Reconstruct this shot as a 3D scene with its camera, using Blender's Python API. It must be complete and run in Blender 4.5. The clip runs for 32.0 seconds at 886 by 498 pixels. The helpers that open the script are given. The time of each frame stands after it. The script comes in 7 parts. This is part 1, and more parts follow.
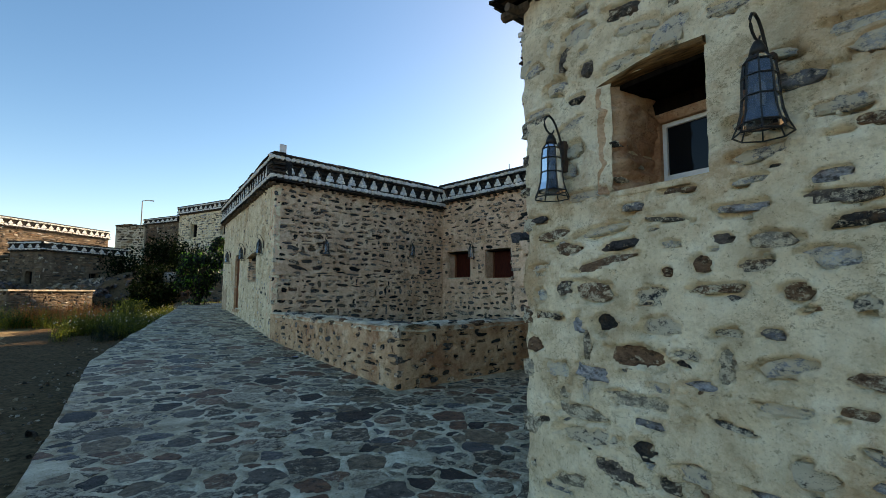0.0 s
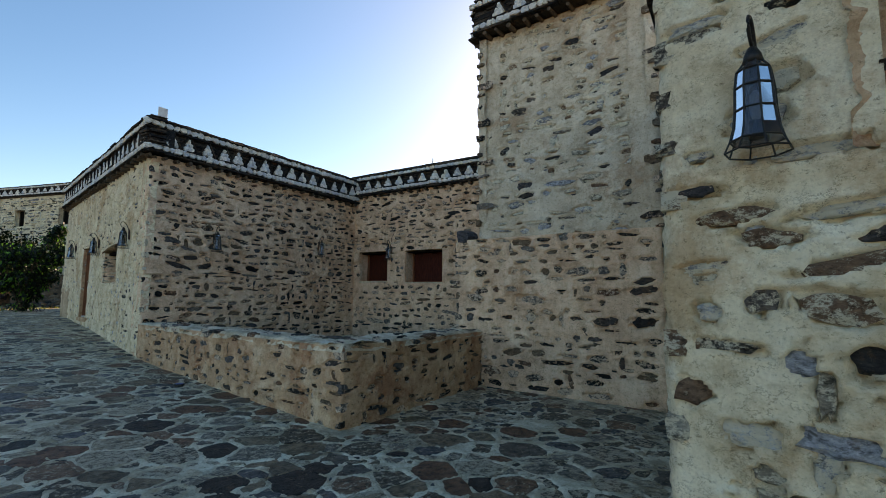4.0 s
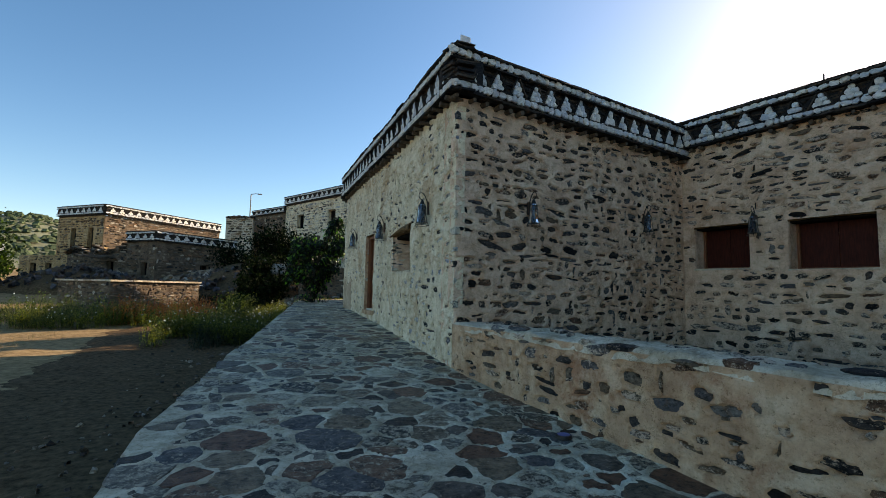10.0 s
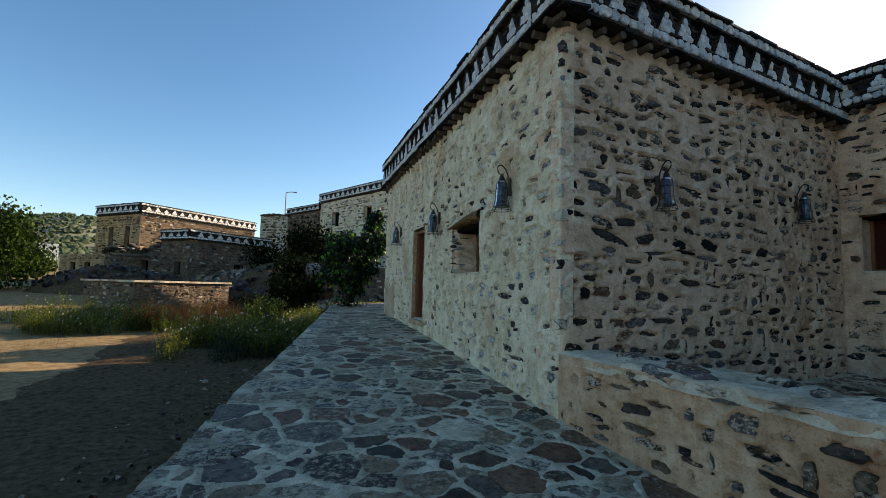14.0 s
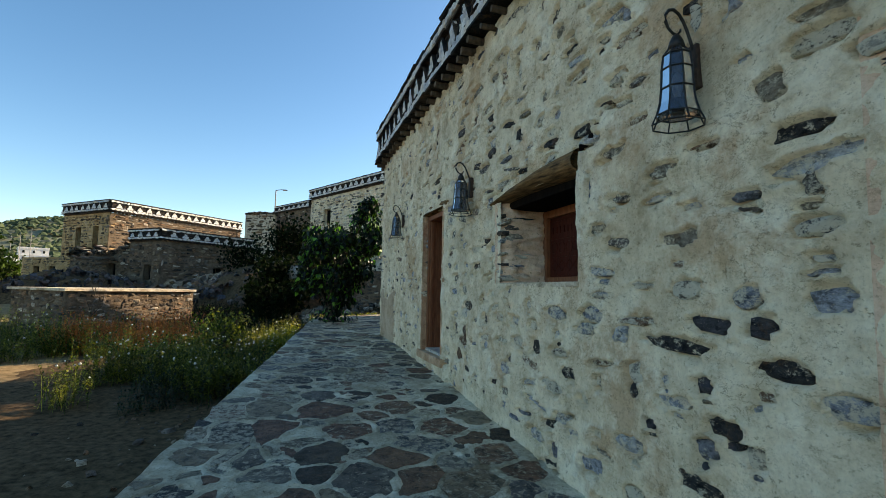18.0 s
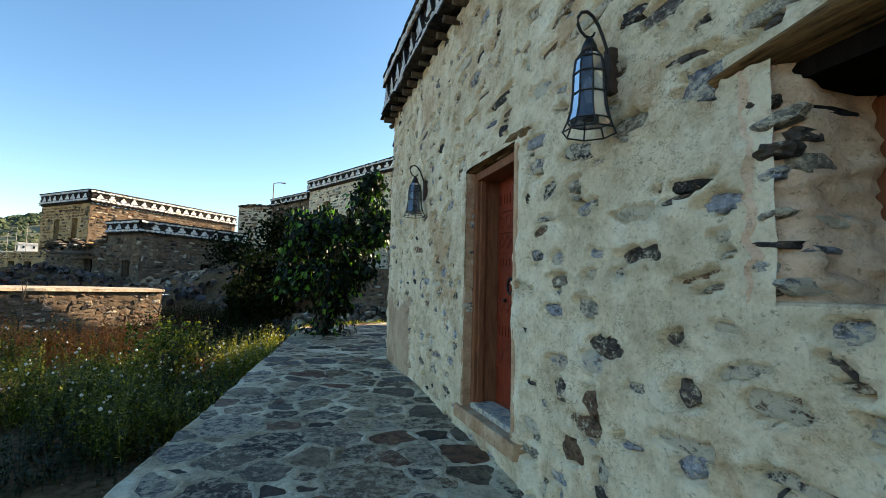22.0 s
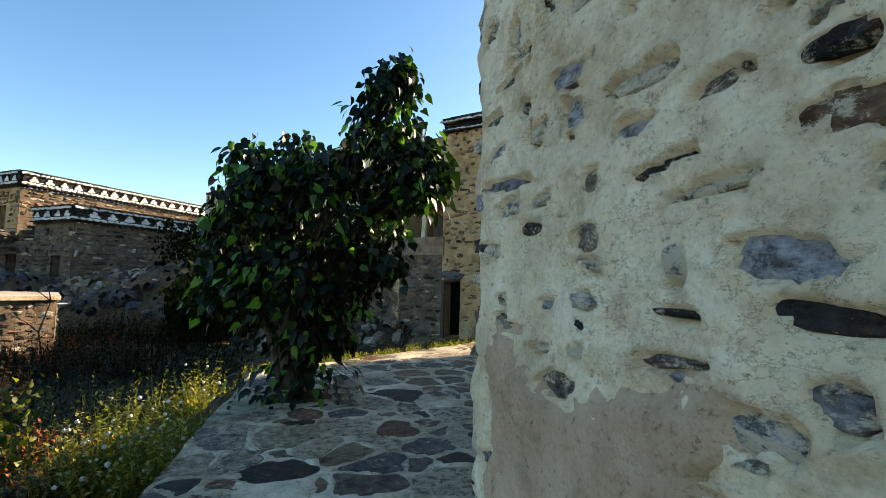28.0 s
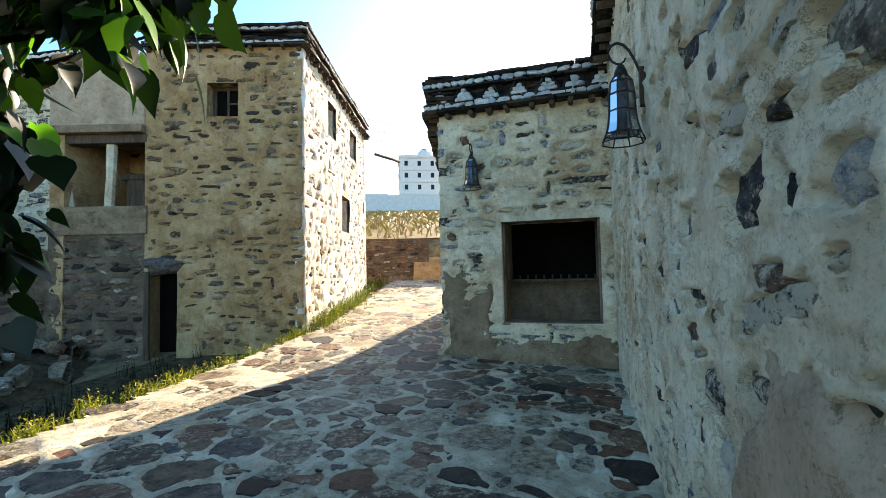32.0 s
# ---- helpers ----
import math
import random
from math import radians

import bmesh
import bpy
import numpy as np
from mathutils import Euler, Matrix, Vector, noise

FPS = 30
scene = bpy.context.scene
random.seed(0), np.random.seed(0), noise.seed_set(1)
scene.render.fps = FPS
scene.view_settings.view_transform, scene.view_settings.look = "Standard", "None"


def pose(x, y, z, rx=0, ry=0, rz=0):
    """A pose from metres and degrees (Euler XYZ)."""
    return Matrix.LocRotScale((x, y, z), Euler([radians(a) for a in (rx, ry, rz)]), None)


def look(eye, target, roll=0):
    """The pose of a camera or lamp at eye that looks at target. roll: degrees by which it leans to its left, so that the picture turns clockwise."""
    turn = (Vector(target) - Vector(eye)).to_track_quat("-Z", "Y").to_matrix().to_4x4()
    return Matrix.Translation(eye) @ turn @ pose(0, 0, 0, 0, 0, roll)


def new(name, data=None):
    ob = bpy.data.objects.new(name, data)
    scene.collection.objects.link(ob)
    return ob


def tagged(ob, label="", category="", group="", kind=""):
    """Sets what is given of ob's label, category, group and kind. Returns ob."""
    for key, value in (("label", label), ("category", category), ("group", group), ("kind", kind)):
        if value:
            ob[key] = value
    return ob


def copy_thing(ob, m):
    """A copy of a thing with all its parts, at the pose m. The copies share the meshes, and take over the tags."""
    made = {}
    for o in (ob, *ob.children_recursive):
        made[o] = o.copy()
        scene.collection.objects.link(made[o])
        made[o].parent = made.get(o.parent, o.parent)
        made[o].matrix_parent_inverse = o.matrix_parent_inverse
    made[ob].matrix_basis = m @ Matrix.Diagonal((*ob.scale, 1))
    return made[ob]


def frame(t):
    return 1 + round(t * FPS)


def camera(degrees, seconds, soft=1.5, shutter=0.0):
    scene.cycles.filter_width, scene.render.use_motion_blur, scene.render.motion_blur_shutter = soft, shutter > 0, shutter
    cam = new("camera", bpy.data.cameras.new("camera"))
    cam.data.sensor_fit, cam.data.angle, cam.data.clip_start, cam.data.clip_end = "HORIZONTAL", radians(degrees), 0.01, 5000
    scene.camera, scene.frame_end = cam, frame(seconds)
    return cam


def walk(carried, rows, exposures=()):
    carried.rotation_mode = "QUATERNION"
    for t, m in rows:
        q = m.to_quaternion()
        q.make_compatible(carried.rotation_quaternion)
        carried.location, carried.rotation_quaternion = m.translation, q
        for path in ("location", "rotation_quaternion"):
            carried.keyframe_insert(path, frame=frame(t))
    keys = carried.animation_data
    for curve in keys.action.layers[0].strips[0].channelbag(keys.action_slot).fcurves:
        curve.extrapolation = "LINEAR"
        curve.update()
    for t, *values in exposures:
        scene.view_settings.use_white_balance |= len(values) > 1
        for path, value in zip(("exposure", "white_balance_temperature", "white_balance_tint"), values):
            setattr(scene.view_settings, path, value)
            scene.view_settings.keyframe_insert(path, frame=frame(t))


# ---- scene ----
cam = camera(86.0, 32.0, 0.7)
PATH = [
    (0, (-3.658, -13.846, 1.385), (-2.558, -12.185, 1.568), 0.25),
    (0.5, (-3.557, -13.579, 1.399), (-2.439, -11.931, 1.583), 0.39),
    (1, (-3.513, -13.296, 1.389), (-2.364, -11.667, 1.558), 0.15),
    (1.5, (-3.531, -13.036, 1.401), (-2.340, -11.439, 1.573), 0.39),
    (2, (-3.506, -12.769, 1.388), (-2.267, -11.210, 1.563), 0.32),
    (2.5, (-3.472, -12.519, 1.408), (-2.173, -11.010, 1.601), 0.83),
    (3, (-3.485, -12.281, 1.379), (-2.121, -10.833, 1.583), 0.88),
    (3.5, (-3.544, -12.038, 1.395), (-2.120, -10.650, 1.603), 0.82),
    (5.5, (-3.306, -11.111, 1.484), (-1.766, -9.847, 1.662), 0.09),
    (6, (-3.217, -10.791, 1.463), (-1.680, -9.523, 1.637), 0.16),
    (6.5, (-3.228, -10.479, 1.435), (-1.701, -9.200, 1.610), 0.14),
    (7, (-3.308, -10.060, 1.411), (-1.814, -8.741, 1.576), 0.16),
    (7.5, (-3.378, -9.658, 1.413), (-1.933, -8.285, 1.574), 0.37),
    (8, (-3.210, -8.977, 1.329), (-1.863, -7.510, 1.509), 0.21),
    (8.5, (-3.205, -8.500, 1.299), (-1.979, -6.934, 1.500), 1.24),
    (9, (-3.070, -8.147, 1.273), (-2.056, -6.434, 1.469), 1.43),
    (9.5, (-3.333, -7.563, 1.316), (-2.469, -5.769, 1.501), 1.57),
    (10, (-3.441, -7.125, 1.325), (-2.659, -5.292, 1.496), 1.26),
    (10.5, (-3.420, -6.801, 1.332), (-2.684, -4.949, 1.501), 1.54),
    (11, (-3.371, -6.462, 1.365), (-2.680, -4.592, 1.530), 1.70),
    (11.5, (-3.369, -6.208, 1.367), (-2.716, -4.324, 1.530), 1.49),
    (12, (-3.320, -5.891, 1.400), (-2.673, -4.005, 1.562), 1.52),
    (12.5, (-3.217, -5.591, 1.401), (-2.573, -3.704, 1.565), 1.66),
    (13, (-3.160, -5.268, 1.424), (-2.510, -3.384, 1.590), 1.63),
    (13.5, (-3.190, -4.982, 1.446), (-2.539, -3.099, 1.611), 1.61),
    (14, (-3.173, -4.662, 1.446), (-2.519, -2.779, 1.611), 1.53),
    (14.5, (-3.129, -4.333, 1.478), (-2.467, -2.453, 1.647), 1.57),
    (16.5, (-2.523, -2.126, 1.581), (-1.870, -0.244, 1.753), 1.26),
    (17, (-2.466, -1.752, 1.617), (-1.813, 0.131, 1.786), 1.16),
    (17.5, (-2.403, -1.384, 1.657), (-1.740, 0.495, 1.824), 1.00),
    (18, (-2.323, -0.914, 1.632), (-1.659, 0.964, 1.804), 1.13),
    (18.5, (-2.284, -0.553, 1.646), (-1.624, 1.327, 1.816), 1.22),
    (19, (-2.195, -0.159, 1.672), (-1.536, 1.721, 1.837), 1.16),
    (19.5, (-2.130, 0.236, 1.641), (-1.473, 2.117, 1.809), 1.24),
    (20, (-2.076, 0.605, 1.653), (-1.420, 2.487, 1.823), 1.38),
    (20.5, (-1.955, 0.999, 1.678), (-1.298, 2.881, 1.849), 1.53),
    (21, (-1.898, 1.388, 1.671), (-1.241, 3.270, 1.840), 1.44),
    (21.5, (-1.849, 1.782, 1.693), (-1.194, 3.664, 1.863), 1.56),
    (22, (-1.741, 2.177, 1.723), (-1.087, 4.059, 1.890), 1.55),
    (22.5, (-1.728, 2.502, 1.741), (-1.074, 4.385, 1.895), 1.17),
    (23, (-1.640, 2.926, 1.755), (-0.989, 4.811, 1.907), 1.26),
    (23.5, (-1.543, 3.290, 1.796), (-0.891, 5.175, 1.938), 0.97),
    (24, (-1.530, 3.644, 1.785), (-0.872, 5.527, 1.927), 1.00),
    (24.5, (-1.532, 3.960, 1.754), (-0.870, 5.842, 1.895), 0.75),
    (26.5, (-1.307, 5.890, 1.806), (-0.593, 7.751, 1.974), 0.64),
    (27, (-1.282, 6.341, 1.807), (-0.570, 8.203, 1.970), 0.74),
    (27.5, (-1.248, 6.792, 1.822), (-0.542, 8.655, 1.993), 1.26),
    (28, (-1.143, 7.281, 1.843), (-0.432, 9.143, 2.005), 1.41),
    (28.5, (-1.125, 7.691, 1.826), (-0.398, 9.549, 1.968), 1.11),
    (29, (-1.123, 8.088, 1.840), (-0.350, 9.928, 1.962), 0.92),
    (29.5, (-1.007, 8.492, 1.872), (-0.173, 10.305, 1.996), 0.98),
    (30, (-0.957, 8.871, 1.862), (0.024, 10.610, 1.986), 1.30),
    (30.5, (-0.831, 9.191, 1.918), (0.302, 10.835, 2.037), 1.45),
    (31, (-0.664, 9.559, 1.960), (0.652, 11.061, 2.067), 0.77),
    (31.5, (-0.462, 9.829, 1.954), (1.012, 11.178, 2.054), -0.06),
    (32, (-0.215, 9.999, 1.950), (1.393, 11.184, 2.042), -1.24),
]
EXPOSURES = [(0, 1.55, 10600, 16), (6, 1.55, 11000, 20), (9, 1.58, 10250, 17), (11, 1.08, 9150, 14), (14, 1.28, 9150, 14), (17, 1.48, 9550, 12), (22, 1.89, 9850, 14), (27, 2.02, 9900, 12), (28.5, 1.8, 9900, 14), (30.5, 1.95, 9900, 14), (32, 2.3, 8750, 10)]
walk(cam, [(t, look(eye, target, roll)) for t, eye, target, roll in PATH], EXPOSURES)

# ---- world, sun and exposure ----
SUN_AZ, SUN_EL = 74.0, 23.0   # degrees clockwise from +y, and above the horizon
world = bpy.data.worlds.new("sky")
scene.world = world
world.use_nodes = True
wn = world.node_tree.nodes
sky = wn.new("ShaderNodeTexSky")
sky.sky_type, sky.sun_disc = "NISHITA", False
sky.sun_elevation, sky.sun_rotation = radians(SUN_EL), radians(SUN_AZ)
sky.altitude, sky.air_density, sky.dust_density, sky.ozone_density = 900, 0.9, 1.0, 2.8
deep = wn.new("ShaderNodeHueSaturation")
deep.inputs["Saturation"].default_value = 1.25
world.node_tree.links.new(sky.outputs[0], deep.inputs["Color"])
world.node_tree.links.new(deep.outputs[0], wn["Background"].inputs[0])
wn["Background"].inputs[1].default_value = 0.112
sun = new("sun", bpy.data.lights.new("sun", "SUN"))
sun.data.energy, sun.data.angle, sun.data.color = 3.1, radians(0.53), (1.0, 0.96, 0.90)
sd = Vector((math.sin(radians(SUN_AZ)) * math.cos(radians(SUN_EL)), math.cos(radians(SUN_AZ)) * math.cos(radians(SUN_EL)), math.sin(radians(SUN_EL))))
sun.matrix_world = look(sd * 60, (0, 0, 0))

# ---- materials ----
rng = np.random.default_rng(7)


def material(name, rough=0.85, metal=0.0, spec=0.3):
    m = bpy.data.materials.new(name)
    m.use_nodes = True
    b = m.node_tree.nodes["Principled BSDF"]
    b.inputs["Roughness"].default_value = rough
    b.inputs["Metallic"].default_value = metal
    b.inputs["Specular IOR Level"].default_value = spec
    return m, m.node_tree.nodes, m.node_tree.links, b


def coords(n, l, scale, detail=4.0, rough=0.6, kind="Object", stretch=None):
    """A noise texture in metres, from object space or world position."""
    t = n.new("ShaderNodeTexNoise")
    t.inputs["Scale"].default_value, t.inputs["Detail"].default_value, t.inputs["Roughness"].default_value = scale, detail, rough
    if kind == "World":
        src = n.new("ShaderNodeNewGeometry").outputs["Position"]
    else:
        src = n.new("ShaderNodeTexCoord").outputs["Object"]
    if stretch:
        mp = n.new("ShaderNodeMapping")
        mp.inputs["Scale"].default_value = stretch
        l.new(src, mp.inputs["Vector"])
        src = mp.outputs["Vector"]
    l.new(src, t.inputs["Vector"])
    return t.outputs["Fac"]


def ramp(n, l, fac, stops):
    r = n.new("ShaderNodeValToRGB")
    while len(r.color_ramp.elements) < len(stops):
        r.color_ramp.elements.new(0.5)
    for e, (p, c) in zip(r.color_ramp.elements, stops):
        e.position, e.color = p, (*c, 1)
    l.new(fac, r.inputs["Fac"])
    return r.outputs["Color"]


def mix(n, l, fac, a, b, mode="MIX"):
    x = n.new("ShaderNodeMix")
    x.data_type, x.blend_type = "RGBA", mode
    for s, v in ((x.inputs[0], fac), (x.inputs[6], a), (x.inputs[7], b)):
        if isinstance(v, (int, float)):
            s.default_value = v
        elif isinstance(v, tuple):
            s.default_value = (*v, 1)
        else:
            l.new(v, s)
    return x.outputs[2]


def bump(n, l, b, fac, strength, distance):
    u = n.new("ShaderNodeBump")
    u.inputs["Strength"].default_value, u.inputs["Distance"].default_value = strength, distance
    l.new(fac, u.inputs["Height"])
    if b.inputs["Normal"].links:
        l.new(b.inputs["Normal"].links[0].from_socket, u.inputs["Normal"])
    l.new(u.outputs["Normal"], b.inputs["Normal"])


def plaster(name, lo, mid, hi, stain, stain_at=0.56):
    """Hand-laid render: mottled at arm's length and at hand's width, with trowel relief and grain."""
    m, n, l, b = material(name, 0.95, 0, 0.06)
    c = ramp(n, l, coords(n, l, 2.1, 9, 0.68, "World"), [(0.32, lo), (0.5, mid), (0.66, hi)])
    s = ramp(n, l, coords(n, l, 1.1, 8, 0.74, "World"), [(stain_at, (0, 0, 0)), (stain_at + 0.10, (0.85, 0.85, 0.85))])
    c = mix(n, l, s, c, stain)
    patch = ramp(n, l, coords(n, l, 6.5, 7, 0.66, "World", (1, 1, 1.25)), [(0.36, (0.70, 0.64, 0.56)), (0.47, (1, 1, 1)), (0.62, (1.08, 1.09, 1.1))])
    c = mix(n, l, 0.55, c, patch, "MULTIPLY")
    streak = ramp(n, l, coords(n, l, 2.2, 6, 0.7, "World", (3, 3, 0.5)), [(0.42, (0.70, 0.66, 0.60)), (0.58, (1, 1, 1))])
    c = mix(n, l, 0.2, c, streak, "MULTIPLY")
    g = ramp(n, l, coords(n, l, 55, 6, 0.75, "World"), [(0.33, (0.66, 0.63, 0.59)), (0.45, (0.97, 0.97, 0.97)), (0.68, (1.08, 1.08, 1.08))])
    c = mix(n, l, 0.7, c, g, "MULTIPLY")
    pit = ramp(n, l, coords(n, l, 26, 9, 0.78, "World", (1, 1, 1.3)), [(0.37, (0.42, 0.38, 0.33)), (0.43, (1, 1, 1)), (0.60, (1, 1, 1)), (0.66, (1.12, 1.12, 1.13))])
    c = mix(n, l, 0.8, c, pit, "MULTIPLY")
    crack = ramp(n, l, coords(n, l, 4.5, 8, 0.72, "World", (1, 1, 1.7)), [(0.482, (1, 1, 1)), (0.497, (0.34, 0.29, 0.23)), (0.505, (1.1, 1.1, 1.1)), (0.53, (1, 1, 1))])
    some = ramp(n, l, coords(n, l, 1.7, 4, 0.6, "World"), [(0.45, (0, 0, 0)), (0.62, (1, 1, 1))])
    c = mix(n, l, some, c, mix(n, l, 1.0, c, crack, "MULTIPLY"))
    l.new(c, b.inputs["Base Color"])
    bump(n, l, b, coords(n, l, 6, 7, 0.6, "World", (1, 1, 1.15)), 0.9, 0.05)
    bump(n, l, b, coords(n, l, 34, 8, 0.75, "World"), 0.8, 0.014)
    return m


def stone_mat(name, colors, rough=0.75, vein=0.8, scale=16, smear=None, rust=0.5, smear_at=0.52, spec=0.16):
    """Layered stones whose tone changes from piece to piece; smear: the render left on their faces."""
    m, n, l, b = material(name, rough + 0.1, 0, spec)
    oi, ge = n.new("ShaderNodeObjectInfo"), n.new("ShaderNodeNewGeometry")
    add = n.new("ShaderNodeMath")
    add.operation = "ADD"
    l.new(oi.outputs["Random"], add.inputs[0])
    l.new(ge.outputs["Random Per Island"], add.inputs[1])
    fr = n.new("ShaderNodeMath")
    fr.operation = "FRACT"
    l.new(add.outputs[0], fr.inputs[0])
    base = ramp(n, l, fr.outputs[0], [(i / len(colors), c) for i, c in enumerate(colors)])
    base.node.color_ramp.interpolation = "CONSTANT"
    v = ramp(n, l, coords(n, l, scale * 0.75, 9, 0.74, "World", (1, 1, 2.0)), [(0.34, (0.22, 0.21, 0.2)), (0.46, (0.75, 0.74, 0.73)), (0.55, (1.02, 1.01, 1.0)), (0.67, (1.6, 1.57, 1.5))])
    c = mix(n, l, vein, base, v, "MULTIPLY")
    blot = ramp(n, l, coords(n, l, 13, 8, 0.72, "World", (1, 1, 1.5)), [(0.40, (0.26, 0.24, 0.22)), (0.475, (1, 1, 1)), (0.60, (1, 1, 1)), (0.70, (1.3, 1.3, 1.3))])
    c = mix(n, l, vein * 0.85, c, blot, "MULTIPLY")
    r = ramp(n, l, coords(n, l, 6, 7, 0.72, "World"), [(0.55, (0, 0, 0)), (0.68, (1, 1, 1))])
    c = mix(n, l, mix(n, l, rust, (0, 0, 0), r), c, (0.22, 0.12, 0.06))
    if smear:
        # some pieces are half hidden under the render, others bare
        own = n.new("ShaderNodeMath")
        own.operation = "MULTIPLY_ADD"
        l.new(oi.outputs["Random"], own.inputs[0])
        own.inputs[1].default_value, own.inputs[2].default_value = 7.31, 0.0
        l.new(ge.outputs["Random Per Island"], own.inputs[2])
        own2 = n.new("ShaderNodeMath")
        own2.operation = "FRACT"
        l.new(own.outputs[0], own2.inputs[0])
        cover = n.new("ShaderNodeMath")
        cover.operation = "MULTIPLY_ADD"
        l.new(own2.outputs[0], cover.inputs[0])
        cover.inputs[1].default_value = 0.17
        l.new(coords(n, l, 15, 11, 0.84, "World", (1, 1, 1.6)), cover.inputs[2])
        k = ramp(n, l, cover.outputs[0], [(smear_at + 0.06, (0, 0, 0)), (smear_at + 0.12, (0.92, 0.92, 0.92))])
        c = mix(n, l, k, c, smear)
    l.new(c, b.inputs["Base Color"])
    bump(n, l, b, coords(n, l, 20, 9, 0.7, "World", (1, 1, 2.4)), 0.9, 0.025)
    bump(n, l, b, coords(n, l, 7, 8, 0.75, "World"), 0.8, 0.05)
    bump(n, l, b, coords(n, l, 110, 5, 0.7, "World"), 0.6, 0.004)
    return m


def simple(name, lo, hi, scale, rough=0.8, metal=0.0, spec=0.3, stretch=None, relief=0.3, kind="World"):
    m, n, l, b = material(name, rough, metal, spec)
    f = coords(n, l, scale, 6, 0.65, kind, stretch)
    c = ramp(n, l, f, [(0.3, lo), (0.7, hi)])
    g = ramp(n, l, coords(n, l, scale * 0.17, 4, 0.6, kind), [(0.3, (0.75, 0.75, 0.75)), (0.7, (1.1, 1.1, 1.1))])
    l.new(mix(n, l, 0.6, c, g, "MULTIPLY"), b.inputs["Base Color"])
    bump(n, l, b, f, relief, 0.01)
    return m


M_PLASTER = plaster("lime_plaster", (0.57, 0.445, 0.295), (0.80, 0.67, 0.475), (0.89, 0.80, 0.62), (0.58, 0.39, 0.235), 0.525)
# paler plaster that paints sunlight into the side wall of the tan house
M_SUNPALE = plaster("sun_paled_plaster", (0.58, 0.51, 0.42), (0.79, 0.73, 0.64), (0.88, 0.84, 0.77), (0.55, 0.44, 0.32), 0.55)
M_PINK = plaster("mud_plaster", (0.57, 0.35, 0.235), (0.79, 0.53, 0.37), (0.89, 0.67, 0.495), (0.54, 0.30, 0.18), 0.55)
M_BENCH = plaster("bench_plaster", (0.43, 0.24, 0.145), (0.60, 0.37, 0.23), (0.74, 0.535, 0.37), (0.42, 0.19, 0.105), 0.52)
M_TOWER = plaster("tower_plaster", (0.474, 0.374, 0.275), (0.659, 0.542, 0.408), (0.783, 0.680, 0.542), (0.494, 0.335, 0.224), 0.55)
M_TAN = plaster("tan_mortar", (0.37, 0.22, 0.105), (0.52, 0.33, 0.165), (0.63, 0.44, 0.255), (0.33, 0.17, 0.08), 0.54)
M_RUBBLE_MORTAR = plaster("dark_mortar", (0.10, 0.073, 0.05), (0.17, 0.122, 0.085), (0.25, 0.19, 0.135), (0.09, 0.055, 0.036))
M_STONE = stone_mat("schist_stone", [(0.07, 0.07, 0.078), (0.22, 0.235, 0.265), (0.40, 0.43, 0.475), (0.045, 0.044, 0.045), (0.29, 0.25, 0.195), (0.15, 0.13, 0.118), (0.46, 0.48, 0.49), (0.22, 0.13, 0.085), (0.27, 0.30, 0.35), (0.33, 0.30, 0.25), (0.09, 0.078, 0.068)], vein=0.95, scale=24, smear=(0.72, 0.64, 0.49), smear_at=0.52)
M_YARDSTONE = stone_mat("yard_schist", [(0.04, 0.036, 0.034), (0.13, 0.12, 0.115), (0.22, 0.20, 0.18), (0.018, 0.016, 0.015), (0.20, 0.135, 0.09), (0.085, 0.07, 0.062), (0.17, 0.09, 0.058), (0.12, 0.115, 0.115), (0.03, 0.026, 0.024), (0.19, 0.145, 0.105), (0.02, 0.018, 0.016), (0.07, 0.06, 0.055)], vein=0.92, scale=22, smear=(0.66, 0.50, 0.38), smear_at=0.55)
M_DARKSTONE = stone_mat("dark_schist", [(0.05, 0.047, 0.047), (0.10, 0.09, 0.09), (0.14, 0.12, 0.115), (0.035, 0.035, 0.036), (0.12, 0.075, 0.06), (0.10, 0.105, 0.12), (0.17, 0.15, 0.135)])
M_TANSTONE = stone_mat("tan_stone", [(0.27, 0.175, 0.10), (0.17, 0.115, 0.075), (0.36, 0.265, 0.165), (0.075, 0.058, 0.045), (0.32, 0.185, 0.095), (0.22, 0.175, 0.135), (0.12, 0.09, 0.065)], smear=(0.52, 0.38, 0.235), smear_at=0.6)
M_RUBBLE = stone_mat("rubble_stone", [(0.25, 0.18, 0.125), (0.13, 0.10, 0.08), (0.35, 0.27, 0.185), (0.055, 0.046, 0.04), (0.29, 0.17, 0.105), (0.52, 0.45, 0.36), (0.20, 0.175, 0.15), (0.09, 0.075, 0.062), (0.17, 0.13, 0.10)])
M_QUARTZ = stone_mat("white_quartz", [(0.84, 0.83, 0.79), (0.70, 0.71, 0.70), (0.88, 0.85, 0.79), (0.62, 0.64, 0.66), (0.80, 0.75, 0.66)], 0.6, 0.3, rust=0.2)
M_SLATE = stone_mat("dark_slate", [(0.018, 0.017, 0.016), (0.035, 0.03, 0.027), (0.06, 0.05, 0.042), (0.025, 0.026, 0.028), (0.085, 0.065, 0.05)], 0.75, 0.7)
M_FLAG = stone_mat("flagstone", [(0.075, 0.05, 0.036), (0.20, 0.145, 0.095), (0.22, 0.098, 0.058), (0.04, 0.033, 0.029), (0.27, 0.185, 0.115), (0.15, 0.12, 0.095), (0.11, 0.105, 0.105), (0.25, 0.125, 0.075), (0.10, 0.07, 0.048), (0.19, 0.16, 0.125), (0.31, 0.23, 0.15)], 0.42, 0.95, 9, smear=(0.53, 0.44, 0.315), smear_at=0.56, rust=0.4, spec=0.2)
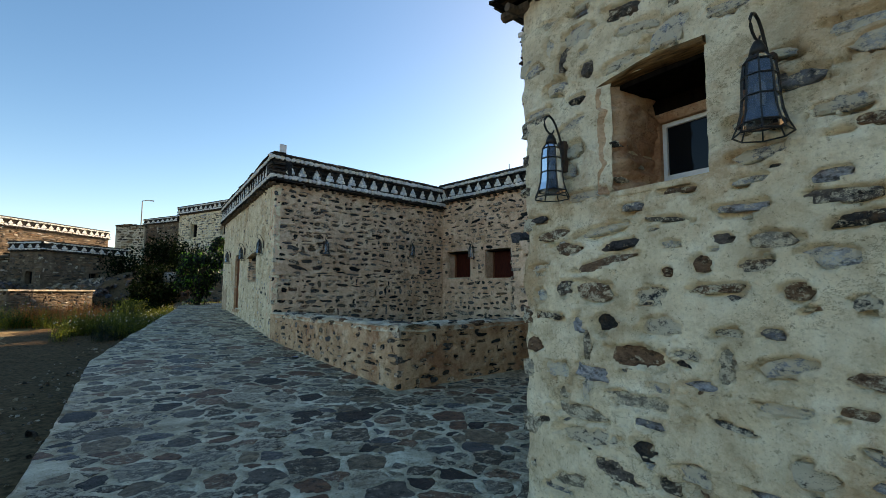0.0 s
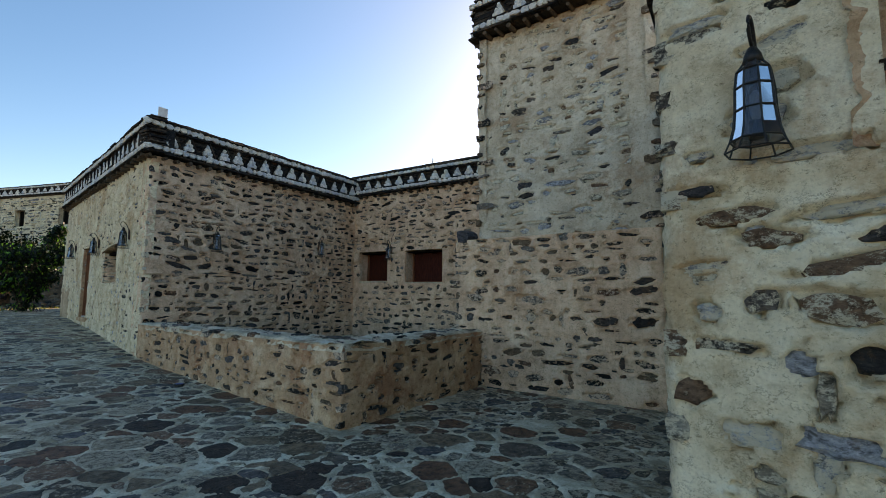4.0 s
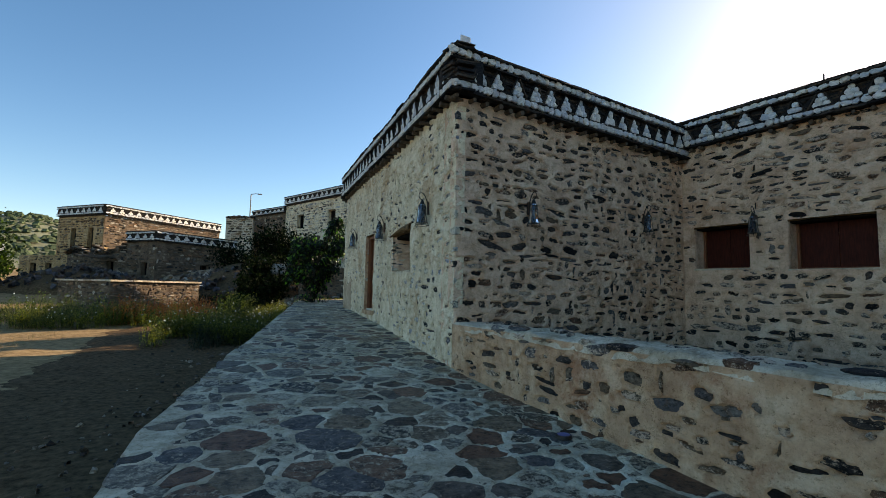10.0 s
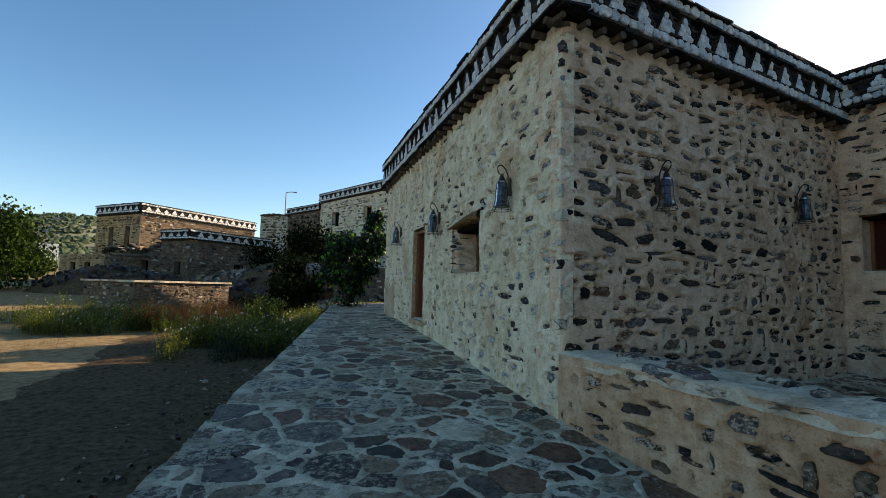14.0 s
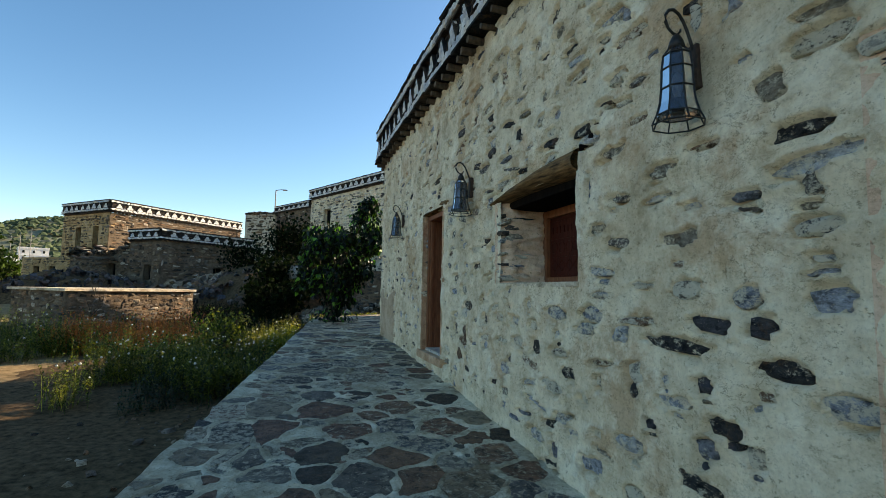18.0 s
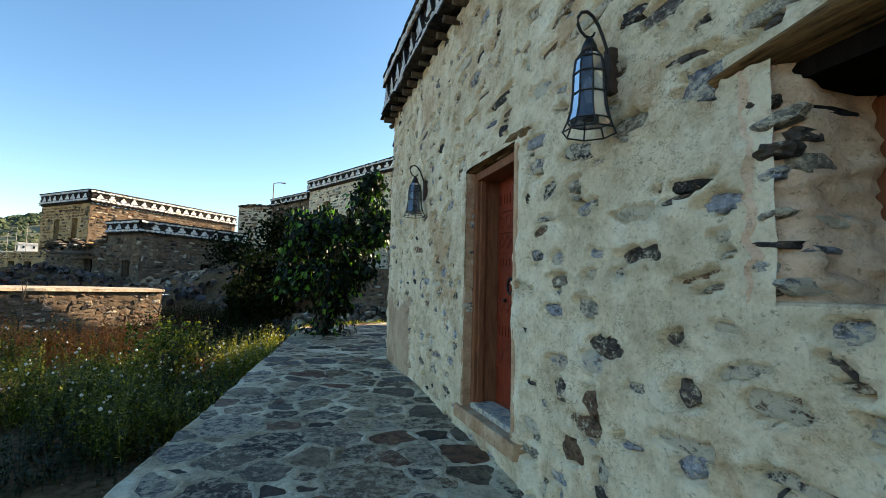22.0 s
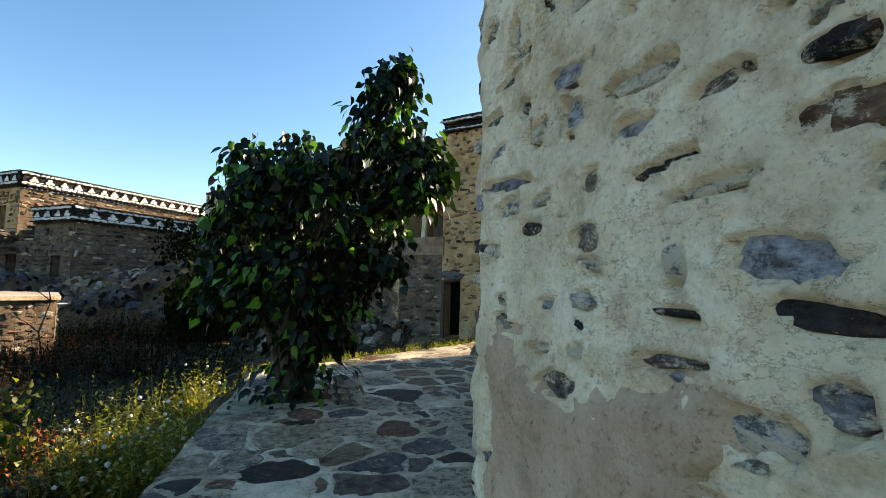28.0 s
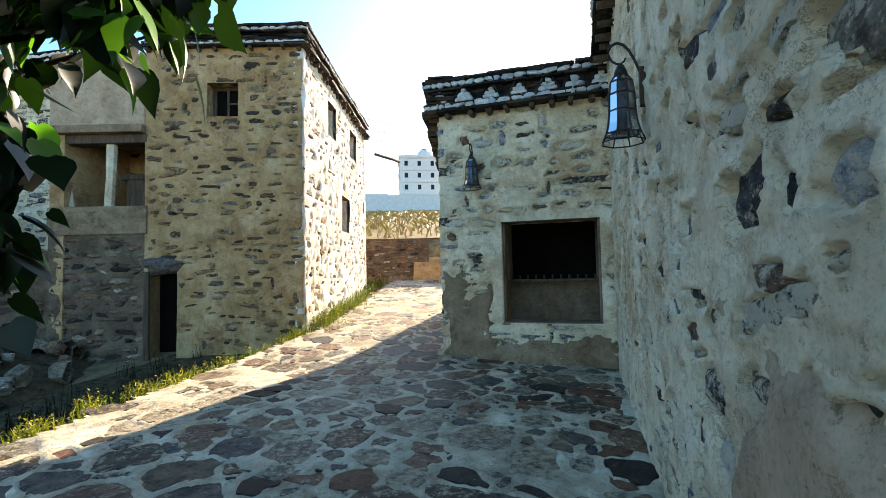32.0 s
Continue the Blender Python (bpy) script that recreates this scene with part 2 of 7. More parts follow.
M_MORTAR = plaster("paving_mortar", (0.33, 0.26, 0.175), (0.60, 0.51, 0.37), (0.83, 0.745, 0.57), (0.24, 0.165, 0.10), 0.555)
M_BROWNRENDER = plaster("brown_render", (0.20, 0.13, 0.08), (0.31, 0.215, 0.14), (0.42, 0.31, 0.21), (0.15, 0.09, 0.055), 0.55)
M_EARTH = simple("dry_earth", (0.16, 0.105, 0.052), (0.42, 0.285, 0.15), 5, 0.95, 0, 0.03, None, 1.0)
# darker copy of the earth; on the yard it paints the house shade
M_DIRT = simple("dirt", (0.045, 0.028, 0.015), (0.19, 0.12, 0.066), 9, 0.95, 0, 0.03, None, 1.0)
M_DARKWOOD = simple("weathered_timber", (0.05, 0.035, 0.025), (0.16, 0.115, 0.08), 18, 0.85, 0, 0.2, (1, 1, 0.15), 0.6)
M_OLDWOOD = simple("driftwood_lintel", (0.03, 0.016, 0.008), (0.34, 0.185, 0.08), 16, 0.85, 0, 0.12, (3, 0.35, 3), 1.0)
# red wood darkened in colour to paint the shade of the window recesses
M_REDWOOD = simple("red_varnished_wood", (0.035, 0.007, 0.0045), (0.095, 0.018, 0.010), 22, 0.6, 0, 0.12, (2, 2, 0.25), 0.25)
# the same red, brightened in colour for the light on the door
M_REDDOOR = simple("red_door_wood", (0.13, 0.018, 0.009), (0.30, 0.047, 0.020), 22, 0.5, 0, 0.2, (2, 2, 0.25), 0.3)
M_FRAMEWOOD = simple("brown_frame_wood", (0.16, 0.054, 0.027), (0.32, 0.12, 0.058), 22, 0.6, 0, 0.15, (2, 2, 0.25), 0.25)
M_IRON = simple("black_iron", (0.015, 0.015, 0.016), (0.05, 0.045, 0.04), 40, 0.5, 0.6, 0.5, None, 0.3)
M_RUST = simple("rusty_plate", (0.04, 0.025, 0.018), (0.11, 0.06, 0.04), 30, 0.7, 0.3, 0.4, None, 0.3)
# near-black wood that paints shade under lintels, in cracks and in the entry
M_SHADEWOOD = simple("shade_black_wood", (0.004, 0.003, 0.0025), (0.014, 0.010, 0.008), 18, 0.9, 0, 0.03, (1, 1, 0.2), 0.5)
# near-black colour that paints the darkness of unlit rooms behind openings
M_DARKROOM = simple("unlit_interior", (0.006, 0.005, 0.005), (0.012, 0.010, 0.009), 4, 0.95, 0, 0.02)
M_WHITEPAINT = simple("white_paint", (0.62, 0.62, 0.6), (0.8, 0.8, 0.78), 12, 0.6)
M_CONCRETE = simple("grey_concrete", (0.28, 0.26, 0.23), (0.42, 0.39, 0.35), 8, 0.9)
M_BARK = simple("bark", (0.04, 0.03, 0.022), (0.12, 0.09, 0.065), 20, 0.9, 0, 0.2, (1, 1, 0.3), 0.8)


def glass_mat(name, tint, rough=0.03):
    m, n, l, b = material(name, rough, 0, 0.5)
    b.inputs["Base Color"].default_value = (*tint, 1)
    b.inputs["Transmission Weight"].default_value = 0.9
    b.inputs["IOR"].default_value = 1.45
    return m


M_GLASS = glass_mat("lantern_glass", (0.22, 0.26, 0.32), 0.05)


def dark_glass():
    m, n, l, b = material("window_glass", 0.04, 0, 0.2)
    b.inputs["Base Color"].default_value = (0.006, 0.008, 0.01, 1)
    return m


M_DARKGLASS = dark_glass()


def leaf_mat(name, lo, hi, trans=0.25, rough=0.45, spec=0.2, knee=0.65):
    m, n, l, b = material(name, rough, 0, spec)
    oi, ge = n.new("ShaderNodeObjectInfo"), n.new("ShaderNodeNewGeometry")
    add = n.new("ShaderNodeMath")
    add.operation = "ADD"
    l.new(oi.outputs["Random"], add.inputs[0])
    l.new(ge.outputs["Random Per Island"], add.inputs[1])
    fr = n.new("ShaderNodeMath")
    fr.operation = "FRACT"
    l.new(add.outputs[0], fr.inputs[0])
    c = ramp(n, l, fr.outputs[0], [(0.0, lo), (knee, tuple(x * 0.75 + y * 0.25 for x, y in zip(lo, hi)) if knee < 0.7 else tuple(x * 1.5 for x in lo)), (1.0, hi)])
    l.new(c, b.inputs["Base Color"])
    tr = n.new("ShaderNodeBsdfTranslucent")
    l.new(mix(n, l, 1.0, c, (2.2, 2.6, 0.8), "MULTIPLY"), tr.inputs["Color"])
    mx = n.new("ShaderNodeMixShader")
    mx.inputs[0].default_value = trans
    l.new(b.outputs[0], mx.inputs[1])
    l.new(tr.outputs[0], mx.inputs[2])
    l.new(mx.outputs[0], n["Material Output"].inputs["Surface"])
    return m


# nearly black leaves with a few bright ones paint crown shade and sun glints
M_LEAF = leaf_mat("tree_leaf", (0.0035, 0.0095, 0.003), (0.12, 0.31, 0.055), 0.32, 0.38, 0.26, 0.82)
M_HERB = leaf_mat("herb_leaf", (0.014, 0.028, 0.007), (0.30, 0.28, 0.06), 0.3)
M_DRYRED = leaf_mat("dry_red_grass", (0.30, 0.065, 0.02), (0.80, 0.27, 0.085), 0.2)
M_STRAW = leaf_mat("straw", (0.20, 0.135, 0.058), (0.42, 0.29, 0.135), 0.06)
M_FLOWER = simple("white_petals", (0.6, 0.58, 0.5), (0.8, 0.78, 0.7), 20, 0.7)
# leaf colour is nearly black to paint the shade below the old quarter
M_SHADELEAF = leaf_mat("shaded_foliage", (0.0025, 0.005, 0.002), (0.016, 0.027, 0.008), 0.10, 0.7, 0.03)

# ---- mesh helpers ----


def mesh_of(name, verts, faces, mat, smooth=False):
    me = bpy.data.meshes.new(name)
    me.from_pydata([tuple(v) for v in verts] if not isinstance(verts, np.ndarray) else verts.tolist(), [], faces)
    me.materials.append(mat)
    if smooth:
        me.polygons.foreach_set("use_smooth", np.ones(len(me.polygons), bool))
    me.update()
    return me


def part(name, bm, mat, parent, label="", smooth=False, kind=""):
    """One mesh object under a thing or a part. bm: a bmesh or a mesh."""
    if isinstance(bm, bmesh.types.BMesh):
        me = bpy.data.meshes.new(name)
        bm.to_mesh(me)
        bm.free()
        me.materials.append(mat)
        if smooth:
            me.polygons.foreach_set("use_smooth", np.ones(len(me.polygons), bool))
    else:
        me = bm
    ob = new(name, me)
    ob.parent = parent
    if label or kind:
        tagged(ob, label=label, kind=kind)
    return ob


def thing(name, label, category, at=(0, 0, 0), turn=0.0, group="", kind=""):
    e = new(name)
    e.matrix_world = pose(*at, 0, 0, turn)
    return tagged(e, label, category, group, kind)


def box(bm, x0, y0, z0, x1, y1, z1, bevel=0.0):
    m = Matrix.LocRotScale(((x0 + x1) / 2, (y0 + y1) / 2, (z0 + z1) / 2), None, (abs(x1 - x0), abs(y1 - y0), abs(z1 - z0)))
    r = bmesh.ops.create_cube(bm, size=1, matrix=m)
    if bevel:
        es = list({e for v in r["verts"] for e in v.link_edges})
        bmesh.ops.bevel(bm, geom=es, offset=bevel, segments=2, affect="EDGES", profile=0.6)
    return bm


def boxed(*args, bevel=0.0):
    return box(bmesh.new(), *args, bevel=bevel)


def tube(bm, pts, radii, sides=8, cap=True):
    """A tapered tube along points."""
    rings = []
    pts = [Vector(p) for p in pts]
    if not isinstance(radii, (list, tuple)):
        radii = [radii] * len(pts)
    up = Vector((0, 0, 1))
    for i, p in enumerate(pts):
        d = (pts[min(i + 1, len(pts) - 1)] - pts[max(i - 1, 0)]).normalized()
        s = d.cross(up)
        s = s.normalized() if s.length > 1e-3 else Vector((1, 0, 0))
        t = s.cross(d)
        rings.append([bm.verts.new(p + radii[i] * (math.cos(a) * s + math.sin(a) * t)) for a in (2 * math.pi * k / sides for k in range(sides))])
    for r0, r1 in zip(rings, rings[1:]):
        for k in range(sides):
            bm.faces.new((r0[k], r0[(k + 1) % sides], r1[(k + 1) % sides], r1[k]))
    if cap:
        bm.faces.new(rings[0][::-1])
        bm.faces.new(rings[-1])
    return bm


def vnoise(x, y, seed, octaves=4):
    """Value noise in the plane, about -1 to 1."""
    out, amp, tot = np.zeros_like(x, float), 1.0, 0.0
    table = np.random.default_rng(seed).uniform(-1, 1, (64, 64))
    for o in range(octaves):
        fx, fy = x * 2**o + 17.3 * o, y * 2**o + 9.1 * o
        ix, iy = np.floor(fx).astype(int), np.floor(fy).astype(int)
        tx, ty = fx - ix, fy - iy
        tx, ty = tx * tx * (3 - 2 * tx), ty * ty * (3 - 2 * ty)
        a, b = table[ix % 64, iy % 64], table[(ix + 1) % 64, iy % 64]
        c, d = table[ix % 64, (iy + 1) % 64], table[(ix + 1) % 64, (iy + 1) % 64]
        out += amp * ((a * (1 - tx) + b * tx) * (1 - ty) + (c * (1 - tx) + d * tx) * ty)
        tot += amp
        amp *= 0.5
    return out / tot


def unit_stone(r, n=10, square=2.6):
    """A flattish broken stone of about unit radii: x along, y outward, z up."""
    ang = np.sort((np.arange(n) + r.uniform(-0.32, 0.32, n)) / n * 2 * math.pi)
    rad = 1 / (np.abs(np.cos(ang)) ** square + np.abs(np.sin(ang)) ** square) ** (1 / square) * r.uniform(0.70, 1.10, n)
    tilt = r.uniform(-0.35, 0.35, 2)
    v = []
    for k, y in ((1.0, -1.8), (0.98, 0.15), (r.uniform(0.55, 0.85), 0.8)):
        jit = r.uniform(-0.3, 0.3, n) if y > -1 else np.zeros(n)
        for i in range(n):
            x, z = rad[i] * math.cos(ang[i]) * k, rad[i] * math.sin(ang[i]) * k
            v.append((x, y + (jit[i] + tilt[0] * x + tilt[1] * z) * (y > -1), z))
    cx, cz = r.uniform(-0.35, 0.35, 2)
    v.append((cx, 0.9 + r.uniform(-0.3, 0.35) + tilt[0] * cx + tilt[1] * cz, cz))
    f = []
    for k in range(2):
        f += [(k * n + i, k * n + (i + 1) % n, (k + 1) * n + (i + 1) % n, (k + 1) * n + i) for i in range(n)]
    f += [(2 * n + i, 2 * n + (i + 1) % n, 3 * n) for i in range(n)]
    return np.array(v), f


UNITS = [unit_stone(np.random.default_rng(100 + k), 9 + k % 5, (2.0, 2.8, 4.5)[k % 3]) for k in range(20)]
UNIT_MESH = {}


def unit_mesh(k, mat):
    """The shared mesh of the k-th stone shape in a material."""
    if (k, mat.name) not in UNIT_MESH:
        v, f = UNITS[k]
        UNIT_MESH[k, mat.name] = mesh_of("stone", v, f, mat)
    return UNIT_MESH[k, mat.name]


class Lot:
    """Alike pieces of one thing: the first `singles` that are kept near become parts, the rest one joined part."""

    def __init__(self, name, parent, mat, joined="stones"):
        self.name, self.parent, self.mat, self.joined, self.items = name, parent, mat, joined, []

    def add(self, k, m, near=0.0):
        self.items.append((near, k, m))

    def build(self, singles=300):
        self.items.sort(key=lambda i: i[0])
        inv = self.parent.matrix_world.inverted()
        for _, k, m in self.items[:singles]:
            ob = new(self.name, unit_mesh(k, self.mat))
            ob.parent = self.parent
            ob.matrix_basis = inv @ m
        rest = self.items[singles:]
        if rest:
            vs, fs, base = [], [], 0
            for _, k, m in rest:
                v, f = UNITS[k]
                a = np.array(inv @ m)
                vs.append(v @ a[:3, :3].T + a[:3, 3])
                fs += [tuple(i + base for i in q) for q in f]
                base += len(v)
            ob = new(self.joined, mesh_of(self.joined, np.concatenate(vs), fs, self.mat))
            ob.parent = self.parent
            tagged(ob, kind="stuff")


def frame_of(a, b):
    """The plan frame of a wall from a to b: its length, and the matrix from (along, outward, up) to the world. Outward is to the left of a to b."""
    a, b = Vector((*a, 0)), Vector((*b, 0))
    d = (b - a).normalized()
    nrm = Vector((-d.y, d.x, 0))
    m = Matrix(((d.x, nrm.x, 0, a.x), (d.y, nrm.y, 0, a.y), (0, 0, 1, 0), (0, 0, 0, 1)))
    return (b - a).length, m


def corner_wobble(z, key):
    return 0.045 * vnoise(np.asarray(z, float) * 3.3, np.zeros_like(np.asarray(z, float)) + key * 3.7, 55, 3)


def rubble_wall(name, a, b, zb, zt, label, mats, seed, holes=(), cell=0.05, thick=0.45, rows=(0.13, 0.21), widths=(0.10, 0.40),
                gap=(0.05, 0.16), keep=0.86, singles=300, near=None, proud=0.016, corners=(None, None), lean=0.0, rough=1.0, slits=(), trims=(0.06, 0.06)):
    """A rendered rubble wall: a solid core with openings through it, an uneven skin of render and stones set in the skin."""
    length, m = frame_of(a, b)
    m = m.copy()
    r = np.random.default_rng(seed)
    skin_mat, stone_material = mats
    us = sorted({0.0, length, *[h[0] for h in holes], *[h[1] for h in holes]})
    vs = sorted({zb, zt, *[h[2] for h in holes], *[h[3] for h in holes]})
    inside = lambda u, v: any(h[0] < u < h[1] and h[2] < v < h[3] for h in holes)  # noqa: E731
    trim = [0.02 if c is None else trims[k] for k, c in enumerate(corners)]
    bm = bmesh.new()
    for u0, u1 in zip(us, us[1:]):
        for v0, v1 in zip(vs, vs[1:]):
            if not inside((u0 + u1) / 2, (v0 + v1) / 2):
                box(bm, u0 + (trim[0] if u0 == 0 else 0), -thick, v0, u1 - (trim[1] if u1 == length else 0), -0.06, v1)
    me = bpy.data.meshes.new(name)
    bm.to_mesh(me)
    bm.free()
    me.materials.append(skin_mat)
    wall = new(name, me)
    lean_m = Matrix.Translation((0, 0, zb)) @ Matrix.Rotation(lean, 4, "X") @ Matrix.Translation((0, 0, -zb))
    wall.matrix_world = m @ lean_m
    tagged(wall, label, "wall", kind="structure")
    # stones
    stones = []
    v = zb + 0.03
    while v < zt - 0.05:
        h = r.uniform(*rows)
        u = r.uniform(0, 0.15)
        while u < length - 0.05:
            w = r.uniform(*widths) * (1.6 if r.random() < 0.12 else 1)
            hh = h * r.uniform(0.28, 0.92)
            if w < hh * 0.9:
                w = hh * r.uniform(0.9, 1.5)
            rot = r.normal(0, 0.10)
            if r.random() < 0.06:
                w, hh, rot = hh, min(w, 1.5 * h), r.normal(0, 0.2)
            elif r.random() < 0.08:
                rot = r.normal(0, 0.45) * (1.0 if w < 0.2 else 0.3)
            cu, cv = u + w / 2, v + h / 2 + r.uniform(-0.04, 0.04)
            ok = cu + w / 2 < length + 0.02 and cv + hh / 2 < zt and not any(h0 - w * 0.42 - 0.03 < cu < h1 + w * 0.42 + 0.03 and h2 - hh * 0.5 - 0.02 < cv < h3 + hh * 0.5 + 0.02 for h0, h1, h2, h3 in holes)
            if ok and r.random() < keep:
                stones.append((cu, cv, w / 2, hh / 2, rot, int(r.integers(len(UNITS)))))
                if r.random() < 0.22:
                    stones.append((cu + r.uniform(-0.3, 0.3) * w, cv - hh / 2 - r.uniform(0.015, 0.04), r.uniform(0.02, 0.07), r.uniform(0.008, 0.02), r.normal(0, 0.2), int(r.integers(len(UNITS)))))
            u += w + r.uniform(*gap)
        v += h + r.uniform(0.005, 0.045)
    # open joints under and beside some stones
    rc = np.random.default_rng(seed + 900)
    gashes = []
    if cell < 0.04:
        for cu, cv, ru, rv, rot, kind in stones:
            if rc.random() < 0.42 and rv > 0.02:
                gashes.append((cu + rc.uniform(-0.4, 0.4) * ru, cv - rv * rc.uniform(0.95, 1.15), ru * rc.uniform(0.35, 0.9), rc.uniform(0.010, 0.022), rot + rc.normal(0, 0.1)))
            elif rc.random() < 0.08:
                gashes.append((cu + rc.uniform(-1.5, 1.5) * ru, cv + rc.uniform(-1.6, 1.6) * rv, rc.uniform(0.03, 0.09), rc.uniform(0.010, 0.02), rc.normal(-0.1, 0.35)))
    # skin: every stone lies in its own hollow of the render
    def fine(marks):
        out = []
        for p, q in zip(marks, marks[1:]):
            k = max(1, int(round((q - p) / cell)))
            out += list(np.linspace(p, q, k, endpoint=False))
        return np.array(out + [marks[-1]])
    gu, gv = fine(us), fine(vs)
    U, V = np.meshgrid(gu, gv)
    D = 0.028 + rough * (0.020 * vnoise(U * 1.3, V * 1.3, seed + 1, 3) + 0.016 * vnoise(U * 5, V * 7, seed + 2, 4) + 0.006 * vnoise(U * 14, V * 22, seed + 6, 3))
    wob = 0.55 * vnoise(U * 7, V * 11, seed + 3, 4) + 0.55 * vnoise(U * 16, V * 34, seed + 4, 3)
    for cu, cv, ru, rv, rot, kind in [*stones, *slits]:
        i0, i1 = np.searchsorted(gu, (cu - 1.9 * ru - 0.03, cu + 1.9 * ru + 0.03))
        j0, j1 = np.searchsorted(gv, (cv - 1.9 * rv - 0.03 - 0.5 * abs(rot) * ru, cv + 1.9 * rv + 0.03 + 0.5 * abs(rot) * ru))
        if i1 <= i0 or j1 <= j0:
            continue
        su, sv = U[j0:j1, i0:i1] - cu, V[j0:j1, i0:i1] - cv
        su, sv = su - rot * sv, sv + rot * su
        sq = (2.0, 2.8, 4.5)[kind % 3]
        q = (np.abs(su / ru) ** sq + np.abs(sv / rv) ** sq) ** (1 / sq) + wob[j0:j1, i0:i1]
        t = np.clip((1.02 - q) / 0.16, 0, 1)
        lip = np.clip(1 - np.abs(q - 1.25) / 0.3, 0, 1) * 0.013
        D[j0:j1, i0:i1] += lip * rough - (0.05 + 0.9 * (D[j0:j1, i0:i1] - 0.028)) * t * t * (3 - 2 * t)
    for cu, cv, ru, rv, rot in gashes:
        i0, i1 = np.searchsorted(gu, (cu - 1.6 * ru - 0.02, cu + 1.6 * ru + 0.02))
        j0, j1 = np.searchsorted(gv, (cv - 2 * rv - 0.02 - abs(rot) * ru, cv + 2 * rv + 0.02 + abs(rot) * ru))
        if i1 <= i0 or j1 <= j0:
            continue
        su, sv = U[j0:j1, i0:i1] - cu, V[j0:j1, i0:i1] - cv
        su, sv = su - rot * sv, sv + rot * su
        q = np.hypot(su / ru, sv / rv) + 0.6 * wob[j0:j1, i0:i1]
        D[j0:j1, i0:i1] -= 0.085 * np.clip((1.1 - q) / 0.25, 0, 1)
    D = np.maximum(D, -0.052)
    Uo = U.copy()
    for side, (edge, key) in enumerate(zip((0.0, length), corners)):
        near_edge = np.clip(1 - np.abs(U - edge) / 0.14, 0, 1) ** 2
        if key is not None:
            wv = corner_wobble(V, key)
            D = D * (1 - near_edge) + near_edge * wv
            Uo += near_edge * wv * (-1 if side == 0 else 1)
        else:
            D = D * (1 - near_edge) + near_edge * 0.015
    # the coat turns the corner: a narrow return behind each edge
    for side, key in enumerate(corners):
        if key is not None:
            k = 0 if side == 0 else -1
            put = 0 if side == 0 else U.shape[1]
            U, V, Uo = (np.insert(A, put, A[:, k], axis=1) for A in (U, V, Uo))
            D = np.insert(D, put, D[:, k] - 0.16, axis=1)
            gu = np.insert(gu, put, gu[k] + (-1e-4 if side == 0 else 1e-4))
    P = np.stack([Uo, D, V], -1).reshape(-1, 3)
    nu, nv = len(gu), len(gv)
    cu_, cv_ = (gu[:-1] + gu[1:]) / 2, (gv[:-1] + gv[1:]) / 2
    CU, CV = np.meshgrid(cu_, cv_)
    ok = np.ones(CU.shape, bool)
    for h0, h1, h2, h3 in holes:
        ok &= ~((CU > h0) & (CU < h1) & (CV > h2) & (CV < h3))
    J, I_ = np.nonzero(ok)
    k = J * nu + I_
    quads = np.stack([k + nu, k + nu + 1, k + 1, k], -1)
    ob = new("render_coat", mesh_of("render_coat", P, quads.tolist(), skin_mat, True))
    ob.parent = wall
    lot = Lot("stone", wall, stone_material)
    for cu, cv, ru, rv, rot, kind in stones:
        big = r.uniform(0.96, 1.28)
        mm = wall.matrix_world @ Matrix.Translation((cu + r.uniform(-0.12, 0.12) * ru, r.uniform(-0.006, 0.014), cv + r.uniform(-0.15, 0.15) * rv)) @ Matrix.Rotation(rot, 4, "Y") @ Matrix.Rotation(r.normal(0, 0.05), 4, "Z") @ Matrix.Diagonal((ru * big, proud * r.uniform(0.6, 1.5), rv * big, 1))
        lot.add(kind, mm, 0 if near is None else abs(cu - near[0]) + 0.8 * abs(cv - near[1]))
    lot.build(singles)
    return wall


def quoins(corner, da, db, z0, z1, mat, seed, parent, every=(0.10, 0.30)):
    """Long stones set into a wall's corner, alternately along each face. da, db: the plan directions of the two faces away from the corner."""
    r = np.random.default_rng(seed)
    da, db = Vector((*da, 0)).normalized(), Vector((*db, 0)).normalized()
    inv = parent.matrix_world.inverted()
    z = z0 + r.uniform(0, 0.2)
    while z < z1:
        h = r.uniform(0.022, 0.07)
        a, b = (r.uniform(0.14, 0.36), r.uniform(0.07, 0.15)) if r.random() < 0.6 else (r.uniform(0.07, 0.14), r.uniform(0.14, 0.32))
        out = r.uniform(0.012, 0.04)
        vs = []
        for k, zz in enumerate((-1.0, -0.55, 0.5, 1.0)):
            g = 0.75 if k in (0, 3) else 1.0
            for u, v in ((-out, -out * r.uniform(0.2, 1)), (a * 0.5, -out * r.uniform(0.5, 1.1)), (a * g, -out * 0.3), (a * g * 0.8, b * g * 0.6), (0.05, b * g), (-out * 0.8, b * 0.5)):
                q = da * (u * (0.8 + 0.2 * g) + r.uniform(-0.008, 0.008)) + db * (v * (0.8 + 0.2 * g) + r.uniform(-0.008, 0.008))
                vs.append((corner[0] + q.x, corner[1] + q.y, z + zz * h + r.uniform(-0.006, 0.006) + 0.08 * r.normal() * u))
        fs = [(k * 6 + i, k * 6 + (i + 1) % 6, (k + 1) * 6 + (i + 1) % 6, (k + 1) * 6 + i) for k in range(3) for i in range(6)] + [tuple(range(5, -1, -1)), tuple(range(18, 24))]
        ob = new("quoin", mesh_of("quoin", vs, fs, mat))
        ob.parent = parent
        ob.matrix_parent_inverse = inv
        z += 2 * h + r.uniform(*every)


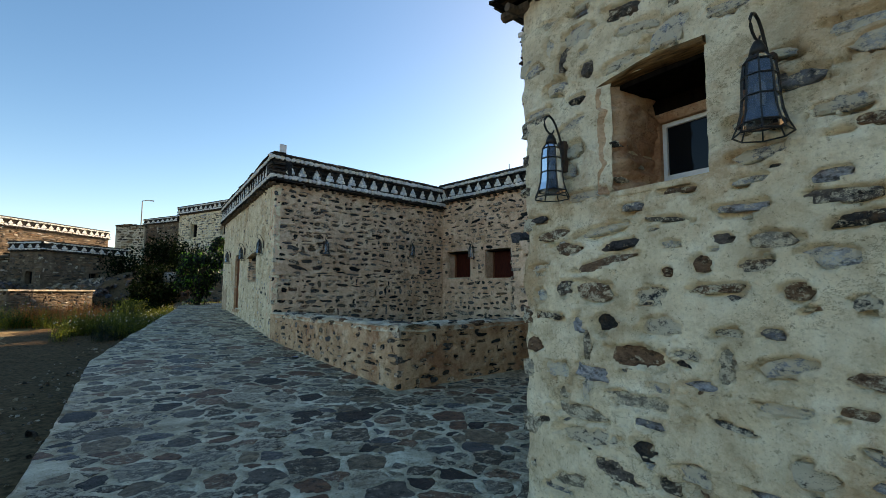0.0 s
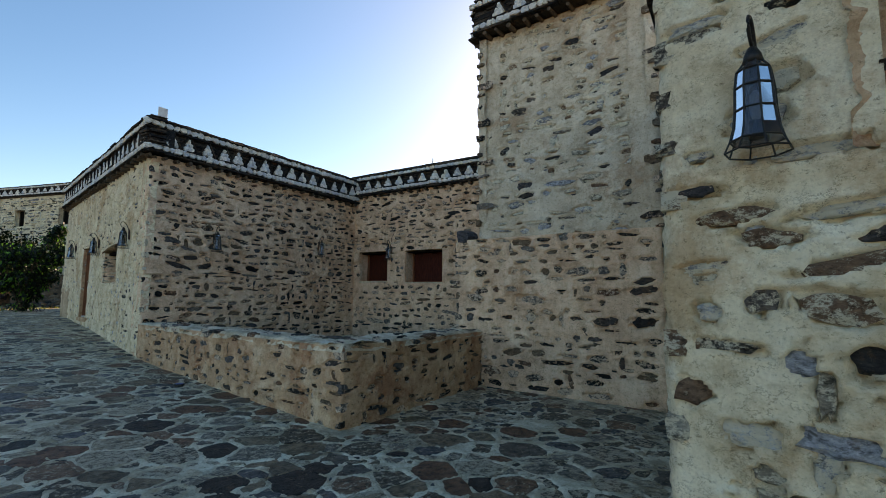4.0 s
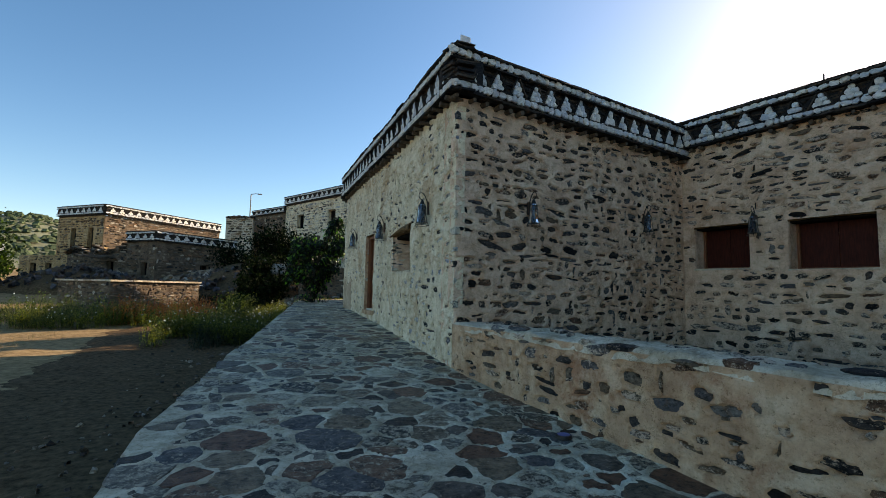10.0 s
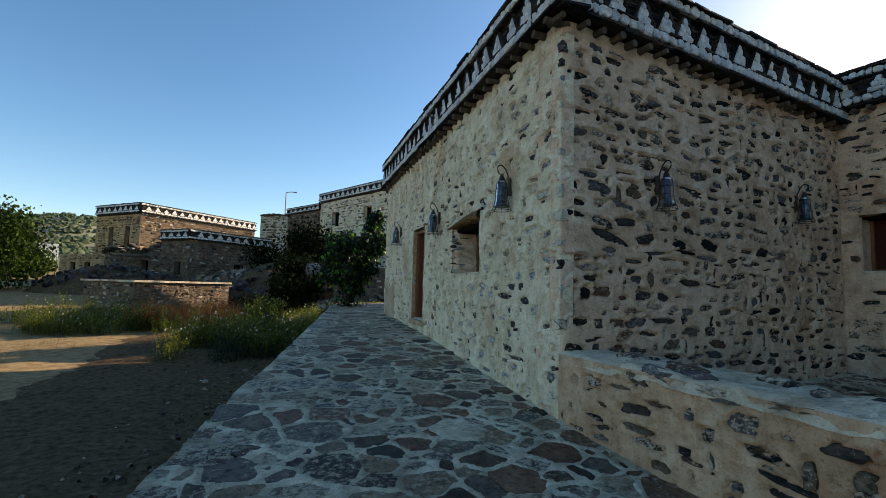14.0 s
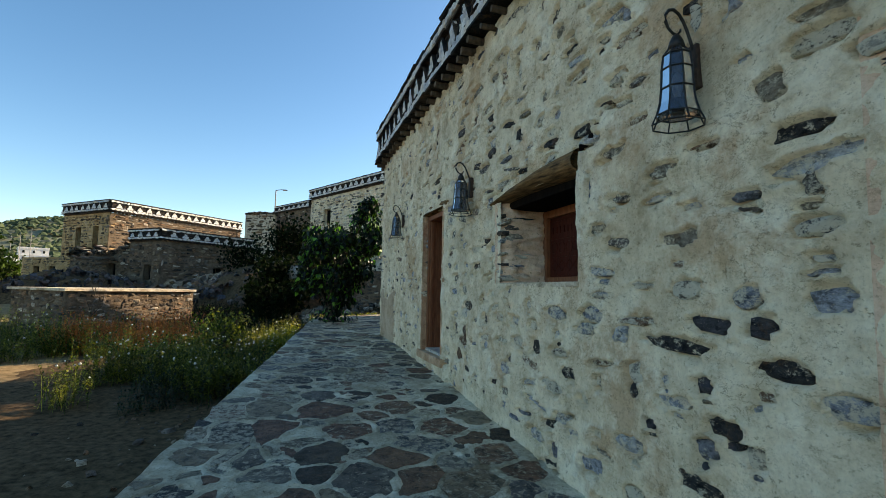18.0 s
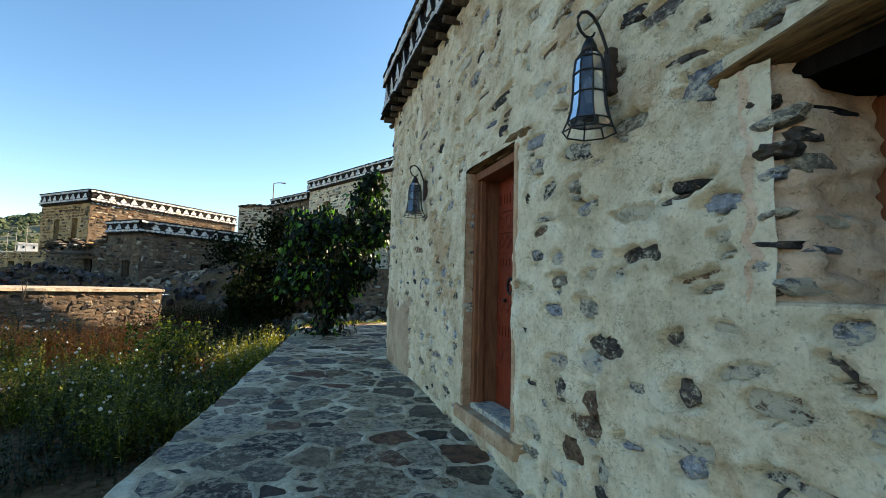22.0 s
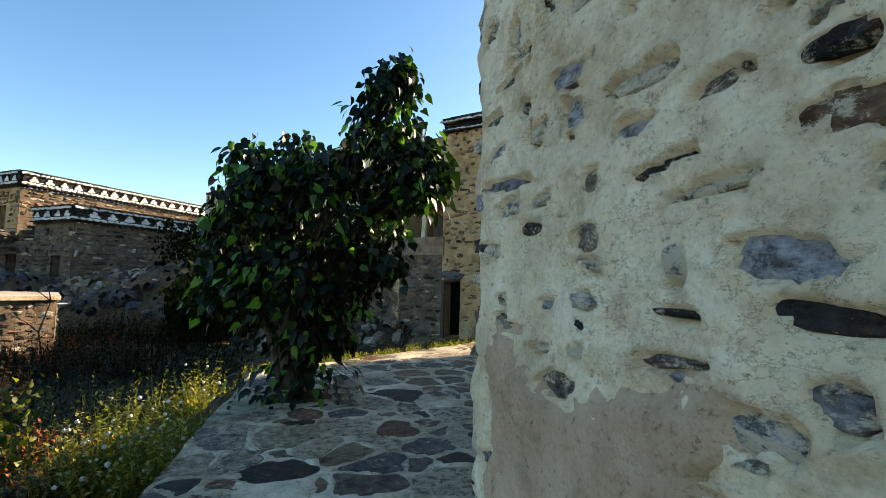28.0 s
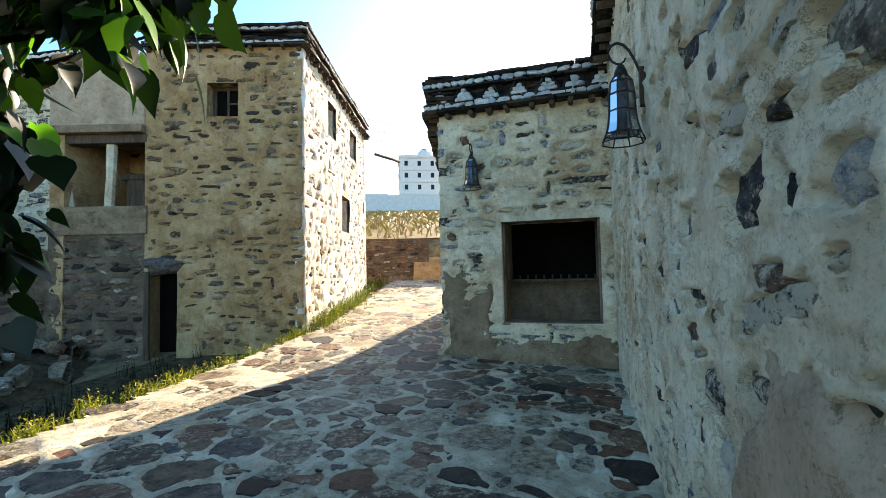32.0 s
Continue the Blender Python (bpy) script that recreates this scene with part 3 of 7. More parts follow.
def render_patch(m, u0, u1, z0, z1, mat, seed, parent, out=0.046):
    """A later patch of smooth render trowelled over a wall, thin and ragged at its edge."""
    U, V = np.meshgrid(np.arange(u0, u1, 0.02), np.arange(z0, z1, 0.02))
    e = np.minimum(np.minimum((U - u0) / (u1 - u0), (u1 - U) / (u1 - u0)) * 5, (z1 - V) / (z1 - z0) * 2.5) + 0.85 * vnoise(U * 2.0, V * 2.6, seed, 5) - 0.25
    D = out - 0.05 * np.clip((0.35 - e) / 0.3, 0, 1.6) + 0.008 * vnoise(U * 4, V * 4, seed + 1, 3)
    n = U.shape[1]
    ok = (e > -0.2)[:-1, :-1]
    J, I_ = np.nonzero(ok)
    k = J * n + I_
    ob = new("render_patch", mesh_of("render_patch", np.stack([U, D, V], -1).reshape(-1, 3), np.stack([k + n, k + n + 1, k + 1, k], -1).tolist(), mat, True))
    ob.parent = parent
    tagged(ob, label="smooth tan patch of later render")


# ---- terrain ----
def pave_z(x, y):
    """The height of the paving."""
    zs = np.interp(y, [-20, -7, -1.5, 2, 5.5, 8.5, 11, 14], [-0.25, -0.22, 0.03, 0.28, 0.5, 0.62, 0.68, 0.78])
    far = np.maximum(0, (x - 4.5) * 0.79 + (y - 14) * 0.61)
    return zs + 0.085 * far * (y > 11)


def ground_z(x, y):
    z = np.interp(y, [-40, -10, 3, 9, 15, 20, 34, 60, 120], [-0.9, -0.85, -0.72, -0.55, -0.25, 0.0, 0.7, 1.6, 4])
    z = z + 0.10 * vnoise(x * 0.25, y * 0.25, 91, 3) + 0.03 * vnoise(x * 1.5, y * 1.5, 92, 3)
    up = np.clip((x + 0.4 * y - 7.5) / 6, 0, 1) * np.clip((y - 12.5) / 2, 0, 1)
    z = z * (1 - up) + up * (pave_z(np.minimum(x, 13.5), np.clip(y, 14, 22)) - 0.12)
    e = (x - 12.9) * 0.78 + (y - 21.9) * 0.63
    z = np.where((e > -0.3) & (x > 8), np.maximum(z, np.clip((e + 0.3) / 0.5, 0, 1) * (3.1 + 0.14 * np.minimum(e, 125)) + (1 - np.clip((e + 0.3) / 0.5, 0, 1)) * z), z)
    return z


LEFT_EDGE = [(-4.9, -24), (-4.35, -9), (-4.25, -5), (-4.2, -2.2), (-3.62, 0.8), (-3.1, 3.0), (-2.7, 4.8), (-2.32, 6.8), (-1.72, 10.2), (-1.35, 12.4), (-1.2, 13.5)]

# ---- plan ----
C0, F1, INNER, BACK_END, N1 = (-0.33, -0.30), (-0.05, 9.60), (6.05, 0.82), (7.75, -9.6), (5.75, 11.75)
T0, T1 = (3.83, -6.07), (4.12, -9.45)
T2, T3 = (T0[0] + 3.1, T0[1] + 0.45), (T1[0] + 3.3, T1[1] + 0.45)
W, W2 = (-1.0, -11.05), (4.9, -10.0)
# ANNEX_END is an unseen corner, placed for the shadow it casts on the path
S0, S1, ANNEX_END = (5.85, 11.6), (5.06, 13.9), (8.3, 16.05)
HC, HR, HL = (5.1, 17.0), (9.9, 20.35), (2.4, 20.6)

# ground: one sheet to the horizon, dropping below the paving
def build_ground():
    xs = np.concatenate([np.linspace(-900, -60, 12), np.linspace(-52, -14, 20), np.linspace(-13, 18, 125), np.linspace(20, 60, 20), np.linspace(80, 900, 12)])
    ys = np.concatenate([np.linspace(-900, -40, 10), np.linspace(-34, -14, 12), np.linspace(-13, 36, 190), np.linspace(38, 110, 30), np.linspace(130, 1500, 16)])
    X, Y = np.meshgrid(xs, ys)
    Z = ground_z(X, Y)
    ex = np.interp(Y, [p[1] for p in LEFT_EDGE], [p[0] for p in LEFT_EDGE])
    under = np.clip((X - ex - 0.05) / 0.25, 0, 1) * (Y < 13.6) * (Y > -24)
    Z = np.where(under > 0, np.minimum(Z, pave_z(X, Y) - 0.25), Z)
    far = np.clip((Y - 120) / 500, 0, 1)
    Z = Z + far * 8 * (1 + vnoise(X * 0.004, Y * 0.004, 93, 3))
    nx = len(xs)
    J, I_ = np.meshgrid(np.arange(len(ys) - 1), np.arange(nx - 1), indexing="ij")
    k = (J * nx + I_).ravel()
    P = np.stack([X, Y, Z], -1).reshape(-1, 3)
    ob = new("ground", mesh_of("ground", P, np.stack([k, k + 1, k + nx + 1, k + nx], -1).tolist(), M_EARTH, True))
    tagged(ob, "bare brown earth with sparse dry grass", "ground", kind="structure")
    return ob


build_ground()


def yard_soil():
    """Loose soil lying on the ground beside the raised paving, coloured dark for the shade of the house."""
    xs, ys = np.linspace(-7.6, 5.6, 112), np.linspace(-24, 19, 300)
    X, Y = np.meshgrid(xs, ys)
    ex = np.interp(Y, [q[1] for q in LEFT_EDGE], [q[0] for q in LEFT_EDGE])
    left = -7.4 + 0.5 * vnoise(Y * 0.5, Y * 0, 95, 3)
    Z = ground_z(X, Y) + 0.035 * np.clip((X - left) / 0.6, -1, 1) + 0.018 * vnoise(X * 3.5, Y * 3.5, 96, 4)
    right = np.where(Y < 13.5, ex - 0.02, np.interp(Y, [13.5, 14.05, 14.5, 15.9, 16.85, 19], [-1.3, -0.2, 0.61, 2.93, 5.3, 5.3]) - 0.03)
    Z = np.where(Y > 13.5, np.maximum(Z, pave_z(X, Y) - 0.10 - 0.7 * np.clip(right - X, 0, 5) + 0.02 * vnoise(X * 3, Y * 3, 98, 3)), Z)
    ok = (X < right)[:-1, :-1] & (X < right)[1:, 1:]
    J, I_ = np.nonzero(ok)
    k = J * len(xs) + I_
    n = len(xs)
    ob = new("yard_soil", mesh_of("yard_soil", np.stack([X, Y, Z], -1).reshape(-1, 3), np.stack([k, k + 1, k + n + 1, k + n], -1).tolist(), M_DIRT, True))
    tagged(ob, "loose soil with small clods beside the paving, darkened for house shade", "soil", kind="structure")
    r = np.random.default_rng(97)
    lot = Lot("clod", ob, M_RUBBLE, "clods")
    for _ in range(900):
        y = r.uniform(-14, 12)
        x = float(np.interp(y, [q[1] for q in LEFT_EDGE], [q[0] for q in LEFT_EDGE])) - 0.1 - abs(r.normal(0, 1.2))
        s = r.uniform(0.012, 0.05) * (2.2 if r.random() < 0.05 else 1)
        lot.add(int(r.integers(len(UNITS))), Matrix.Translation((x, y, float(ground_z(np.float64(x), np.float64(y))) + 0.035)) @ Euler(r.uniform(0, 6.3, 3)).to_matrix().to_4x4() @ Matrix.Diagonal((s, s * 0.5, s * 0.7, 1)), abs(y - 8) + abs(x + 3.5))
    lot.build(120)


yard_soil()

FACADE = frame_of(C0, F1)
WIN = (2.26, 3.54, 1.70, 2.52)
DOOR = (5.42, 6.36, 0.72, 2.78)
wall_west = rubble_wall("wall_west", C0, F1, -0.4, 4.45, "whitewashed rubble wall with grey stones set in lime render", (M_PLASTER, M_STONE), 11,
                        holes=(WIN, DOOR), thick=0.6, trims=(0.24, 0.06), slits=((2.20, 2.70, 0.11, 0.028, -0.45, 1), (2.03, 2.79, 0.06, 0.016, -0.5, 1), (3.66, 2.60, 0.09, 0.02, 0.1, 1)), cell=0.019, near=(5.5, 1.8), corners=(1, 2), rows=(0.085, 0.17), widths=(0.07, 0.31), gap=(0.07, 0.26), keep=0.82)
wall_south = rubble_wall("wall_south", INNER, C0, -0.4, 4.45, "rubble courtyard wall in pinkish mud render", (M_PINK, M_YARDSTONE), 12, cell=0.024, near=(4, 2), corners=(None, 1),
                         rows=(0.075, 0.165), widths=(0.09, 0.40), gap=(0.03, 0.13), keep=0.93)
LB, MB = frame_of(BACK_END, INNER)
WA, WB, WC = (9.12, 10.28, 1.91, 2.86), (7.08, 8.42, 1.86, 2.84), (LB - 5.2, LB - 4.3, 1.86, 2.82)
wall_back = rubble_wall("wall_back", BACK_END, INNER, -0.4, 4.70, "rubble courtyard wall with three small windows", (M_PINK, M_YARDSTONE), 13, holes=(WA, WB, WC), cell=0.032, near=(LB - 3, 2.5),
                        rows=(0.075, 0.16), widths=(0.09, 0.38), gap=(0.035, 0.14), keep=0.92, singles=220)
tower_front = rubble_wall("wall_tower_front", T1, T0, -0.4, 6.7, "tall tower wall of rubble in pale lime render", (M_TOWER, M_STONE), 14, cell=0.024, near=(1.9, 1.8), corners=(5, 6),
                          rows=(0.09, 0.18), widths=(0.09, 0.38), gap=(0.08, 0.26), keep=0.82, lean=0.02)
tn = frame_of(T1, T0)[1] @ Vector((0, 0.045, 0)) - frame_of(T1, T0)[1] @ Vector((0, 0, 0))
TB = (3.62, -5.72)
tower_base = rubble_wall("wall_tower_base", (T1[0] + tn.x, T1[1] + tn.y), TB, -0.4, 2.55, "thicker pinkish foot of the rubble tower", (M_PINK, M_YARDSTONE), 27, cell=0.024, thick=0.35, near=(1.9, 1.2), corners=(5, 14),
                         rows=(0.08, 0.18), widths=(0.08, 0.36), gap=(0.06, 0.24), keep=0.85, singles=200)
rubble_wall("wall_tower_north", T0, T2, -0.4, 6.7, "side wall of the rubble tower", (M_TOWER, M_YARDSTONE), 15, cell=0.07, singles=60, corners=(6, None), lean=0.0)
rubble_wall("wall_tower_south", T3, T1, -0.4, 6.7, "side wall of the rubble tower", (M_TOWER, M_YARDSTONE), 16, cell=0.07, singles=60, corners=(None, 5))
WL, WM = frame_of((W[0], W[1] - 8), W)
WWIN = (WL - 1.47, WL - 0.85, 2.04, 2.80)
wing_front = rubble_wall("wall_wing_front", (W[0], W[1] - 8), W, -0.5, 3.75, "whitewashed rubble wall with grey and blue stones", (M_PLASTER, M_STONE), 17, holes=(WWIN,), cell=0.019, thick=0.7, near=(WL - 1, 1.4),
                         corners=(None, 8), rows=(0.095, 0.185), widths=(0.09, 0.34), gap=(0.05, 0.18), keep=0.86)
rubble_wall("wall_wing_side", W, W2, -0.5, 3.75, "side wall of the whitewashed wing", (M_PLASTER, M_STONE), 18, cell=0.032, singles=120, corners=(8, None))
wall_north = rubble_wall("wall_north", F1, N1, 0.2, 4.45, "whitewashed rubble wall with bluish stones", (M_PLASTER, M_STONE), 19, cell=0.019, near=(1.0, 1.8), corners=(2, None),
                         rows=(0.09, 0.17), widths=(0.07, 0.31), gap=(0.07, 0.25), singles=260)
LS, MS = frame_of(S0, S1)
SWIN = (LS - 2.08, LS - 0.84, 1.25, 2.58)
wall_gate = rubble_wall("wall_gatehouse", S0, S1, 0.4, 4.12, "low rubble annex wall with a barred window", (M_PLASTER, M_STONE), 20, holes=(SWIN,), cell=0.024, singles=120, corners=(None, 9), rows=(0.08, 0.15), gap=(0.04, 0.14))
# unseen side wall, turned so that it shades the path
rubble_wall("wall_gatehouse_side", S1, ANNEX_END, 0.4, 4.12, "side wall of the low rubble annex", (M_PLASTER, M_STONE), 21, cell=0.09, singles=30, corners=(9, None))


# bench: a broad low parapet round the courtyard
BC, BT = (0.08, -6.88), (3.75, -6.25)
bench = rubble_wall("wall_bench_west", (BC[0], BC[1]), C0, -0.5, 0.80, "low rubble parapet in brown mud render", (M_BENCH, M_YARDSTONE), 22, cell=0.019, thick=0.62, near=(2.5, 0.4), corners=(11, None),
                    rows=(0.045, 0.14), widths=(0.06, 0.34), gap=(0.07, 0.28))
rubble_wall("wall_bench_south", BT, BC, -0.5, 0.80, "low rubble parapet in brown mud render", (M_BENCH, M_YARDSTONE), 23, cell=0.03, thick=0.62, singles=80, corners=(None, 11), rows=(0.045, 0.14), widths=(0.06, 0.34), gap=(0.07, 0.28))



# corners and later patches
M_PATCH = plaster("smooth_tan_render", (0.43, 0.30, 0.205), (0.54, 0.39, 0.265), (0.62, 0.47, 0.335), (0.38, 0.25, 0.155), 0.56)


def toward(a, b):
    return (b[0] - a[0], b[1] - a[1])


quoins(C0, toward(C0, F1), toward(C0, INNER), 0.9, 4.3, M_STONE, 501, wall_west)
quoins(F1, toward(F1, C0), toward(F1, N1), 0.8, 4.3, M_STONE, 502, wall_west)
quoins(W, toward(W, (W[0], W[1] - 8)), toward(W, W2), 0.0, 3.6, M_STONE, 503, wing_front)
quoins(T0, toward(T0, T1), toward(T0, T2), 0.0, 6.5, M_YARDSTONE, 504, tower_front)
quoins(T1, toward(T1, T0), toward(T1, T3), 0.0, 6.5, M_YARDSTONE, 505, tower_front)
quoins(BC, toward(BC, C0), toward(BC, BT), -0.2, 0.7, M_YARDSTONE, 506, bench)
quoins(S1, toward(S1, S0), toward(S1, ANNEX_END), 0.9, 4.0, M_STONE, 507, wall_gate)
render_patch(Matrix.Identity(4), 8.3, FACADE[0] - 0.05, 0.55, 1.75, M_PATCH, 511, wall_west)
render_patch(Matrix.Identity(4), 0.03, 1.7, 0.6, 1.85, M_PATCH, 512, wall_north)
render_patch(Matrix.Identity(4), 0.02, LS - 0.02, 0.4, 1.24, M_BROWNRENDER, 513, wall_gate, 0.055)
render_patch(Matrix.Identity(4), SWIN[1] + 0.06, LS + 0.02, 0.5, 2.1, M_BROWNRENDER, 514, wall_gate, 0.046)
# the foot of the tower stands out past its corner
rubble_wall("wall_tower_base_side", TB, (4.9, -5.6), -0.4, 2.55, "side of the thicker foot of the tower", (M_PINK, M_YARDSTONE), 25, cell=0.06, thick=0.3, singles=20, corners=(14, None))
quoins(TB, toward(TB, T1), (1.3, 0.1), -0.1, 2.45, M_YARDSTONE, 508, tower_base, (0.02, 0.14))
# the shaded wall with the doorway between tower and wing
DA, DB = (5.75, -10.6), (5.95, -8.9)
DLN, DMX = frame_of(DA, DB)
DDOOR = (0.34, 1.30, -0.25, 2.42)
rubble_wall("wall_entry", DA, DB, -0.4, 4.2, "shaded rubble wall round an old doorway", (M_PINK, M_YARDSTONE), 26, holes=(DDOOR,), cell=0.05, singles=60, rows=(0.09, 0.15))

# house across the path
L_HF, M_HF = frame_of(HC, HL)
L_HS, M_HS = frame_of(HR, HC)
H_DOOR, H_WIN = (2.22, 2.74, 0.2, 2.05), (1.14, 1.69, 4.80, 5.42)
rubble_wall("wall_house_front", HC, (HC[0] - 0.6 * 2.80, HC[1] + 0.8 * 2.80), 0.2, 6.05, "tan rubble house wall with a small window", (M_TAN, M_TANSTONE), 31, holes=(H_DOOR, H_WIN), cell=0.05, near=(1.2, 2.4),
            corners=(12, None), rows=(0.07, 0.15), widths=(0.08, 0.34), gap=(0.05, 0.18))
H_SIDE_WINS = ((3.5, 4.2, 4.95, 5.7), (1.3, 2.1, 4.95, 5.7), (2.2, 3.05, 2.95, 3.8))
rubble_wall("wall_house_side", HR, HC, 0.2, 6.05, "rubble house wall with three windows, paled to paint sunlight in", (M_SUNPALE, M_TANSTONE), 32, holes=H_SIDE_WINS, cell=0.06, near=(L_HS - 1.5, 3.0), corners=(None, 12),
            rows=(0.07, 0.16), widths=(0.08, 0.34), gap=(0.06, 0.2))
G0 = (HC[0] - 0.6 * 2.8, HC[1] + 0.8 * 2.8)
rubble_wall("wall_loggia_foot", G0, HL, 0.2, 2.72, "dark dry stone wall below the loggia", (M_RUBBLE_MORTAR, M_RUBBLE), 33, cell=0.08, singles=160, near=(1, 1.5), rows=(0.09, 0.16), widths=(0.12, 0.36), gap=(0.01, 0.05), keep=0.98, proud=0.03)
rubble_wall("wall_ruin_low", HL, (-0.2, 21.9), 0.2, 2.45, "low dark dry stone wall beside the loggia", (M_RUBBLE_MORTAR, M_RUBBLE), 36, cell=0.1, singles=60, near=(0.5, 1.5), rows=(0.09, 0.18), widths=(0.12, 0.36), gap=(0.01, 0.05), keep=0.98, proud=0.04)
rubble_wall("wall_loggia_back", (G0[0] + 1.1, G0[1] + 0.85), (HL[0] + 1.1, HL[1] + 0.85), 2.6, 5.0, "plastered back wall of the loggia", (M_TAN, M_TANSTONE), 34, cell=0.1, singles=40)


def slab(name, pts, z0, z1, mat, label, category="roof"):
    """A flat plate over a plan outline."""
    bm = bmesh.new()
    lo = [bm.verts.new((x, y, z0)) for x, y in pts]
    hi = [bm.verts.new((x, y, z1)) for x, y in pts]
    bm.faces.new(lo[::-1])
    bm.faces.new(hi)
    for k in range(len(pts)):
        bm.faces.new((lo[k], lo[(k + 1) % len(pts)], hi[(k + 1) % len(pts)], hi[k]))
    bmesh.ops.recalc_face_normals(bm, faces=bm.faces)
    me = bpy.data.meshes.new(name)
    bm.to_mesh(me)
    bm.free()
    me.materials.append(mat)
    return tagged(new(name, me), label, category, kind="structure")


def inset(p, c, d=0.12):
    v = Vector((c[0] - p[0], c[1] - p[1]))
    v = v.normalized() * d
    return (p[0] + v.x, p[1] + v.y)


def plain_wall(name, a, b, z0, z1, mat, label):
    bm = bmesh.new()
    ln, m = frame_of(a, b)
    box(bm, 0, -0.3, z0, ln, 0, z1)
    me = bpy.data.meshes.new(name)
    bm.to_mesh(me)
    bm.free()
    me.materials.append(mat)
    ob = tagged(new(name, me), label, "wall", kind="structure")
    ob.matrix_world = m
    return ob


# unseen roofs and rear walls, added to keep sunlight out of the buildings
EB, EC = (12.4, -8.8), (11.0, 11.9)
ring = [C0, F1, N1, EC, EB, BACK_END, INNER]
slab("roof_main", [inset(p, (5.0, 5.5), 0.25) for p in (C0, F1, N1)] + [EC, EB, inset(BACK_END, (10, -6), 0.2), inset(INNER, (9, 3), 0.2)], 4.35, 4.6, M_TAN, "flat earth roof of the main house")
plain_wall("wall_east", EC, EB, -0.4, 4.6, M_TAN, "plain rear wall of the main house")
plain_wall("wall_far_south", EB, BACK_END, -0.4, 4.6, M_TAN, "plain end wall of the main house")
plain_wall("wall_far_north", N1, EC, 0.2, 4.45, M_PLASTER, "plain wall behind the annex")
slab("roof_tower", [inset(p, (5.4, -7.4), 0.25) for p in (T0, T2, T3, T1)], 6.5, 6.75, M_TAN, "flat earth roof of the tower")
plain_wall("wall_tower_east", T2, T3, -0.4, 6.7, M_PLASTER, "plain rear wall of the tower")
slab("roof_wing", [(W[0] + 0.2, W[1] - 8), (W[0] + 0.2, W[1] - 0.2), (W2[0], W2[1] - 0.2), (6.2, -10.4), (6.2, -19)], 3.6, 3.8, M_TAN, "flat earth roof of the wing")
plain_wall("wall_wing_end", (6.2, -19.05), (W[0], -19.05), -0.5, 3.75, M_PLASTER, "plain end wall of the wing")
plain_wall("wall_wing_east", (6.2, -10.4), (6.2, -19.05), -0.5, 3.75, M_PLASTER, "plain rear wall of the wing")
slab("roof_entry", [(5.9, -10.9), (6.1, -8.7), (8.2, -8.7), (8.2, -10.9)], 4.1, 4.2, M_TAN, "flat earth roof over the entry")
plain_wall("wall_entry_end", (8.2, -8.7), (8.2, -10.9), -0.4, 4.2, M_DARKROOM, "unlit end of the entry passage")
slab("roof_annex", [inset(S1, (7.5, 12.8), 0.2), inset(ANNEX_END, (7.5, 12.8), 0.2), (9.4, 12.3), inset(S0, (7.5, 12.8), 0.2)], 3.95, 4.2, M_TAN, "flat earth roof of the low annex")
plain_wall("wall_annex_east", ANNEX_END, (9.4, 12.2), 0.4, 4.1, M_PLASTER, "plain rear wall of the annex")
# unseen rear corner, pulled in to let sun reach the store
slab("roof_house", [inset(HC, (6.5, 20), 0.3), inset(HR, (6.5, 20), 0.3), (7.4, 23.2), inset(HL, (6.5, 21), 0.3)], 5.85, 6.1, M_TAN, "flat earth roof of the tan house")
plain_wall("wall_house_east", (7.4, 23.2), HR, 0.2, 6.0, M_TAN, "plain rear wall of the tan house")
plain_wall("wall_house_north", HL, (7.4, 23.2), 0.2, 6.0, M_TAN, "plain rear wall of the tan house")


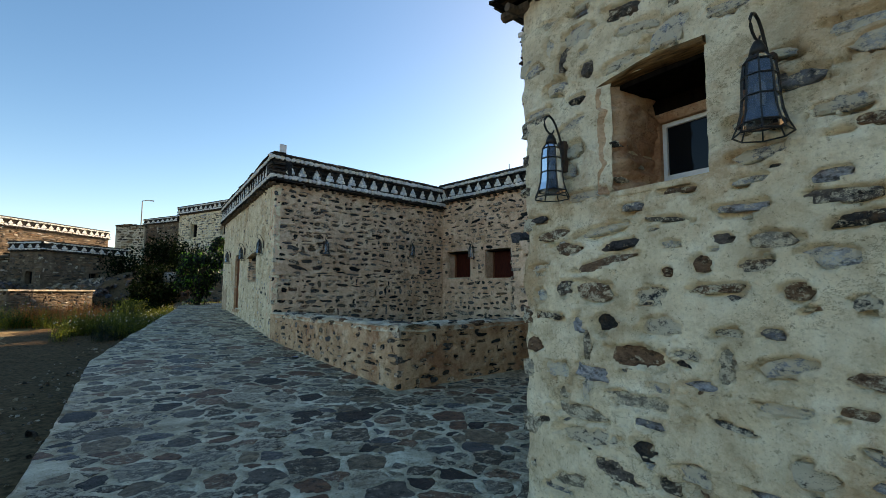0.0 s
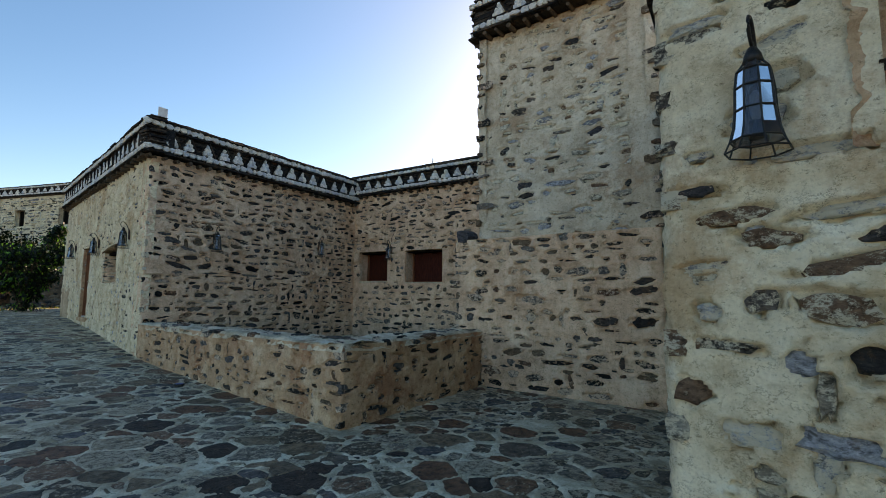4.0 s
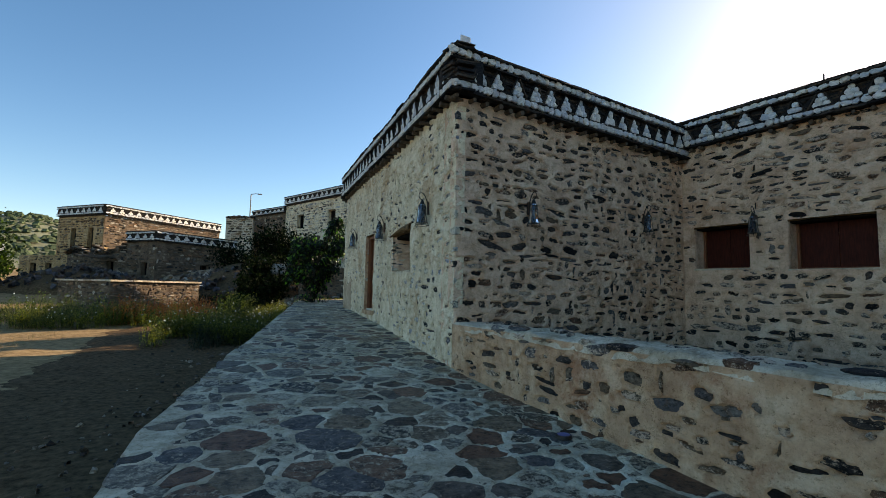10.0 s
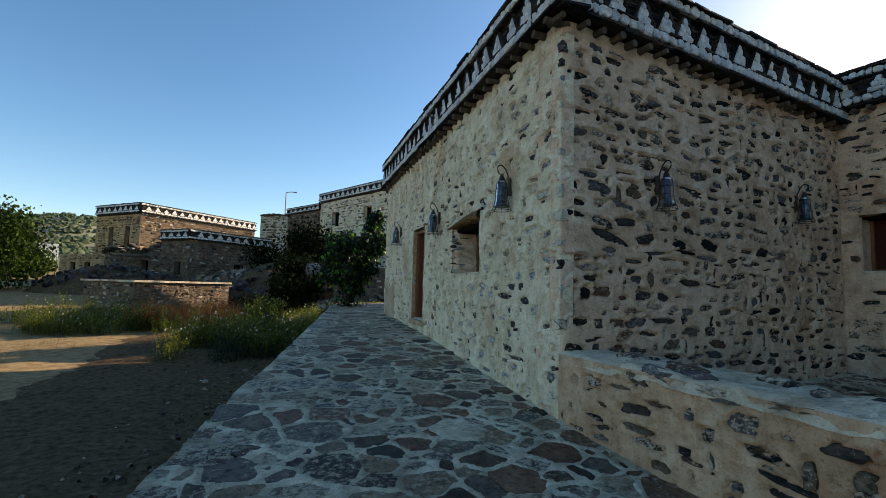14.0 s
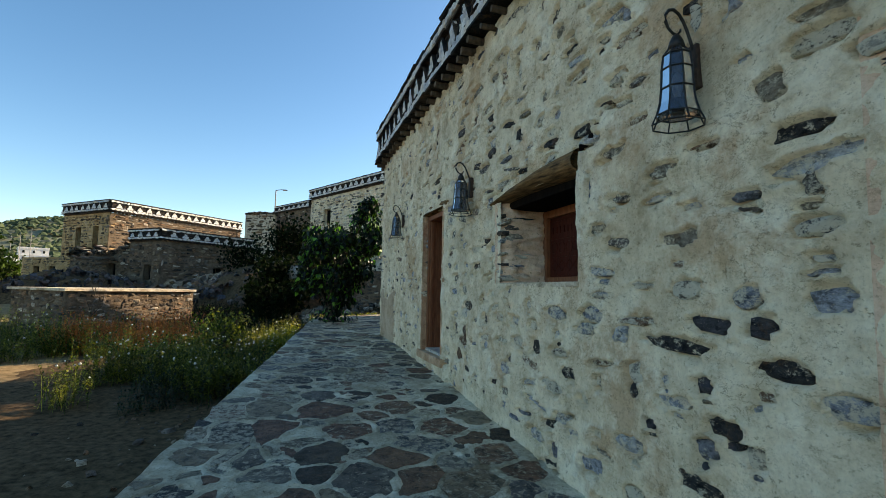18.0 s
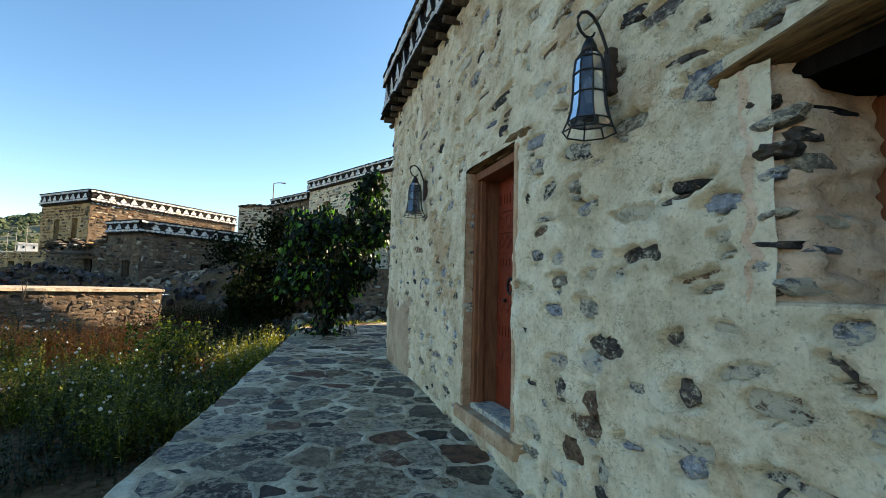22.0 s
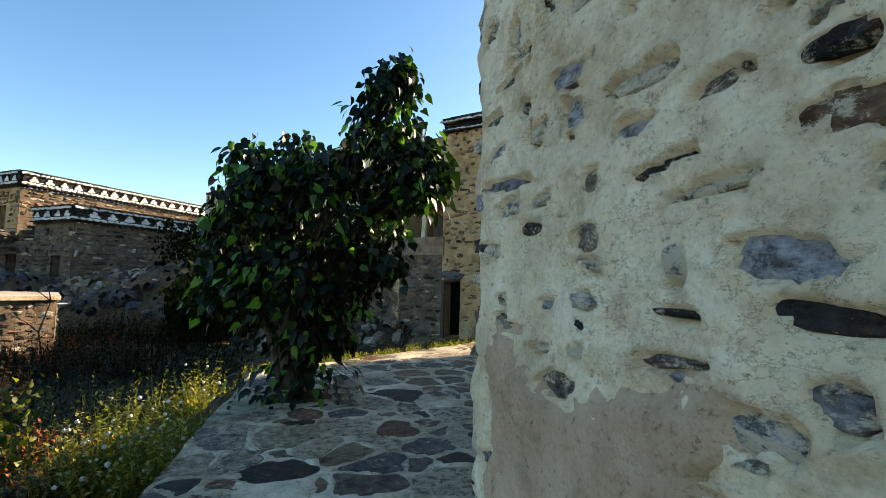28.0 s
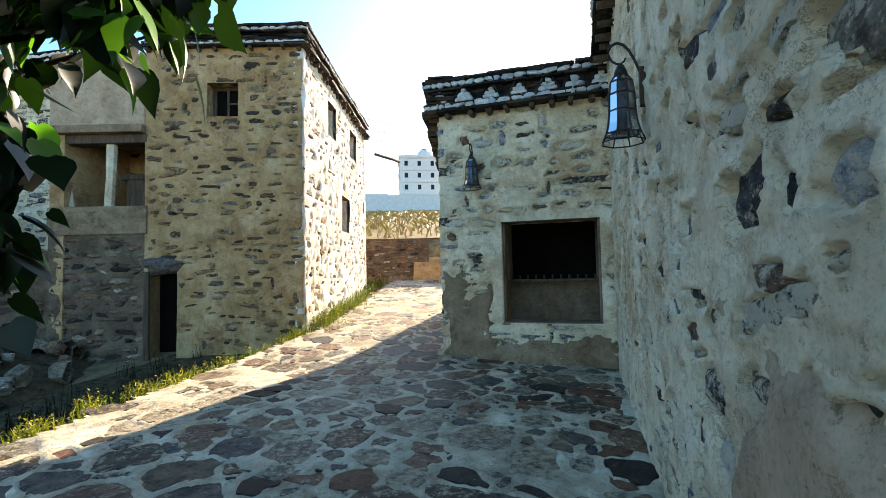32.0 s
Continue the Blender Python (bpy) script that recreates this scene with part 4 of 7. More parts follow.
# ---- cornices: joists, slate courses, quartz rows and quartz triangles ----
def cornice(name, a, b, z0, h, label, seed, over=0.16, pitch=0.15, tri=0.42, ends=(0.0, 0.0), singles=True):
    """A frieze of dark slates with two rows of white quartz and a row of quartz triangles."""
    length, m = frame_of(a, b)
    r = np.random.default_rng(seed)
    th = new(name, None)
    th.matrix_world = m
    tagged(th, label, "cornice", kind="structure")
    u0, u1 = -ends[0], length + ends[1]
    zj, zs, zq = z0, z0 + 0.15 * h, z0 + 0.21 * h        # joists, slab, lower quartz row
    zb, zt, zc = z0 + 0.38 * h, z0 + 0.76 * h, z0 + 0.91 * h  # triangle band, upper row, cap
    wall = boxed(u0 + 0.05, -0.40, z0 + 0.14 * h, u1 - 0.05, over - 0.07, z0 + h * 0.97)
    part("backing", wall, M_SLATE, th, "dark slate backing")
    u = u0 + r.uniform(0.05, 0.2)
    while u < u1 - 0.05:
        w = r.uniform(0.035, 0.055)
        bm = tube(bmesh.new(), [(u, -0.1, zj + 0.08 * h), (u + r.uniform(-0.02, 0.02), over + r.uniform(-0.03, 0.06), zj + 0.08 * h + r.uniform(-0.015, 0.015))], [w, w * r.uniform(0.75, 1)], 7)
        part("joist", bm, M_DARKWOOD, th)
        u += r.uniform(0.22, 0.36)
    vs, fs = [], []

    def plate(c, half, rot=0.0, jit=0.006):
        k = len(vs)
        cs, sn = math.cos(rot), math.sin(rot)
        for sx, sy, sz in ((-1, -1, -1), (1, -1, -1), (1, 1, -1), (-1, 1, -1), (-1, -1, 1), (1, -1, 1), (1, 1, 1), (-1, 1, 1)):
            x, y, z = sx * half[0] * r.uniform(0.9, 1), sy * half[1], sz * half[2] * r.uniform(0.75, 1.1)
            vs.append((c[0] + cs * x - sn * z + r.uniform(-jit, jit), c[1] + y + r.uniform(-jit, jit) * 2, c[2] + sn * x + cs * z + r.uniform(-jit, jit)))
        for q in ((3, 2, 1, 0), (4, 5, 6, 7), (0, 1, 5, 4), (1, 2, 6, 5), (2, 3, 7, 6), (3, 0, 4, 7)):
            fs.append(tuple(k + i for i in q))

    def course(z, t, outset, lmin, lmax):
        u = u0 - r.uniform(0, 0.1)
        while u < u1:
            w = min(r.uniform(lmin, lmax), max(0.05, u1 + 0.02 - u))
            o = outset + r.uniform(-0.02, 0.02)
            plate((u + w / 2, o / 2 - 0.1, z + r.uniform(-0.004, 0.004)), (w / 2, (o + 0.2) / 2, t / 2))
            u += w + 0.006
    course(zs + 0.01, 0.03, over + 0.07, 0.2, 0.6)
    course(zs + 0.035, 0.025, over + 0.04, 0.2, 0.6)
    course(zb - 0.02, 0.03, over + 0.03, 0.2, 0.6)
    course(zt - 0.015, 0.03, over + 0.03, 0.2, 0.6)
    course(zc + 0.01, 0.035, over + 0.05, 0.2, 0.6)
    course(zc + 0.04, 0.03, over + 0.02, 0.25, 0.7)
    course(zc + 0.066, 0.025, over - 0.03, 0.15, 0.6)
    n = 7
    for i in range(n):
        course(zb + (i + 0.5) * (zt - zb) / n, (zt - zb) / n * 0.8, over - 0.055, 0.12, 0.4)
    lot = Lot("quartz_stone", th, M_QUARTZ, "quartz_stones")
    for zrow, hr in ((zq + 0.085 * h, 0.07 * h), (zt + 0.078 * h, 0.062 * h)):
        u = u0
        while u < u1 - 0.04:
            w = r.uniform(0.6, 1.35) * pitch
            k = int(r.integers(len(UNITS)))
            lot.add(k, m @ Matrix.Translation((u + w / 2, over + 0.02, zrow + r.uniform(-0.006, 0.006))) @ Matrix.Rotation(r.normal(0, 0.12), 4, "Y") @ Matrix.Diagonal((w * 0.57, r.uniform(0.012, 0.022), hr * r.uniform(0.95, 1.3), 1)), u)
            u += w
    u = u0 + r.uniform(0.25, 0.35)
    hb = zt - zb - 0.03
    while tri and u < u1 - 0.15:
        s = r.uniform(0.85, 1.08)
        wt = 0.27 * s * tri / 0.42
        rows_ = ((0.20, (-0.33, 0.01, 0.34), 0.38), (0.50, (-0.17, 0.18), 0.37), (0.80, (0.0,), 0.32)) if r.random() < 0.7 else ((0.26, (-0.22, 0.24), 0.55), (0.72, (0.0,), 0.46))
        for f, xs, ww in rows_:
            for x in xs:
                k = int(r.integers(len(UNITS)))
                lot.add(k, m @ Matrix.Translation((u + x * wt + r.uniform(-0.008, 0.008), over - 0.012, zb + f * hb * s * 0.98)) @ Matrix.Rotation(r.normal(0, 0.15), 4, "Y")
                        @ Matrix.Diagonal((wt * ww * 0.62, r.uniform(0.014, 0.024), hb * (0.20 if len(rows_) == 3 else 0.29) * s, 1)), u)
        for sgn in (-1, 1):
            plate((u + sgn * wt * 0.46, over - 0.03, zb + hb * 0.5), (hb * 0.56, 0.035, 0.012), sgn * (-1.08) + math.pi * (sgn > 0), 0.004)
        u += tri * r.uniform(0.88, 1.12)
    lot.build(300 if singles else 0)
    part("slate_courses", mesh_of("slate_courses", vs, fs, M_SLATE), M_SLATE, th, "dark stacked slates", kind="stuff")
    return th


cornice("cornice_west", C0, F1, 4.34, 0.95, "slate cornice with white quartz rows and triangles", 41, ends=(0.16, 0.16))
cornice("cornice_south", INNER, C0, 4.34, 0.95, "slate cornice with white quartz rows and triangles", 42, ends=(0.0, 0.16))
cornice("cornice_back", BACK_END, INNER, 4.58, 0.80, "slate cornice with white quartz rows and triangles", 43, singles=False)
cornice("cornice_north", F1, N1, 4.34, 0.95, "slate cornice with white quartz rows and triangles", 44, singles=False)
cornice("cornice_tower", T1, T0, 6.62, 0.9, "slate cornice with white quartz rows on the tower", 45, singles=False)
cornice("cornice_tower_side", T0, T2, 6.62, 0.9, "slate cornice with white quartz rows on the tower", 46, singles=False)
cornice("cornice_wing", (W[0], W[1] - 8), W, 3.68, 0.85, "slate cornice with white quartz rows on the wing", 47, ends=(0, 0.14), singles=False)
cornice("cornice_wing_side", W, W2, 3.68, 0.85, "slate cornice with white quartz rows on the wing", 48, ends=(0.14, 0), singles=False)
cornice("cornice_entry", DA, DB, 4.05, 1.0, "slate cornice with white quartz triangles over the doorway", 49, tri=0.72, over=0.22)
cornice("cornice_annex", S0, S1, 4.02, 0.54, "slate cornice with white quartz rows on the annex", 50, ends=(0, 0.14), tri=0.36)
cornice("cornice_annex_side", S1, ANNEX_END, 4.02, 0.54, "slate cornice with white quartz rows on the annex", 51, ends=(0.14, 0), singles=False)
cornice("cornice_house", HC, G0, 5.98, 0.46, "slate coping with white quartz on the tan house", 52, tri=0, over=0.1, ends=(0.1, 0), singles=False)
cornice("cornice_house_side", HR, HC, 5.98, 0.46, "slate coping with white quartz on the tan house", 53, tri=0, over=0.1, ends=(0, 0.1), singles=False)


# ---- bench capping ----
def capping(name, a, b, z, depth, label, seed):
    length, m = frame_of(a, b)
    gu, gv = np.linspace(-0.02, length, int(length / 0.025)), np.linspace(-depth, 0.035, 30)
    U, V = np.meshgrid(gu, gv)
    Z = z + 0.03 * vnoise(U * 2.2, V * 3, seed, 3) + 0.03 * vnoise(U * 6, V * 9, seed + 1, 4)
    Z -= 0.10 * np.clip((V + 0.02) / 0.05, 0, 1) ** 2
    V2 = V + 0.03 * vnoise(U * 5, V * 0, seed + 2, 3) * np.clip((V + 0.2) / 0.2, 0, 1)
    P = np.stack([U, V2, Z], -1).reshape(-1, 3)
    n = len(gu)
    J, I_ = np.meshgrid(np.arange(len(gv) - 1), np.arange(n - 1), indexing="ij")
    k = (J * n + I_).ravel()
    ob = new(name, mesh_of(name, P, np.stack([k, k + 1, k + n + 1, k + n], -1).tolist(), M_CAP, True))
    ob.matrix_world = m
    tagged(ob, label, "capping", kind="structure")
    r = np.random.default_rng(seed)
    lot = Lot("capping_stone", ob, M_YARDSTONE)
    u = 0.1
    while u < length - 0.1:
        w = r.uniform(0.08, 0.42)
        if r.random() < 0.42:
            lot.add(int(r.integers(len(UNITS))), m @ Matrix.Translation((u + w / 2, r.uniform(-0.015, 0.02), z - r.uniform(0.02, 0.08))) @ Matrix.Rotation(r.normal(0, 0.08), 4, "Y") @ Matrix.Diagonal((w * 0.52, 0.04, r.uniform(0.025, 0.07), 1)), u)
        u += w + r.uniform(0.0, 0.15)
    u = 0.2
    while u < length - 0.2:
        w = r.uniform(0.1, 0.3)
        lot.add(int(r.integers(len(UNITS))), m @ Matrix.Translation((u, r.uniform(-depth + 0.1, -0.02), z + 0.005)) @ Matrix.Rotation(r.uniform(-0.4, 0.4), 4, "Z") @ Matrix.Rotation(radians(90), 4, "X") @ Matrix.Diagonal((w * 0.7, 0.022, w * 0.4, 1)) @ Matrix.Diagonal((1, 1, 1, 1)), u)
        u += r.uniform(0.12, 0.4)
    lot.build(300)


M_CAP = plaster("capping_render", (0.40, 0.31, 0.21), (0.64, 0.525, 0.385), (0.80, 0.69, 0.53), (0.28, 0.19, 0.12), 0.54)
capping("bench_capping_west", BC, C0, 0.83, 0.66, "pale uneven render capping on the low parapet", 61)
capping("bench_capping_south", BT, BC, 0.826, 0.66, "pale uneven render capping on the low parapet", 62)


# ---- flagstone paving ----
def inside_poly(x, y, poly):
    c = False
    for (x0, y0), (x1, y1) in zip(poly, poly[1:] + poly[:1]):
        if (y0 > y) != (y1 > y) and x < (x1 - x0) * (y - y0) / (y1 - y0) + x0:
            c = not c
    return c


PAVE = LEFT_EDGE + [(-0.2, 14.05), (0.61, 14.5), (2.93, 15.9), (5.45, 16.85), (12.2, 21.3), (13.0, 20.4), (9.6, 16.0), (9.2, 14.3), (S1[0] + 0.3, S1[1] - 0.1), (S0[0] + 0.6, S0[1]), (N1[0] + 0.2, N1[1] - 0.3), (6.5, -1), (6.9, -8), (7.5, -9), (7.5, -11), (0, -12), (0, -24)]
BLOCKS = [[C0, F1, N1, (9, 11), (9, 1.3), INNER], [T0, T2, T3, T1], [W, (5.5, -10.2), (7, -19), (W[0], -19)], [S0, S1, (9.1, 14.4), (9.4, 12.2)], [BC, C0, (0.4, -0.2), (0.78, -6.1), (3.7, -5.6), BT]]
TREE_PIT = (-0.80, 12.30)


def build_paving():
    r = np.random.default_rng(71)
    # scattered stone centres of uneven spacing
    cells, pts = {}, []
    for _ in range(60000):
        x, y = r.uniform(-5.2, 13.2), r.uniform(-15, 22.6)
        ci, cj = int(x // 0.45), int(y // 0.45)
        far = 0.08 if r.random() < 0.22 else r.uniform(0.13, 0.31)
        if all((x - u) ** 2 + (y - w) ** 2 > max(far, g) ** 2 for a in (-1, 0, 1) for b in (-1, 0, 1) for u, w, g in cells.get((ci + a, cj + b), ())):
            cells.setdefault((ci, cj), []).append((x, y, far))
            pts.append((x, y, far))
    flags = []
    for x, y, far in pts:
        if not inside_poly(x, y, PAVE) or any(inside_poly(x, y, b) for b in BLOCKS) or y < -14.5:
            continue
        if (x - TREE_PIT[0]) ** 2 + (y - TREE_PIT[1]) ** 2 < 0.2 or r.random() < (0.5 if y > 13.9 + 0.3 * x else 0.05):
            continue
        poly = [(x - 0.5, y - 0.5), (x + 0.5, y - 0.5), (x + 0.5, y + 0.5), (x - 0.5, y + 0.5)]
        joint = r.uniform(0.003, 0.038)
        ci, cj = int(x // 0.45), int(y // 0.45)
        for q in (q for a in (-2, -1, 0, 1, 2) for b in (-2, -1, 0, 1, 2) for q in cells.get((ci + a, cj + b), ())):
            dx, dy = q[0] - x, q[1] - y
            dd = math.hypot(dx, dy)
            if dd < 1e-6 or dd > 0.95:
                continue
            lim = (dd * dd + far * far - q[2] * q[2]) / (2 * dd) - joint
            out = []
            for p0, p1 in zip(poly, poly[1:] + poly[:1]):
                s0, s1 = ((p[0] - x) * dx / dd + (p[1] - y) * dy / dd - lim for p in (p0, p1))
                if s0 <= 0:
                    out.append(p0)
                if s0 * s1 < 0:
                    t = s0 / (s0 - s1)
                    out.append((p0[0] + t * (p1[0] - p0[0]), p0[1] + t * (p1[1] - p0[1])))
            poly = out
            if len(poly) < 3:
                break
        if len(poly) < 3:
            continue
        # broken outline
        ring_ = []
        for p0, p1 in zip(poly, poly[1:] + poly[:1]):
            ln = math.hypot(p1[0] - p0[0], p1[1] - p0[1])
            if ln < 0.025:
                continue
            for t in ([0.12, 0.5, 0.88] if ln > 0.16 else [0.3, 0.7]):
                jx, jy = r.uniform(-0.028, 0.028, 2)
                ring_.append((p0[0] + t * (p1[0] - p0[0]) + jx, p0[1] + t * (p1[1] - p0[1]) + jy))
        if len(ring_) < 4:
            continue
        sx, sy = r.uniform(0.94, 1.04, 2)
        mx, my = sum(p_[0] for p_ in ring_) / len(ring_), sum(p_[1] for p_ in ring_) / len(ring_)
        ring_ = [(mx + (p_[0] - mx) * sx, my + (p_[1] - my) * sy) for p_ in ring_]
        flags.append((x, y, ring_))
    # mortar bed, hollow where each flagstone lies and smeared unevenly over its edges
    xs = np.concatenate([np.arange(-5, 2.2, 0.033), np.arange(2.2, 13.2, 0.075)])
    ys = np.concatenate([np.arange(-24, -14, 0.12), np.arange(-14, 14.5, 0.033), np.arange(14.5, 23, 0.075)])
    X, Y = np.meshgrid(xs, ys)
    ex = np.interp(Y, [p[1] for p in LEFT_EDGE], [p[0] for p in LEFT_EDGE])
    Xc = np.where(Y <= 13.5, np.maximum(X, ex + 0.03 * vnoise(Y * 2.5, Y * 0, 75, 3)), X)
    bed = 0.014 + 0.007 * vnoise(X * 5, Y * 5, 72, 3) + 0.005 * vnoise(X * 17, Y * 17, 74, 3)
    ragged = 0.018 * vnoise(X * 8, Y * 8, 76, 4)
    for fx, fy, ring_ in flags:
        ra = np.array(ring_)
        i0, i1 = np.searchsorted(xs, (ra[:, 0].min() - 0.03, ra[:, 0].max() + 0.03))
        j0, j1 = np.searchsorted(ys, (ra[:, 1].min() - 0.03, ra[:, 1].max() + 0.03))
        if i1 <= i0 or j1 <= j0:
            continue
        gx, gy = X[j0:j1, i0:i1], Y[j0:j1, i0:i1]
        dist, odd = np.full(gx.shape, 9.0), np.zeros(gx.shape, bool)
        for (ax, ay), (bx, by) in zip(ra, np.roll(ra, -1, 0)):
            t = np.clip(((gx - ax) * (bx - ax) + (gy - ay) * (by - ay)) / ((bx - ax) ** 2 + (by - ay) ** 2 + 1e-9), 0, 1)
            dist = np.minimum(dist, np.hypot(gx - ax - t * (bx - ax), gy - ay - t * (by - ay)))
            odd ^= ((ay > gy) != (by > gy)) & (gx < (bx - ax) * (gy - ay) / (by - ay + 1e-12) + ax)
        sd = np.where(odd, dist, -dist) + ragged[j0:j1, i0:i1]
        bed[j0:j1, i0:i1] -= 0.024 * np.clip((sd + 0.004) / 0.018, 0, 1)
    Z = pave_z(Xc, Y) + bed + 0.02 * vnoise(X * 0.8, Y * 0.8, 73, 2)
    Z = np.where(X < ex - 0.06, Z - 0.9, Z)
    inner = np.zeros(X.shape, bool)
    for (ax, ay), (bx, by) in zip(PAVE, PAVE[1:] + PAVE[:1]):
        inner ^= ((ay > Y) != (by > Y)) & (X < (bx - ax) * (Y - ay) / (by - ay + 1e-12) + ax)
    keep = ((Y < 13.5) & (X > ex - 0.12) & (X < 8)) | inner
    nx = len(xs)
    ok = keep[:-1, :-1] & keep[1:, :-1] & keep[:-1, 1:] & keep[1:, 1:]
    J, I_ = np.nonzero(ok)
    k = J * nx + I_
    ob = new("pavement", mesh_of("pavement", np.stack([Xc, Y, Z], -1).reshape(-1, 3), np.stack([k, k + 1, k + nx + 1, k + nx], -1).tolist(), M_MORTAR, True))
    tagged(ob, "irregular flagstone paving in pale mortar", "pavement", kind="structure")
    flags.sort(key=lambda q: abs(q[0] + 1.9) + 0.35 * abs(q[1] - 3))
    jv, jf = [], []
    for n, (x, y, ring_) in enumerate(flags):
        ex_ = float(np.interp(y, [p[1] for p in LEFT_EDGE], [p[0] for p in LEFT_EDGE])) if y < 13.5 else -99
        h = r.uniform(0.002, 0.012)
        tx, ty = r.normal(0, 0.012, 2)
        ra, k = np.array(ring_), len(ring_)
        vs = []
        for s, dz in ((1.0, -0.03), (1.0, -0.003), (0.93, 0.0)):
            qx, qy = np.maximum(x + (ra[:, 0] - x) * s, ex_ - 0.01), y + (ra[:, 1] - y) * s
            vs += np.stack([qx, qy, pave_z(qx, qy) + 0.02 * vnoise(qx * 0.8, qy * 0.8, 73, 2) + h + dz + tx * (qx - x) + ty * (qy - y)], -1).tolist()
        fs = [(a * k + i, a * k + (i + 1) % k, (a + 1) * k + (i + 1) % k, (a + 1) * k + i) for a in (0, 1) for i in range(k)]
        fs.append(tuple(range(2 * k, 3 * k)))
        if n < 300:
            o = new("flagstone", mesh_of("flagstone", vs, fs, M_FLAG))
            o.parent = ob
        else:
            base = len(jv)
            jv += vs
            jf += [tuple(i + base for i in q) for q in fs]
    o = new("flagstones", mesh_of("flagstones", jv, jf, M_FLAG))
    o.parent = ob
    tagged(o, kind="stuff")


build_paving()


# ---- lanterns ----
def ringz(bm, c, rad, z, thick, sides=8, turn=0.0):
    pts = [(c[0] + rad * math.cos(turn + 2 * math.pi * k / sides), c[1] + rad * math.sin(turn + 2 * math.pi * k / sides), z) for k in range(sides + 1)]
    return tube(bm, pts, thick, 5)


LANTERN_PROFILE = [(0.040, 0.060), (0.066, 0.025), (0.076, -0.05), (0.080, -0.15), (0.088, -0.225), (0.104, -0.285), (0.126, -0.335)]


def make_lantern():
    th = thing("wall_lantern", "black iron bell lantern with glass panes on a rubble wall", "lantern", group="wall lanterns")
    part("backplate", boxed(-0.028, 0.0, -0.13, 0.028, 0.05, 0.10, bevel=0.006), M_RUST, th, "rusty iron backplate")
    cy = 0.15
    crook = [(0.035, 0.05), (0.052, 0.10), (0.075, 0.16), (0.10, 0.212), (0.13, 0.25), (0.163, 0.267), (0.195, 0.257), (0.214, 0.228), (0.214, 0.193), (0.198, 0.160), (0.172, 0.140), (0.146, 0.138), (0.128, 0.152), (0.120, 0.170)]
    bm = tube(bmesh.new(), [(0, y, z) for y, z in crook], [0.0085] * 9 + [0.0075, 0.007, 0.0065, 0.006, 0.005], 6)
    part("arm", bm, M_IRON, th, "curled iron arm", True)
    bm = tube(bmesh.new(), [(0, cy, 0.140), (0, cy, 0.130), (0, cy, 0.098), (0, cy, 0.058)], [0.006, 0.018, 0.034, 0.043], 12)
    part("cap", bm, M_IRON, th, "", True)
    ang = [2 * math.pi * (k + 0.5) / 8 for k in range(8)]
    for a in ang:
        part("rib", tube(bmesh.new(), [(r_ * math.cos(a), cy + r_ * math.sin(a), z) for r_, z in LANTERN_PROFILE], 0.0042, 5), M_IRON, th)
    for i in (1, 2, 3, 5, 6):
        r_, z = LANTERN_PROFILE[i]
        part("band", ringz(bmesh.new(), (0, cy), r_, z, 0.0045, 8, math.pi / 8), M_IRON, th)
    for k in range(8):
        a0, a1 = ang[k], ang[k] + math.pi / 4
        vs = []
        for r_, z in LANTERN_PROFILE[:6]:
            for s in (0.97, 0.93):
                vs += [(r_ * s * math.cos(a0), cy + r_ * s * math.sin(a0), z), (r_ * s * math.cos(a1), cy + r_ * s * math.sin(a1), z)]
        fs = []
        for i in range(5):
            o = 4 * i
            fs += [(o, o + 1, o + 5, o + 4), (o + 3, o + 2, o + 6, o + 7)]
        ob = part("pane", mesh_of("pane", vs, fs, M_GLASS), M_GLASS, th, "pale bluish glass pane")
        ob.visible_shadow = False
    part("lamp_holder", tube(bmesh.new(), [(0, cy, -0.275), (0, cy, -0.20)], 0.03, 10), M_IRON, th)
    part("bulb", tube(bmesh.new(), [(0, cy, -0.20), (0, cy, -0.17), (0, cy, -0.12), (0, cy, -0.08), (0, cy, -0.06)], [0.012, 0.02, 0.028, 0.02, 0.004], 10), M_WHITEPAINT, th, "white bulb", True)
    return th


lantern = make_lantern()
SOUTH = frame_of(INNER, C0)
spots = [(FACADE[1], u, z) for u, z in ((1.17, 2.81), (4.34, 2.82), (7.75, 2.885))]
spots += [(SOUTH[1], 4.93, 2.80), (SOUTH[1], 1.6, 2.945)]
spots += [(MB, 8.98, 2.90), (MB, 6.42, 2.86)]
spots += [(WM, WL - 0.435, 2.395), (WM, WL - 1.795, 2.48)]
spots += [(frame_of(W, W2)[1], 2.5, 2.62), (frame_of(W, W2)[1], 4.2, 2.62)]
spots += [(frame_of(F1, N1)[1], 2.95, 3.02), (MS, 1.95, 3.365)]
for n, (mm, u, z) in enumerate(spots):
    at = mm @ Matrix.Translation((u, 0.012, z))
    if n == 0:
        lantern.matrix_world = at
    else:
        copy_thing(lantern, at)


# ---- windows and doors ----
def stand(name, label, category, m, u, z, kind="structure"):
    e = new(name)
    e.matrix_world = m @ Matrix.Translation((u, 0, z))
    return tagged(e, label, category, kind=kind)


